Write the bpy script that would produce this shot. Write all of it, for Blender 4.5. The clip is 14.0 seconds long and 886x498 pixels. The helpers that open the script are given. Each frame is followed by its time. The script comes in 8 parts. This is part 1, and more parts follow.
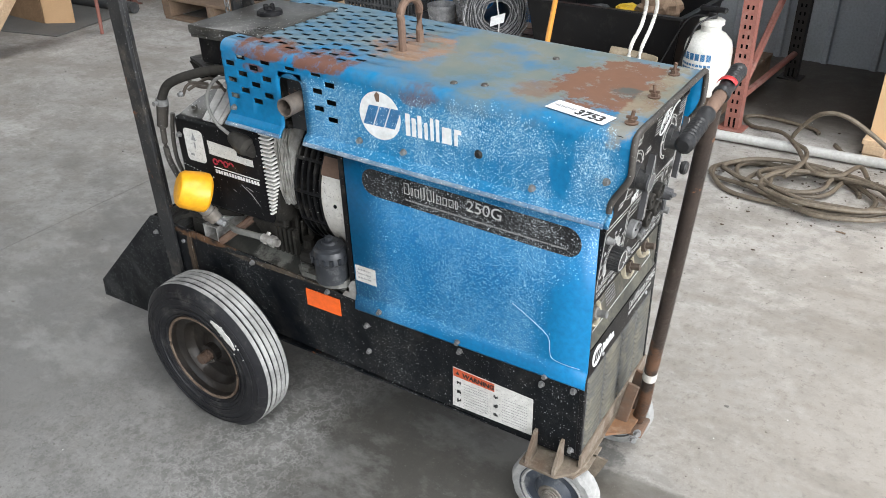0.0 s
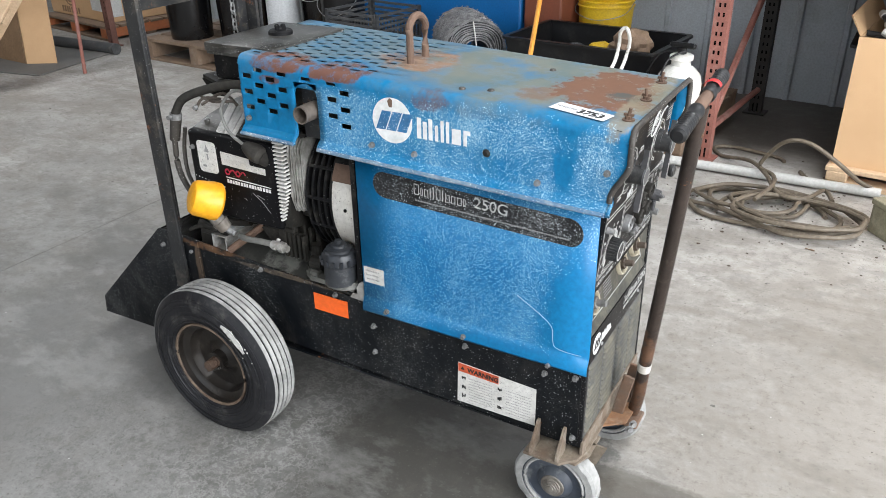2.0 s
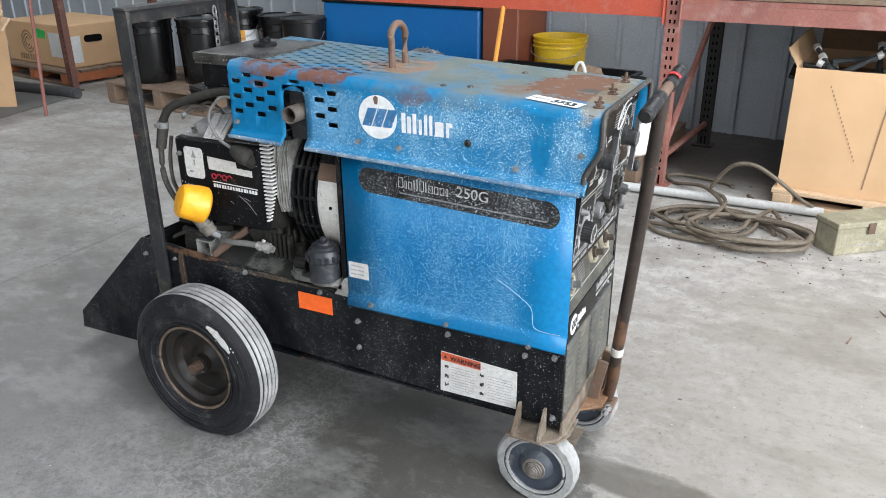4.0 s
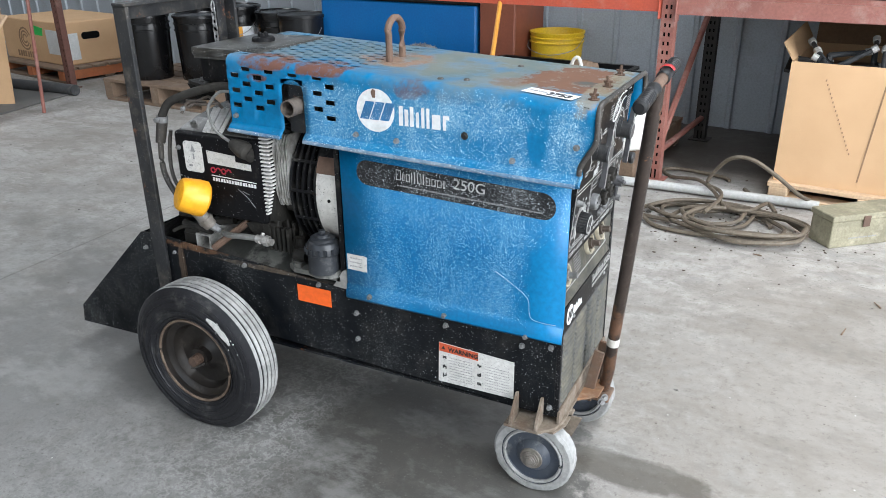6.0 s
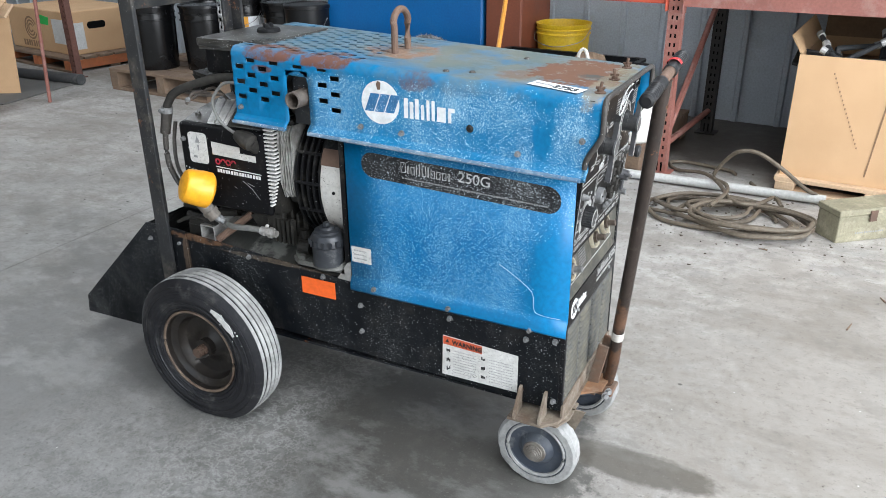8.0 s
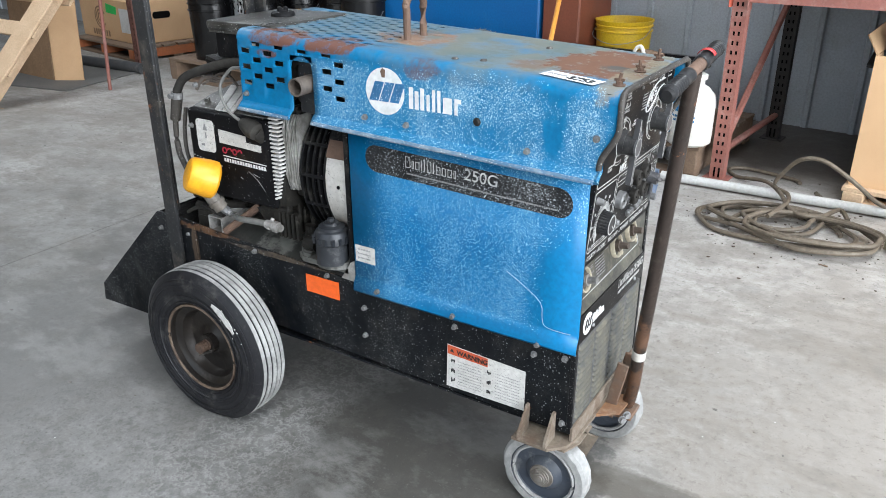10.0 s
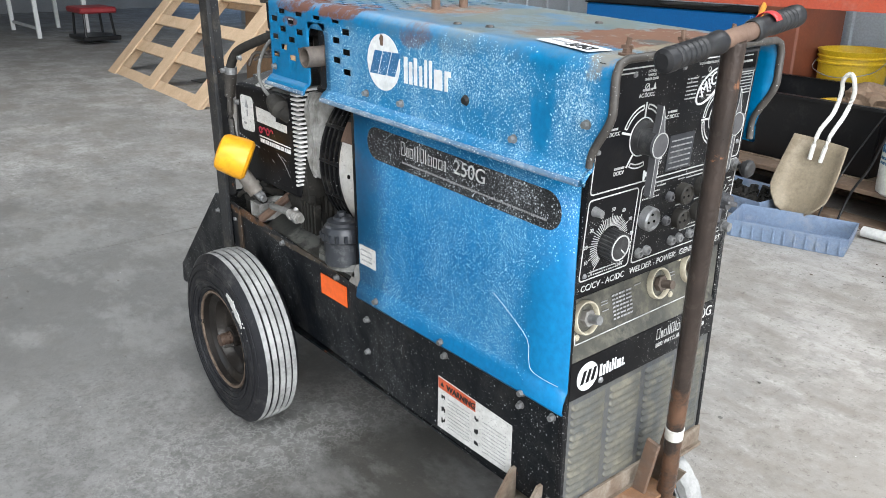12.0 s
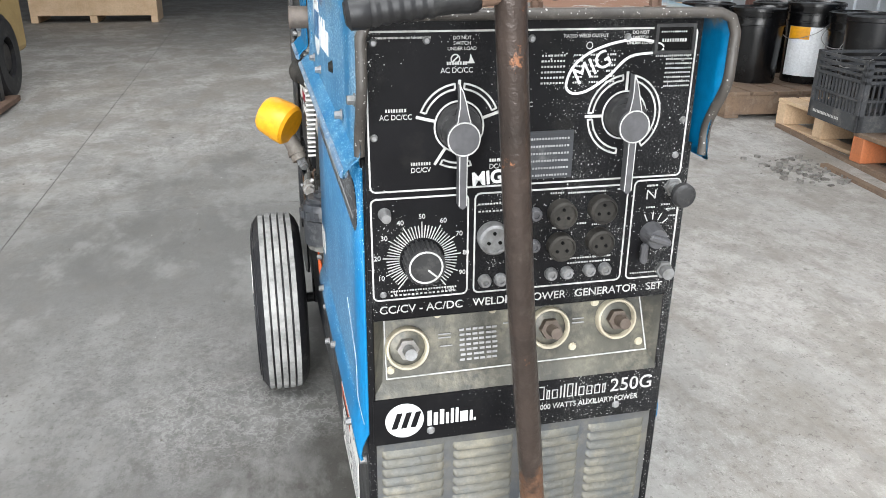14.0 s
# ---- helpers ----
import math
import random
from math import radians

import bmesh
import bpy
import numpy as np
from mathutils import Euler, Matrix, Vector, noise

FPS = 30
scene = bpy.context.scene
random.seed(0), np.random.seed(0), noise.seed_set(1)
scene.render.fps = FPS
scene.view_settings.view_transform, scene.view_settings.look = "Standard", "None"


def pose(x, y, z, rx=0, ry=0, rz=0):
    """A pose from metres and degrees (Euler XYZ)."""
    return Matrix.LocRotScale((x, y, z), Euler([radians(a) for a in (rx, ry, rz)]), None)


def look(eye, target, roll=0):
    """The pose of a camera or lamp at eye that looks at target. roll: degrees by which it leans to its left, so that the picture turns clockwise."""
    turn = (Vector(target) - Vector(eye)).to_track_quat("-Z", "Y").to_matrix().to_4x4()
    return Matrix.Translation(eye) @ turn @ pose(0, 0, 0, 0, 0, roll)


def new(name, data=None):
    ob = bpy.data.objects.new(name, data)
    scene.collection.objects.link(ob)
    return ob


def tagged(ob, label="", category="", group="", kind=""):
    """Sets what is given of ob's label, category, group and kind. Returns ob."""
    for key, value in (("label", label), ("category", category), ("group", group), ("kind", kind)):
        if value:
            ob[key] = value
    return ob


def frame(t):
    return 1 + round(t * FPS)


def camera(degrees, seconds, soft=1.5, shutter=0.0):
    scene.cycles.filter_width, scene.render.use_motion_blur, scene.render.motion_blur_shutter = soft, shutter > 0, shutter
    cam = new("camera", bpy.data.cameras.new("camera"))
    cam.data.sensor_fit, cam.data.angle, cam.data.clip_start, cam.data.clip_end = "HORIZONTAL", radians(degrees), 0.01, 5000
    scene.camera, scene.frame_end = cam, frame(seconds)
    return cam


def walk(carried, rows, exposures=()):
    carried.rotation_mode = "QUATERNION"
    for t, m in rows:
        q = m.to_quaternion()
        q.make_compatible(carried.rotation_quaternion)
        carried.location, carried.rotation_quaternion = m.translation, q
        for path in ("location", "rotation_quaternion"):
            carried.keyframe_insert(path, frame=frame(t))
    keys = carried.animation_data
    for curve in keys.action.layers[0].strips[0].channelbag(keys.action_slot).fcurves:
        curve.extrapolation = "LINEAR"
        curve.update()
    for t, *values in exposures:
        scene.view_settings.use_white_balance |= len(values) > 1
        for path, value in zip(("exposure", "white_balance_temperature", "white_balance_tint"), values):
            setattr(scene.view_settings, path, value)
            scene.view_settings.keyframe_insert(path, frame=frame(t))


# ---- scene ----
cam = camera(59.4, 14.0, soft=0.9)
SCALE = 0.8  # plan units to metres
PATH = [
    (0, (0.472, -1.282, 1.642), (-0.471, 0.163, 0.631), -1.9),
    (0.5, (0.476, -1.281, 1.642), (-0.466, 0.171, 0.640), -1.7),
    (1, (0.482, -1.293, 1.636), (-0.451, 0.181, 0.657), -1.4),
    (1.5, (0.481, -1.356, 1.619), (-0.441, 0.143, 0.668), -1.3),
    (2, (0.472, -1.464, 1.593), (-0.430, 0.075, 0.688), -1.1),
    (2.5, (0.467, -1.552, 1.549), (-0.412, 0.033, 0.703), -0.6),
    (3, (0.470, -1.593, 1.507), (-0.383, 0.034, 0.717), -0.3),
    (5.5, (0.505, -1.674, 1.485), (-0.313, -0.023, 0.709), -0.6),
    (6, (0.499, -1.664, 1.486), (-0.322, -0.018, 0.700), -0.7),
    (6.5, (0.499, -1.668, 1.486), (-0.322, -0.024, 0.695), -0.7),
    (7, (0.501, -1.663, 1.487), (-0.321, -0.024, 0.690), -0.8),
    (7.5, (0.497, -1.661, 1.488), (-0.325, -0.024, 0.686), -0.7),
    (8, (0.497, -1.658, 1.488), (-0.331, -0.026, 0.682), -0.5),
    (10.3, (0.593, -1.382, 1.406), (-0.440, 0.134, 0.610), -0.3),
    (10.5, (0.636, -1.323, 1.378), (-0.442, 0.167, 0.593), -0.3),
    (11, (0.725, -1.202, 1.325), (-0.466, 0.215, 0.568), -0.2),
    (11.5, (0.738, -1.071, 1.272), (-0.588, 0.235, 0.540), -0.2),
    (12, (0.765, -0.900, 1.245), (-0.680, 0.284, 0.528), 0.1),
    (12.5, (0.839, -0.726, 1.220), (-0.722, 0.301, 0.507), 0.2),
    (13, (0.947, -0.513, 1.215), (-0.712, 0.341, 0.497), 0.3),
    (13.5, (0.965, -0.340, 1.198), (-0.775, 0.324, 0.469), 0.5),
    (14, (0.915, -0.117, 1.176), (-0.892, 0.322, 0.439), 0.7),
]
walk(cam, [(t, look(Vector(eye) * SCALE, Vector(target) * SCALE, roll)) for t, eye, target, roll in PATH], exposures=[(0.0, 0.26, 6450, 10), (3.0, 0.27, 6350, 10), (5.5, 0.26, 6130, 9), (8.0, 0.27, 6150, 9), (11.5, 0.35, 6120, 9), (12.5, 0.35, 6480, 10), (13.0, 0.46, 6450, 10), (14.0, 0.5, 6450, 10)])

# ---- light: overcast day through two large door openings, white sky ----
world = bpy.data.worlds.new("world")
scene.world = world
world.use_nodes = True
wn = world.node_tree.nodes
sky = wn.new("ShaderNodeTexSky")
sky.sky_type, sky.sun_disc, sky.sun_elevation, sky.sun_rotation = "NISHITA", False, radians(42), radians(120)
wn["Background"].inputs[1].default_value = 0.12
world.node_tree.links.new(sky.outputs[0], wn["Background"].inputs[0])
sun = new("sun", bpy.data.lights.new("sun", "SUN"))
sun.data.energy, sun.data.angle, sun.data.color = 1.2, radians(12), (1.0, 0.96, 0.9)
sun.matrix_world = look((9, -5, 9), (0, 0, 0))


def door_light(name, eye, target, w, h, power):
    """Sky light that enters by a door opening."""
    ob = new(name, bpy.data.lights.new(name, "AREA"))
    ob.data.shape, ob.data.size, ob.data.size_y, ob.data.energy = "RECTANGLE", w, h, power
    ob.data.color = (0.97, 0.985, 1.0)
    ob.matrix_world = look(Vector(eye) * SCALE, Vector(target) * SCALE)
    return ob


door_light("east_door_light", (7.4, -2.2, 2.3), (0, -0.5, 1.0), 6.0, 3.5, 700)
door_light("south_door_light", (-1.5, -7.9, 2.4), (-1.5, 0, 1.2), 6.0, 3.5, 75)
door_light("skylight_east", (1.6, -1.0, 4.97), (1.6, -1.0, 0), 1.2, 7.0, 310)
door_light("skylight_west", (-6.0, 0.5, 4.97), (-6.0, 0.5, 0), 1.2, 6.0, 130)

# ---- materials ----


def nodes_of(m):
    m.use_nodes = True
    t = m.node_tree
    return t, t.nodes, t.links, t.nodes["Principled BSDF"]


def ramp(t, src, lo, hi):
    r = t.nodes.new("ShaderNodeMapRange")
    r.inputs[1].default_value, r.inputs[2].default_value = lo, hi
    t.links.new(src, r.inputs[0])
    return r.outputs[0]


def noise_of(t, vec, scale, detail=4.0, rough=0.6):
    n = t.nodes.new("ShaderNodeTexNoise")
    n.inputs["Scale"].default_value, n.inputs["Detail"].default_value, n.inputs["Roughness"].default_value = scale, detail, rough
    t.links.new(vec, n.inputs["Vector"])
    return n.outputs[0]


def math_of(t, op, a, b):
    n = t.nodes.new("ShaderNodeMath")
    n.operation = op
    for i, v in enumerate((a, b)):
        if isinstance(v, (int, float)):
            n.inputs[i].default_value = v
        else:
            t.links.new(v, n.inputs[i])
    return n.outputs[0]


def mix_of(t, fac, a, b):
    n = t.nodes.new("ShaderNodeMix")
    n.data_type = "RGBA"
    for i, v in ((0, fac), (6, a), (7, b)):
        if isinstance(v, tuple):
            n.inputs[i].default_value = (*v, 1)
        elif isinstance(v, (int, float)):
            n.inputs[i].default_value = v
        else:
            t.links.new(v, n.inputs[i])
    return n.outputs[2]


def spots(t, vec, scale, size, share):
    """Small round specks: a random share of cells has one."""
    v = t.nodes.new("ShaderNodeTexVoronoi")
    v.inputs["Scale"].default_value = scale
    t.links.new(vec, v.inputs["Vector"])
    near = ramp(t, v.outputs["Distance"], size, size * 0.7)
    sep = t.nodes.new("ShaderNodeSeparateColor")
    t.links.new(v.outputs["Color"], sep.inputs[0])
    pick = math_of(t, "LESS_THAN", sep.outputs[0], share)
    return math_of(t, "MULTIPLY", near, pick)


def patch(t, pos, centre, radii, wobble, wscale, edge=0.2):
    """A stain round centre with an uneven edge, 1 inside."""
    s = t.nodes.new("ShaderNodeVectorMath")
    s.operation = "SUBTRACT"
    t.links.new(pos, s.inputs[0])
    s.inputs[1].default_value = Vector(centre) * SCALE
    d = t.nodes.new("ShaderNodeVectorMath")
    d.operation = "DIVIDE"
    t.links.new(s.outputs[0], d.inputs[0])
    d.inputs[1].default_value = Vector(radii) * SCALE
    n = t.nodes.new("ShaderNodeVectorMath")
    n.operation = "LENGTH"
    t.links.new(d.outputs[0], n.inputs[0])
    wob = math_of(t, "MULTIPLY", math_of(t, "SUBTRACT", noise_of(t, pos, wscale, 6, 0.7), 0.5), wobble)
    return ramp(t, math_of(t, "ADD", n.outputs["Value"], wob), 0.95 + edge, 0.95 - edge)


def surf(name, col, col2=None, scale=6.0, rough=0.6, metal=0.0, bump=0.15, bscale=90.0, dust=None, dust_amount=0.5, rust=0.0, specks=0.0,
         speck_col=(0.75, 0.76, 0.75), patches=(), spread=0.0, speck_scale=330.0, below=0.0, spec=0.5, bare=(), near=0.0, warp=0.0, dense=(), veil=()):
    m = bpy.data.materials.new(name)
    t, nd, ln, bsdf = nodes_of(m)
    tc = nd.new("ShaderNodeTexCoord")
    pos = tc.outputs["Object"]
    big = noise_of(t, pos, scale, 5)
    fine = noise_of(t, pos, bscale, 3)
    c2 = col2 or tuple(v * 0.7 for v in col)
    c = mix_of(t, ramp(t, big, 0.35, 0.68), col, c2)
    c = mix_of(t, ramp(t, fine, 0.3, 1.2), c, tuple(v * 0.55 for v in c2))
    r = math_of(t, "ADD", rough - 0.1, math_of(t, "MULTIPLY", big, 0.22))
    if dust:
        dn = math_of(t, "MULTIPLY", ramp(t, noise_of(t, pos, scale * 2.3, 8, 0.72), 0.62 - 0.3 * dust_amount, 0.75), min(1.0, dust_amount + 0.25))
        c = mix_of(t, dn, c, dust)
        r = math_of(t, "MAXIMUM", r, math_of(t, "MULTIPLY", dn, 0.9))
    if rust:
        rn = ramp(t, noise_of(t, pos, scale * 1.7, 9, 0.75), 0.72 - 0.25 * rust, 0.76 - 0.22 * rust)
        rc = mix_of(t, noise_of(t, pos, 60, 3), (0.16, 0.06, 0.03), (0.3, 0.14, 0.07))
        c = mix_of(t, rn, c, rc)
        r = math_of(t, "MAXIMUM", r, math_of(t, "MULTIPLY", rn, 0.85))
    for centre, radii, pc, strength in veil:
        # thin worn film, cloudy and soft-edged
        cloud = noise_of(t, pos, 16, 8, 0.7)
        pm = math_of(t, "MULTIPLY", patch(t, pos, centre, radii, 1.3, 13.0, 0.3), math_of(t, "MULTIPLY", ramp(t, cloud, 0.2, 0.5), strength))
        c = mix_of(t, pm, c, mix_of(t, ramp(t, noise_of(t, pos, 9, 6, 0.65), 0.38, 0.62), pc, tuple(v * k for v, k in zip(pc, (0.62, 0.8, 0.95)))))
        r = math_of(t, "MAXIMUM", r, math_of(t, "MULTIPLY", pm, 0.5))
    for centre, radii, pc, strength in patches:
        pm = math_of(t, "MULTIPLY", patch(t, pos, centre, radii, 1.5, 30.0, 0.1), math_of(t, "MULTIPLY", ramp(t, noise_of(t, pos, 24, 9, 0.75), 0.38, 0.52), strength))
        pm = math_of(t, "MINIMUM", pm, 0.97)
        pcol = mix_of(t, noise_of(t, pos, 45, 4), pc, tuple(v * 0.6 for v in pc))
        c = mix_of(t, pm, c, pcol)
        r = math_of(t, "MAXIMUM", r, math_of(t, "MULTIPLY", pm, 0.8))
    if specks:
        share = specks
        if spread:
            streak = nd.new("ShaderNodeMapping")
            streak.inputs["Scale"].default_value = (1.0, 1.0, 0.45)
            ln.new(pos, streak.inputs[0])
            mass = ramp(t, noise_of(t, streak.outputs[0], 6.5, 7, 0.7), 0.4, 0.62)
            share = math_of(t, "MULTIPLY", math_of(t, "ADD", math_of(t, "MULTIPLY", mass, spread), 1 - spread), specks)
        if below:
            xyz = nd.new("ShaderNodeSeparateXYZ")
            ln.new(pos, xyz.inputs[0])
            share = math_of(t, "MULTIPLY", share, ramp(t, xyz.outputs[2], below * SCALE, (below - 0.03) * SCALE))
        for centre, radii in bare:
            share = math_of(t, "MULTIPLY", share, math_of(t, "SUBTRACT", 1.0, patch(t, pos, centre, radii, 0.9, 12.0, 0.25)))
        for centre, radii in dense:
            lift = math_of(t, "MULTIPLY", patch(t, pos, centre, radii, 1.4, 16.0, 0.5), 1.9)
            share = math_of(t, "MAXIMUM", share, math_of(t, "MULTIPLY", lift, specks))
        if near:
            xyz = nd.new("ShaderNodeSeparateXYZ")
            ln.new(pos, xyz.inputs[0])
            share = math_of(t, "MULTIPLY", share, math_of(t, "LESS_THAN", xyz.outputs[1], near * SCALE))
        if spread:
            haze = math_of(t, "MULTIPLY", math_of(t, "MULTIPLY", mass, ramp(t, noise_of(t, pos, 480, 3, 0.7), 0.46, 0.6)), math_of(t, "MULTIPLY", share, 0.3))
            c = mix_of(t, math_of(t, "MINIMUM", haze, 0.8), c, speck_col)
        for k, size, dens, cover in ((1.5, 0.36, 0.5, 0.6), (1.0, 0.32, 0.55, 0.85), (0.62, 0.25, 0.4, 0.95), (0.36, 0.17, 0.3, 1.0)):
            mist = spots(t, pos, speck_scale * k, size, math_of(t, "MULTIPLY", share, dens))
            c = mix_of(t, math_of(t, "MULTIPLY", mist, cover), c, speck_col)
    ln.new(c, bsdf.inputs["Base Color"])
    ln.new(r, bsdf.inputs["Roughness"])
    bsdf.inputs["Metallic"].default_value = metal
    bsdf.inputs["Specular IOR Level"].default_value = spec
    if bump:
        b = nd.new("ShaderNodeBump")
        b.inputs["Strength"].default_value, b.inputs["Distance"].default_value = bump, 0.004
        ln.new(fine, b.inputs["Height"])
        last = b
        if warp:
            # shallow dents in thin sheet
            last = nd.new("ShaderNodeBump")
            last.inputs["Strength"].default_value, last.inputs["Distance"].default_value = warp, 0.02
            ln.new(noise_of(t, pos, 9.0, 2, 0.5), last.inputs["Height"])
            ln.new(b.outputs[0], last.inputs["Normal"])
        ln.new(last.outputs[0], bsdf.inputs["Normal"])
    return m


M_blue_panel = surf("blue_panel_paint", (0.001, 0.145, 0.33), (0.001, 0.118, 0.28), 3, 0.36, bump=0.03, specks=1.2, spread=0.5, speck_col=(0.27, 0.53, 0.7), speck_scale=310.0, dust=(0.15, 0.28, 0.42), dust_amount=0.0, spec=0.3, bare=(((-0.02, 0.0, 0.6), (0.1, 0.2, 0.25)), ((-0.2, 0.0, 0.5), (0.3, 0.2, 0.03)), ((-0.62, 0.0, 0.8), (0.06, 0.2, 0.2))))
RUST = (0.145, 0.058, 0.03)
M_blue_hood = surf("blue_hood_paint", (0.001, 0.155, 0.335), (0.001, 0.128, 0.285), 3, 0.36, bump=0.03, specks=1.3, spread=0.7, dense=(((-0.25, 0.0, 1.045), (0.13, 0.2, 0.045)), ((-0.01, 0.0, 1.03), (0.035, 0.2, 0.06))), near=0.02, bare=(((-0.085, 0.0, 1.03), (0.028, 0.2, 0.12)), ((0.045, 0.0, 1.04), (0.03, 0.2, 0.1)), ((-0.9, 0.0, 1.02), (0.17, 0.2, 0.12)), ((-0.02, 0.0, 1.085), (0.2, 0.2, 0.02))), speck_scale=290.0, spec=0.3, below=1.105, speck_col=(0.42, 0.63, 0.74), veil=(
    ((-0.25, 0.265, 1.12), (0.5, 0.265, 0.06), (0.165, 0.162, 0.122), 0.93),
    ((-0.9, 0.25, 1.14), (0.3, 0.24, 0.06), (0.12, 0.15, 0.145), 0.8)), patches=(
    ((-0.075, 0.24, 1.11), (0.115, 0.17, 0.06), (0.17, 0.082, 0.048), 2.2),
    ((-0.2, 0.12, 1.11), (0.05, 0.05, 0.06), (0.18, 0.09, 0.055), 0.6),
    ((-0.03, 0.205, 1.11), (0.05, 0.035, 0.06), (0.07, 0.08, 0.075), 0.95),
    ((0.02, 0.2, 1.11), (0.035, 0.3, 0.05), (0.24, 0.21, 0.15), 0.8),
    ((-0.86, 0.0, 1.137), (0.1, 0.1, 0.024), RUST, 0.95),
    ((-0.885, 0.0, 1.095), (0.035, 0.1, 0.012), RUST, 0.85),
    ((-0.68, 0.0, 1.13), (0.09, 0.1, 0.022), RUST, 0.95),
    ((-0.42, 0.0, 1.1), (0.05, 0.05, 0.025), RUST, 0.6),
    ((-0.57, 0.22, 1.13), (0.1, 0.11, 0.06), (0.28, 0.17, 0.11), 0.9)))
M_blue_lip = surf("worn_blue_lip", (0.03, 0.13, 0.26), (0.12, 0.18, 0.24), 14, 0.5, bump=0.1, dust=(0.38, 0.4, 0.41), dust_amount=0.5, specks=0.4, speck_scale=300.0)
M_frame = surf("dusty_black_frame_paint", (0.003, 0.004, 0.005), (0.006, 0.007, 0.009), 5, 0.34, bump=0.12, specks=0.28, spread=0.95, speck_col=(0.33, 0.34, 0.34), dust=(0.04, 0.038, 0.035), dust_amount=0.35, rust=0.27, spec=0.14, speck_scale=260.0, warp=0.5, patches=(((-1.2, 0.0, 0.54), (0.12, 0.3, 0.014), (0.16, 0.085, 0.045), 0.8), ((-1.262, 0.0, 0.45), (0.012, 0.3, 0.12), (0.12, 0.085, 0.06), 0.7), ((-0.9, 0.0, 0.52), (0.24, 0.3, 0.008), (0.12, 0.095, 0.07), 0.7)))
M_post = surf("worn_dark_steel_post", (0.013, 0.014, 0.016), (0.036, 0.036, 0.036), 11, 0.42, bump=0.15, dust=(0.14, 0.12, 0.095), dust_amount=0.36, rust=0.46, spec=0.3, specks=0.06, speck_scale=420.0, speck_col=(0.3, 0.3, 0.3))
M_filter = surf("dark_filter_can", (0.014, 0.016, 0.02), (0.03, 0.033, 0.038), 14, 0.42, bump=0.1, dust=(0.2, 0.2, 0.19), dust_amount=0.18)
M_orange_rust = surf("orange_rust", (0.26, 0.12, 0.05), (0.17, 0.1, 0.06), 12, 0.8, bump=0.4, dust=(0.35, 0.29, 0.22), dust_amount=0.35)
M_pail = surf("glossy_black_pail", (0.0035, 0.0035, 0.004), None, 6, 0.24, bump=0.02, dust=(0.04, 0.04, 0.037), dust_amount=0.12, spec=0.5)
M_bandgrey = surf("dirty_white_tape", (0.6, 0.58, 0.54), (0.42, 0.39, 0.34), 40, 0.6, bump=0.2)
M_trim = surf("grimy_edge_trim", (0.025, 0.022, 0.02), (0.06, 0.053, 0.045), 20, 0.5, bump=0.3, dust=(0.2, 0.185, 0.155), dust_amount=0.2, specks=0.1, speck_scale=330.0, speck_col=(0.4, 0.4, 0.38))
M_pipe = surf("sooty_pipe_steel", (0.15, 0.125, 0.105), (0.1, 0.082, 0.07), 18, 0.6, 0.3, bump=0.3)
M_black = surf("dusty_black_paint", (0.007, 0.007, 0.008), None, 8, 0.5, dust=(0.08, 0.076, 0.066), dust_amount=0.32, specks=0.04, speck_col=(0.4, 0.4, 0.38), spec=0.15)
M_tank = surf("dusty_tank", (0.014, 0.014, 0.013), (0.05, 0.048, 0.043), 11, 0.3, bump=0.1, specks=0.12, dust=(0.14, 0.135, 0.12), dust_amount=0.42, spec=0.4)
M_shroud = surf("engine_shroud_black", (0.005, 0.005, 0.006), None, 7, 0.4, bump=0.1, specks=0.04, speck_col=(0.4, 0.4, 0.4), dust=(0.1, 0.09, 0.08), dust_amount=0.15, spec=0.15)
M_grime = surf("oily_engine_metal", (0.008, 0.008, 0.007), (0.025, 0.023, 0.02), 14, 0.5, bump=0.3, dust=(0.16, 0.145, 0.12), dust_amount=0.2, spec=0.2)
M_olive = surf("oily_base_plate", (0.04, 0.04, 0.036), (0.085, 0.082, 0.073), 6, 0.42, bump=0.2, dust=(0.15, 0.146, 0.13), dust_amount=0.35)
M_alu = surf("dirty_cast_aluminium", (0.72, 0.72, 0.7), (0.55, 0.53, 0.5), 12, 0.5, 0.15, bump=0.3, dust=(0.3, 0.27, 0.22), dust_amount=0.15)
M_head = surf("dirty_head_aluminium", (0.5, 0.49, 0.47), (0.22, 0.21, 0.19), 30, 0.45, 0.4, bump=0.4, dust=(0.2, 0.18, 0.15), dust_amount=0.25)
M_cream = surf("worn_white_band", (0.62, 0.61, 0.58), (0.5, 0.47, 0.42), 6, 0.5, bump=0.1, specks=0.2, speck_col=(0.05, 0.05, 0.05), rust=0.1)
M_rust = surf("rusty_steel", (0.1, 0.06, 0.043), (0.16, 0.1, 0.068), 16, 0.75, 0.15, bump=0.5)
M_rustplate = surf("rusted_base_plate", (0.2, 0.17, 0.132), (0.115, 0.078, 0.052), 14, 0.75, bump=0.45, dust=(0.32, 0.29, 0.245), dust_amount=0.35)
M_pole = surf("worn_brown_pole", (0.026, 0.02, 0.017), (0.052, 0.037, 0.03), 14, 0.3, 0.35, bump=0.35, rust=0.4, dust=(0.14, 0.12, 0.1), dust_amount=0.15, patches=(((0.07, 0.24, 0.3), (0.05, 0.05, 0.085), (0.17, 0.085, 0.045), 0.7), ((0.086, 0.216, 0.47), (0.03, 0.04, 0.06), (0.2, 0.1, 0.055), 0.7)))
M_bolt = surf("zinc_bolt", (0.3, 0.305, 0.31), (0.14, 0.138, 0.13), 60, 0.5, 0.5, bump=0.1)
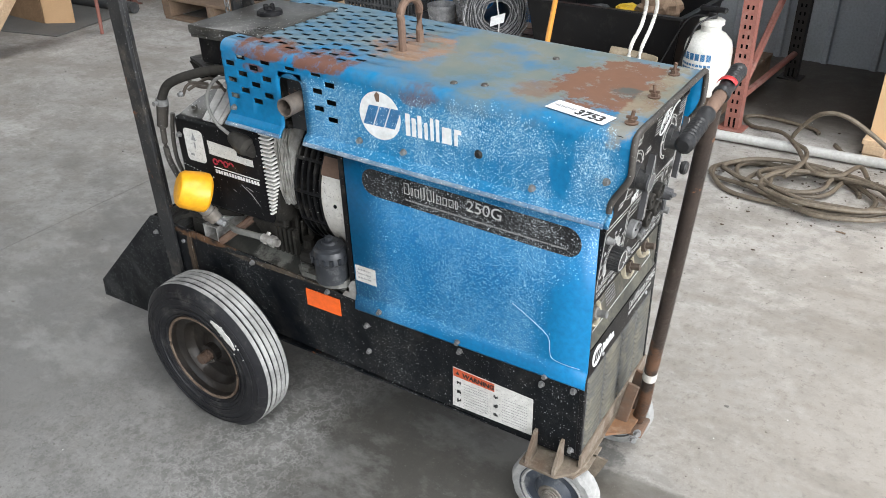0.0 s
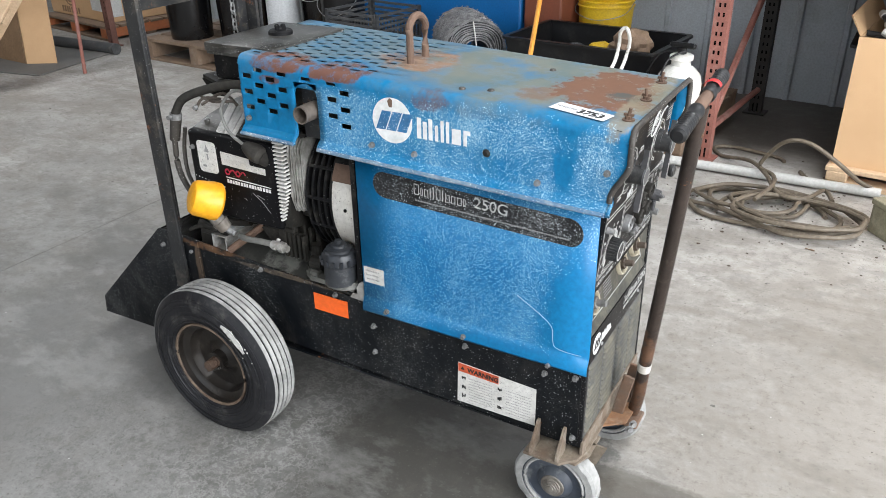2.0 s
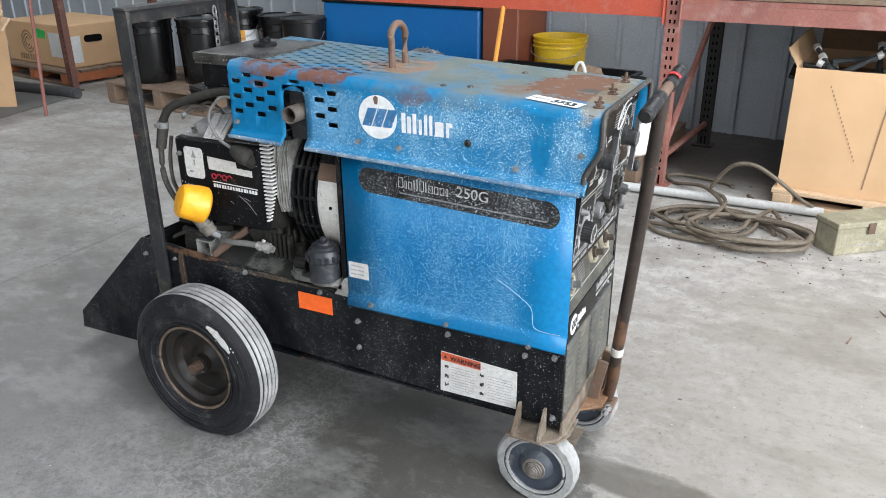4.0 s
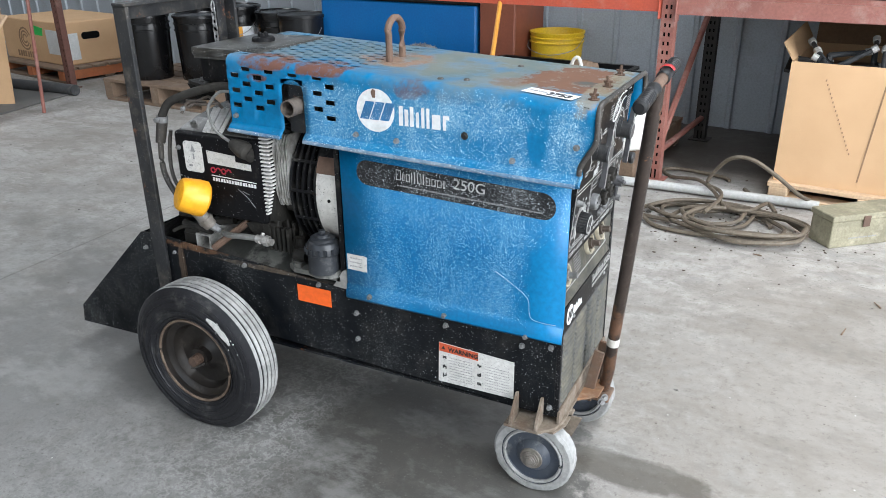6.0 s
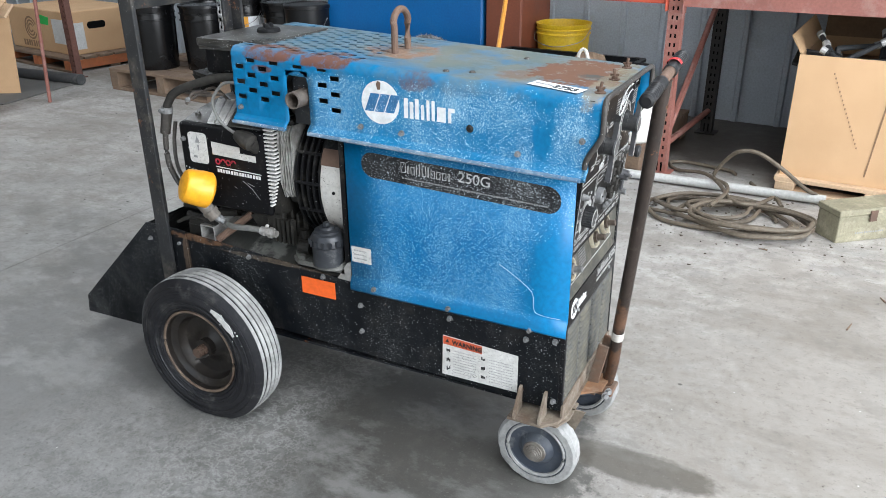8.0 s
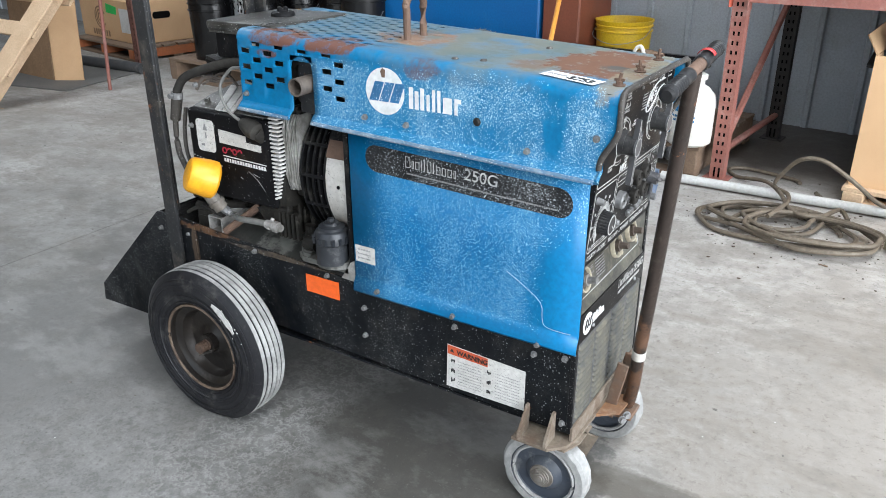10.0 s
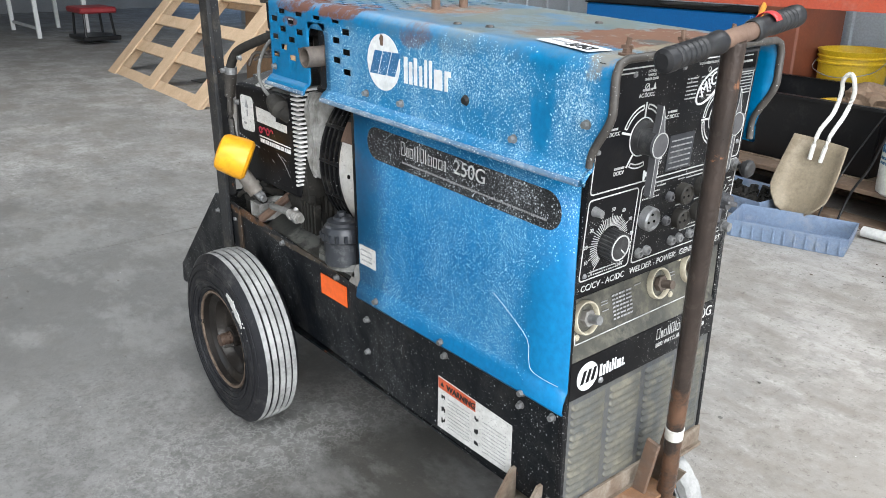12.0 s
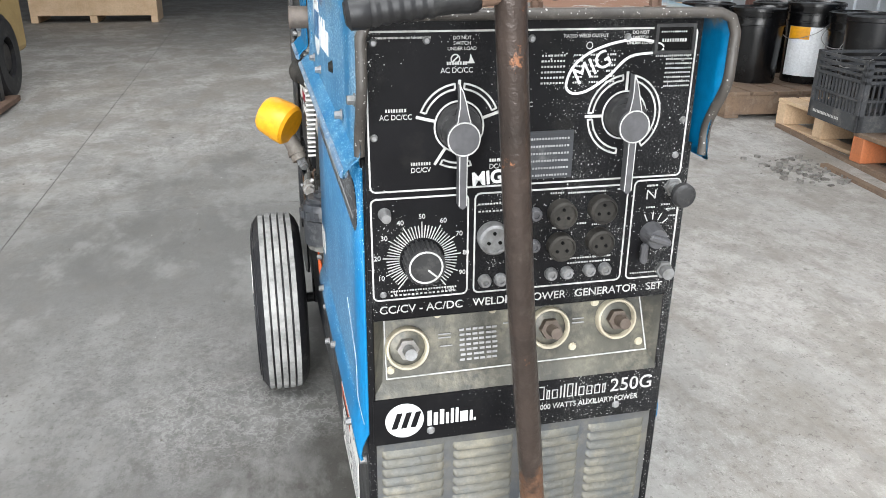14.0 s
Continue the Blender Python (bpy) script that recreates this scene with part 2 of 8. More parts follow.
M_rubber = surf("tyre_rubber", (0.008, 0.008, 0.01), (0.016, 0.016, 0.018), 12, 0.5, bump=0.25, dust=(0.13, 0.125, 0.115), dust_amount=0.3, spec=0.3)
M_tread = surf("dusty_tread", (0.3, 0.3, 0.29), (0.17, 0.17, 0.165), 9, 0.85, bump=0.4, dust=(0.44, 0.435, 0.42), dust_amount=0.6)
M_rim = surf("grimy_rim", (0.012, 0.011, 0.011), (0.035, 0.029, 0.024), 11, 0.36, 0.4, bump=0.2, rust=0.2, dust=(0.15, 0.13, 0.105), dust_amount=0.2)
M_rimedge = surf("bare_rusty_rim_edge", (0.24, 0.18, 0.13), (0.07, 0.045, 0.032), 18, 0.6, 0.3, bump=0.3)
M_caster_tread = surf("grey_caster_rubber", (0.33, 0.33, 0.32), (0.22, 0.22, 0.215), 12, 0.8, bump=0.3, dust=(0.42, 0.41, 0.39), dust_amount=0.4)
M_caster_hub = surf("blue_grey_caster_hub", (0.035, 0.045, 0.065), (0.06, 0.068, 0.08), 14, 0.5, bump=0.15, dust=(0.3, 0.3, 0.29), dust_amount=0.25)
M_axle = surf("dull_grey_nut", (0.24, 0.225, 0.2), (0.11, 0.09, 0.072), 24, 0.6, 0.2, bump=0.4)
M_axle_end = surf("rusty_bare_axle", (0.16, 0.105, 0.075), (0.07, 0.045, 0.034), 24, 0.5, 0.4, bump=0.4)
M_bracket = surf("sooty_rusty_bracket", (0.085, 0.075, 0.063), (0.16, 0.08, 0.042), 14, 0.7, bump=0.4, dust=(0.22, 0.19, 0.15), dust_amount=0.25)
M_nut = surf("brown_grey_nut", (0.13, 0.105, 0.085), (0.075, 0.055, 0.042), 40, 0.6, 0.3, bump=0.3)
M_crumb = surf("dark_brown_crumb", (0.11, 0.08, 0.058), (0.07, 0.05, 0.036), 30, 0.85, bump=0.3)
M_orange = surf("orange_reflector", (0.85, 0.13, 0.012), (0.8, 0.12, 0.012), 6, 0.4, bump=0.02)
M_yellow = surf("yellow_plastic", (0.78, 0.37, 0.01), (0.7, 0.31, 0.01), 9, 0.4, bump=0.02)
M_white = surf("white_print", (0.72, 0.73, 0.72), (0.6, 0.61, 0.6), 14, 0.5, bump=0.02)
M_label = surf("scuffed_white_label", (0.66, 0.65, 0.62), (0.48, 0.47, 0.44), 9, 0.5, bump=0.03, specks=0.4, speck_col=(0.18, 0.18, 0.17))
M_sticker = surf("white_lot_sticker", (0.75, 0.77, 0.79), (0.7, 0.72, 0.74), 9, 0.45, bump=0.0)
M_ink = surf("black_ink", (0.015, 0.015, 0.015), None, 9, 0.5, bump=0.0)
M_greyink = surf("grey_small_print", (0.3, 0.3, 0.3), (0.22, 0.22, 0.22), 30, 0.6, bump=0.0)
M_redink = surf("red_orange_label", (0.55, 0.09, 0.03), (0.45, 0.08, 0.03), 20, 0.5, bump=0.02)
M_redtext = surf("crimson_print", (0.35, 0.015, 0.04), None, 20, 0.5, bump=0.0)
M_bluelogo = surf("logo_blue", (0.01, 0.14, 0.33), None, 20, 0.4, bump=0.0, specks=0.5, spread=0.3, speck_scale=280.0, speck_col=(0.6, 0.68, 0.74))
M_panel = surf("black_control_panel", (0.0045, 0.0045, 0.005), (0.008, 0.008, 0.009), 9, 0.36, bump=0.05, specks=0.34, speck_col=(0.4, 0.4, 0.39), spread=0.9, dust=(0.022, 0.021, 0.019), dust_amount=0.2, spec=0.1, speck_scale=480.0, bare=(((0.0, 0.08, 0.96), (0.2, 0.1, 0.12)), ((0.0, 0.05, 0.55), (0.2, 0.15, 0.05))))
M_line = surf("white_panel_print", (0.55, 0.55, 0.53), (0.3, 0.3, 0.29), 60, 0.5, bump=0.0)
M_louver = surf("bare_louvre_steel", (0.075, 0.08, 0.08), (0.125, 0.117, 0.09), 12, 0.5, 0.3, bump=0.3, dust=(0.21, 0.19, 0.14), dust_amount=0.45)
M_louver_back = surf("grey_louvre_panel", (0.07, 0.078, 0.09), (0.115, 0.112, 0.1), 12, 0.5, 0.3, bump=0.25, dust=(0.18, 0.165, 0.125), dust_amount=0.35)
M_stud = surf("stained_stud_panel", (0.03, 0.031, 0.03), (0.115, 0.11, 0.088), 13, 0.42, 0.35, bump=0.2, dust=(0.23, 0.21, 0.155), dust_amount=0.45)
M_cream_ring = surf("cream_insulator", (0.5, 0.46, 0.35), (0.3, 0.26, 0.19), 20, 0.55, bump=0.1)
M_knob = surf("worn_black_knob", (0.018, 0.018, 0.019), (0.04, 0.04, 0.04), 30, 0.42, bump=0.1, dust=(0.1, 0.1, 0.095), dust_amount=0.3, spec=0.22)
M_knobgrey = surf("grey_knob_face", (0.075, 0.075, 0.08), (0.045, 0.045, 0.047), 30, 0.45, bump=0.1)
M_grip = surf("black_rubber_grip", (0.01, 0.01, 0.011), None, 15, 0.5, bump=0.15, dust=(0.045, 0.045, 0.043), dust_amount=0.25, spec=0.4)
M_redtape = surf("red_tape", (0.5, 0.03, 0.03), None, 15, 0.5, bump=0.05)
M_cable = surf("grey_cable", (0.2, 0.2, 0.19), (0.14, 0.14, 0.13), 20, 0.6, bump=0.1)
M_hose = surf("black_fuel_hose", (0.018, 0.017, 0.016), (0.045, 0.042, 0.037), 15, 0.6, bump=0.2, dust=(0.07, 0.064, 0.055), dust_amount=0.35, spec=0.12)
# the pan's pale patch is wet-oil sheen painted into the colour
M_pan = surf("oily_dark_pan", (0.022, 0.023, 0.021), (0.05, 0.05, 0.045), 9, 0.35, bump=0.15, dust=(0.1, 0.098, 0.085), dust_amount=0.2, spec=0.35, patches=(((-0.96, 0.05, 0.54), (0.06, 0.07, 0.1), (0.2, 0.2, 0.18), 0.9),))
M_foot = surf("dusty_grey_plate", (0.13, 0.13, 0.118), (0.07, 0.07, 0.063), 16, 0.5, bump=0.25, dust=(0.24, 0.23, 0.2), dust_amount=0.3)
M_dark = surf("deep_black", (0.004, 0.004, 0.004), None, 8, 0.8, bump=0.2, spec=0.12)
M_scratch = surf("white_scratch", (0.4, 0.5, 0.58), None, 30, 0.6, bump=0.0)

# surroundings
M_wood = surf("pale_pallet_wood", (0.68, 0.5, 0.33), (0.56, 0.39, 0.24), 7, 0.75, bump=0.4)
M_wood_dark = surf("weathered_pallet_wood", (0.21, 0.14, 0.09), (0.15, 0.105, 0.075), 7, 0.8, bump=0.4, dust=(0.3, 0.26, 0.21), dust_amount=0.3)
M_wood_orange = surf("orange_stained_wood", (0.5, 0.15, 0.05), (0.38, 0.14, 0.06), 9, 0.75, bump=0.3)
M_card = surf("cardboard", (0.66, 0.43, 0.24), (0.6, 0.385, 0.21), 5, 0.85, bump=0.02, bscale=700)
# darker copy of the cardboard for shaded faces and insides, also creases and print
M_card_dark = surf("shade_and_print_cardboard", (0.33, 0.21, 0.12), None, 5, 0.85, bump=0.08)
M_rack = surf("faded_red_rack_steel", (0.33, 0.13, 0.1), (0.24, 0.095, 0.075), 5, 0.6, bump=0.1, dust=(0.4, 0.28, 0.25), dust_amount=0.4, rust=0.2)
M_rack_brown = surf("brown_rack_steel", (0.17, 0.075, 0.055), (0.11, 0.05, 0.04), 6, 0.6, bump=0.1, dust=(0.25, 0.17, 0.14), dust_amount=0.3, rust=0.2)
M_beam = surf("orange_red_beam", (0.5, 0.085, 0.035), (0.42, 0.08, 0.05), 4, 0.5, bump=0.06, dust=(0.4, 0.25, 0.2), dust_amount=0.3)
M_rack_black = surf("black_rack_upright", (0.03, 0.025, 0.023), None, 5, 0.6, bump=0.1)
M_tinwall = surf("grey_tin_sheet", (0.49, 0.53, 0.57), (0.42, 0.455, 0.49), 2.2, 0.5, 0.2, bump=0.04, dust=(0.27, 0.262, 0.245), dust_amount=0.3)
M_bigblue = surf("blue_steel_bin", (0.004, 0.135, 0.4), (0.004, 0.115, 0.36), 3, 0.45, bump=0.05, dust=(0.05, 0.15, 0.32), dust_amount=0.15)
M_brownbin = surf("rust_brown_bin", (0.17, 0.055, 0.03), (0.24, 0.07, 0.035), 4, 0.55, bump=0.08)
M_blackplastic = surf("black_plastic", (0.007, 0.007, 0.008), None, 6, 0.38, bump=0.05, dust=(0.05, 0.048, 0.044), dust_amount=0.25, spec=0.4)
M_greyplastic = surf("dark_grey_plastic", (0.045, 0.047, 0.05), (0.07, 0.072, 0.075), 6, 0.5, bump=0.05, dust=(0.22, 0.21, 0.19), dust_amount=0.3, spec=0.22)
M_whiteplastic = surf("translucent_white_plastic", (0.72, 0.72, 0.68), (0.62, 0.6, 0.54), 6, 0.4, bump=0.03, dust=(0.42, 0.36, 0.27), dust_amount=0.2)
M_yellowpail = surf("yellow_pail", (0.72, 0.48, 0.02), (0.65, 0.42, 0.02), 5, 0.45, bump=0.05, dust=(0.5, 0.42, 0.22), dust_amount=0.2)
M_bluetray = surf("blue_grey_tray", (0.2, 0.27, 0.38), (0.16, 0.21, 0.3), 5, 0.55, bump=0.06, dust=(0.4, 0.4, 0.4), dust_amount=0.3)
M_wire = surf("galvanised_wire", (0.4, 0.4, 0.4), (0.2, 0.2, 0.21), 30, 0.45, 0.5, bump=0.1)
M_broom = surf("orange_varnished_handle", (0.68, 0.31, 0.05), (0.58, 0.25, 0.04), 8, 0.4, bump=0.05)
M_shovel = surf("tan_shovel_blade", (0.3, 0.25, 0.175), (0.22, 0.175, 0.115), 7, 0.6, bump=0.15, dust=(0.4, 0.34, 0.25), dust_amount=0.4)
M_cord = surf("brown_air_hose", (0.15, 0.12, 0.085), (0.105, 0.083, 0.06), 12, 0.6, bump=0.15, dust=(0.25, 0.22, 0.17), dust_amount=0.35)
M_pvc = surf("grey_white_pipe", (0.58, 0.58, 0.56), (0.5, 0.5, 0.48), 6, 0.5, bump=0.03, dust=(0.4, 0.38, 0.33), dust_amount=0.3)
M_olivebox = surf("faded_green_wooden_box", (0.31, 0.285, 0.19), (0.21, 0.19, 0.13), 7, 0.7, bump=0.3, dust=(0.5, 0.45, 0.33), dust_amount=0.4)
M_bag = surf("crumpled_brown_paper", (0.32, 0.22, 0.15), (0.25, 0.17, 0.11), 12, 0.8, bump=0.6)
M_green = surf("green_label", (0.05, 0.6, 0.12), None, 9, 0.5, bump=0.0)
M_redseat = surf("red_vinyl", (0.35, 0.03, 0.035), None, 9, 0.5, bump=0.05)
M_tarp = surf("dark_grey_mat", (0.1, 0.1, 0.095), (0.15, 0.145, 0.135), 4, 0.8, bump=0.3)
M_debris = surf("grey_scrap", (0.27, 0.26, 0.24), (0.12, 0.11, 0.1), 20, 0.6, 0.3, bump=0.3)
M_forkyellow = surf("tan_forklift_paint", (0.42, 0.3, 0.12), (0.36, 0.25, 0.1), 6, 0.5, bump=0.05)
M_wallpaint = surf("grey_liner_panel", (0.19, 0.195, 0.2), (0.15, 0.155, 0.16), 1.5, 0.6, bump=0.05)
M_roof = surf("white_roof_insulation", (0.22, 0.22, 0.215), None, 1.0, 0.8, bump=0.1)


def concrete():
    m = bpy.data.materials.new("worn_concrete")
    t, nd, ln, bsdf = nodes_of(m)
    pos = nd.new("ShaderNodeNewGeometry").outputs["Position"]
    drag = nd.new("ShaderNodeMapping")
    drag.inputs["Rotation"].default_value, drag.inputs["Scale"].default_value = (0, 0, radians(35)), (0.6, 1.0, 1.0)
    ln.new(pos, drag.inputs[0])
    big = noise_of(t, pos, 0.7, 6, 0.6)
    mid = noise_of(t, pos, 3.5, 8, 0.65)
    fine = noise_of(t, pos, 60, 5, 0.7)
    grit = noise_of(t, pos, 260, 2)
    c = mix_of(t, ramp(t, big, 0.46, 0.55), (0.24, 0.235, 0.222), (0.38, 0.372, 0.355))
    c = mix_of(t, math_of(t, "MULTIPLY", ramp(t, mid, 0.48, 0.57), 0.65), c, (0.185, 0.178, 0.163))
    c = mix_of(t, math_of(t, "MULTIPLY", ramp(t, noise_of(t, pos, 22, 9, 0.75), 0.5, 0.58), 0.55), c, (0.16, 0.154, 0.142))
    c = mix_of(t, math_of(t, "MULTIPLY", ramp(t, noise_of(t, drag.outputs[0], 30, 8, 0.78), 0.54, 0.61), 0.5), c, (0.44, 0.435, 0.42))
    c = mix_of(t, math_of(t, "MULTIPLY", ramp(t, fine, 0.5, 0.62), 0.6), c, (0.14, 0.134, 0.122))
    c = mix_of(t, math_of(t, "MULTIPLY", ramp(t, grit, 0.54, 0.66), 0.4), c, (0.5, 0.49, 0.465))
    # beige floor east and north, made paler where the daylight falls
    c = mix_of(t, math_of(t, "MULTIPLY", patch(t, pos, (1.4, 1.4, 0), (1.5, 2.6, 1), 0.8, 1.5, 0.4), 0.6), c, (0.5, 0.455, 0.412))
    c = mix_of(t, math_of(t, "MULTIPLY", patch(t, pos, (-1.6, 2.3, 0), (4.0, 1.5, 1), 0.8, 1.5, 0.4), 0.42), c, (0.48, 0.457, 0.425))
    smudge = nd.new("ShaderNodeMapping")
    smudge.inputs["Rotation"].default_value, smudge.inputs["Scale"].default_value = (0, 0, radians(-28)), (0.35, 1.0, 1.0)
    ln.new(pos, smudge.inputs[0])
    c = mix_of(t, math_of(t, "MULTIPLY", ramp(t, noise_of(t, smudge.outputs[0], 5.5, 10, 0.7), 0.5, 0.62), 0.6), c, (0.2, 0.18, 0.155))
    # trodden-in brown dirt, pale worn wisps, dragged scuffs
    scuff = noise_of(t, pos, 2.4, 10, 0.72)
    c = mix_of(t, math_of(t, "MULTIPLY", ramp(t, scuff, 0.48, 0.56), 0.5), c, (0.195, 0.177, 0.15))
    wisp = noise_of(t, drag.outputs[0], 9, 9, 0.78)
    c = mix_of(t, math_of(t, "MULTIPLY", ramp(t, wisp, 0.53, 0.61), 0.55), c, (0.15, 0.138, 0.12))
    pale = noise_of(t, drag.outputs[0], 4.5, 9, 0.75)
    c = mix_of(t, math_of(t, "MULTIPLY", ramp(t, pale, 0.52, 0.61), 0.42), c, (0.44, 0.435, 0.42))
    crumb = noise_of(t, pos, 38, 8, 0.8)
    c = mix_of(t, math_of(t, "MULTIPLY", ramp(t, crumb, 0.56, 0.62), 0.65), c, (0.11, 0.102, 0.09))
    pit = noise_of(t, pos, 95, 3, 0.6)
    c = mix_of(t, math_of(t, "MULTIPLY", ramp(t, pit, 0.63, 0.69), 0.7), c, (0.11, 0.102, 0.09))
    rough = math_of(t, "ADD", 0.5, math_of(t, "MULTIPLY", mid, 0.3))
    # darker grey ground on the shop side, oil and painted shadow under and before the machine with a lacy edge, a wet
    # patch by the caster
    for centre, radii, col, k, ws, wob, edge in (
            ((-1.6, -0.5, 0), (1.35, 1.0, 1), (0.105, 0.105, 0.1), 0.75, 3.0, 1.4, 0.35),
            ((-2.7, 0.3, 0), (1.25, 1.3, 1), (0.13, 0.131, 0.125), 0.35, 2.0, 1.6, 0.4),
            ((0.75, 0.9, 0), (0.8, 1.1, 1), (0.2, 0.178, 0.15), 0.6, 5.0, 2.6, 0.35),
            # oil stain, deepened by the machine's shadow put into the colour
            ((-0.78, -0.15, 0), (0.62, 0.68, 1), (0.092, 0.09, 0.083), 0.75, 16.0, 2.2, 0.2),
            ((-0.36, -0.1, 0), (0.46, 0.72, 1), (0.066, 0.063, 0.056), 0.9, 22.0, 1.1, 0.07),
            ((0.16, 0.2, 0), (0.25, 0.075, 1), (0.085, 0.074, 0.058), 0.85, 10.0, 1.0, 0.12),
            ((-1.75, -0.1, 0), (0.09, 0.065, 1), (0.11, 0.105, 0.1), 0.7, 9.0, 0.8, 0.15),
            # dirty floor of the rack bay, with the shelf's shade painted in
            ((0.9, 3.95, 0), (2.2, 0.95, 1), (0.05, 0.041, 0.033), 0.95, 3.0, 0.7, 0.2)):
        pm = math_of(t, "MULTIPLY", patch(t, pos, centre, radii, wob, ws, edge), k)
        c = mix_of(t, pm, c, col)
        rough = math_of(t, "SUBTRACT", rough, math_of(t, "MULTIPLY", pm, 0.12))
    # smeared dark blotches and paler rubbed places on the shop floor
    shop = patch(t, pos, (-2.2, -0.3, 0), (2.4, 1.5, 1), 0.8, 1.5, 0.3)
    blot = nd.new("ShaderNodeMapping")
    blot.inputs["Rotation"].default_value, blot.inputs["Scale"].default_value, blot.inputs["Location"].default_value = (0, 0, radians(20)), (0.6, 1.0, 1.0), (3.1, 1.7, 0)
    ln.new(pos, blot.inputs[0])
    rub = math_of(t, "MULTIPLY", shop, ramp(t, noise_of(t, blot.outputs[0], 5.0, 9, 0.7), 0.5, 0.6))
    c = mix_of(t, math_of(t, "MULTIPLY", rub, 0.42), c, (0.3, 0.298, 0.285))
    smear = math_of(t, "MULTIPLY", shop, ramp(t, noise_of(t, blot.outputs[0], 3.0, 8, 0.68), 0.5, 0.6))
    c = mix_of(t, math_of(t, "MULTIPLY", smear, 0.55), c, (0.105, 0.104, 0.098))
    # crumbled pale crust left of the oil, with dark grains in it
    crust = math_of(t, "MULTIPLY", patch(t, pos, (-1.15, -0.55, 0), (0.6, 0.45, 1), 1.4, 5.0, 0.3), 0.75)
    c = mix_of(t, math_of(t, "MULTIPLY", crust, ramp(t, noise_of(t, pos, 20, 9, 0.8), 0.44, 0.56)), c, (0.19, 0.188, 0.18))
    c = mix_of(t, math_of(t, "MULTIPLY", crust, ramp(t, noise_of(t, pos, 75, 5, 0.75), 0.55, 0.63)), c, (0.085, 0.08, 0.072))
    for centre, radii, k in (((-0.93, 0.2, 0), (0.17, 0.45, 1), 0.32), ((-0.9, -0.25, 0), (0.22, 0.26, 1), 0.27), ((-1.3, -0.45, 0), (0.4, 0.3, 1), 0.12)):
        ridge = math_of(t, "ABSOLUTE", math_of(t, "SUBTRACT", noise_of(t, pos, 24, 6, 0.68), 0.5), 0.0)
        lace = math_of(t, "MULTIPLY", patch(t, pos, centre, radii, 1.8, 6.0, 0.35), math_of(t, "MAXIMUM", ramp(t, ridge, 0.03, 0.008), math_of(t, "MULTIPLY", ramp(t, noise_of(t, pos, 70, 8, 0.8), 0.52, 0.6), 0.7)))
        c = mix_of(t, math_of(t, "MULTIPLY", lace, k), c, (0.45, 0.445, 0.425))
    c = mix_of(t, spots(t, pos, 30, 0.07, 0.05), c, (0.6, 0.59, 0.56))
    c = mix_of(t, spots(t, pos, 34, 0.09, 0.06), c, (0.09, 0.075, 0.06))
    # grit lying over everything
    c = mix_of(t, math_of(t, "MULTIPLY", ramp(t, noise_of(t, pos, 120, 4, 0.7), 0.6, 0.68), 0.35), c, (0.24, 0.235, 0.22))
    c = mix_of(t, math_of(t, "MULTIPLY", ramp(t, noise_of(t, pos, 13, 8, 0.7), 0.5, 0.64), 0.3), c, (0.14, 0.13, 0.115))
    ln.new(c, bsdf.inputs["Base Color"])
    ln.new(rough, bsdf.inputs["Roughness"])
    b = nd.new("ShaderNodeBump")
    b.inputs["Strength"].default_value, b.inputs["Distance"].default_value = 0.3, 0.004
    ln.new(math_of(t, "ADD", fine, math_of(t, "MULTIPLY", mid, 1.5)), b.inputs["Height"])
    ln.new(b.outputs[0], bsdf.inputs["Normal"])
    return m


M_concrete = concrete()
M_joint = surf("dirt_filled_joint", (0.15, 0.145, 0.135), (0.2, 0.195, 0.18), 9, 0.85, bump=0.3)

# ---- mesh helpers ----
JOINED = {"small_print", "word_mark", "model_mark", "maker_print", "maker_mark", "paint_dab", "rib", "guard_rib", "filter_rib", "barb", "panel_line", "dial_scale", "pictogram", "perforation", "dots", "coil", "lattice_side"}  # too fine to pick apart


def part(name, bm, material, parent=None, label="", smooth=False):
    """Links a bmesh as one mesh object, under a thing or a part."""
    me = bpy.data.meshes.new(name)
    bmesh.ops.recalc_face_normals(bm, faces=bm.faces[:])
    bm.to_mesh(me)
    bm.free()
    me.transform(Matrix.Scale(SCALE, 4))
    me.materials.append(material)
    if smooth:
        me.shade_smooth()
        me.set_sharp_from_angle(angle=radians(35))
    ob = new(name, me)
    ob.parent = parent
    if label:
        ob["label"] = label
    if name in JOINED:
        ob["kind"] = "stuff"
    return ob


def place(ob, m):
    """Sets ob at the pose m of the plan."""
    ob.matrix_basis = Matrix.Translation(m.translation * SCALE) @ m.to_3x3().to_4x4()
    return ob


def thing(name, m, label, category, group="", kind=""):
    ob = new(name)
    ob.empty_display_size = 0.1
    place(ob, m)
    return tagged(ob, label, category, group, kind)


def box(bm, x0, x1, y0, y1, z0, z1, bev=0.0, turn=None, seg=1):
    r = bmesh.ops.create_cube(bm, size=1.0)
    vs = r["verts"]
    bmesh.ops.scale(bm, vec=(x1 - x0, y1 - y0, z1 - z0), verts=vs)
    if bev:
        es = list({e for v in vs for e in v.link_edges})
        rb = bmesh.ops.bevel(bm, geom=es, offset=bev, segments=seg, affect="EDGES", profile=0.5)
        vs = list({v for f in rb["faces"] for v in f.verts} | {v for v in vs if v.is_valid})
    c = Vector(((x0 + x1) / 2, (y0 + y1) / 2, (z0 + z1) / 2))
    bmesh.ops.transform(bm, matrix=Matrix.Translation(c) @ (turn.to_4x4() if turn else Matrix()), verts=vs)
    return bm


def one(fn, *a, **k):
    bm = bmesh.new()
    fn(bm, *a, **k)
    return bm


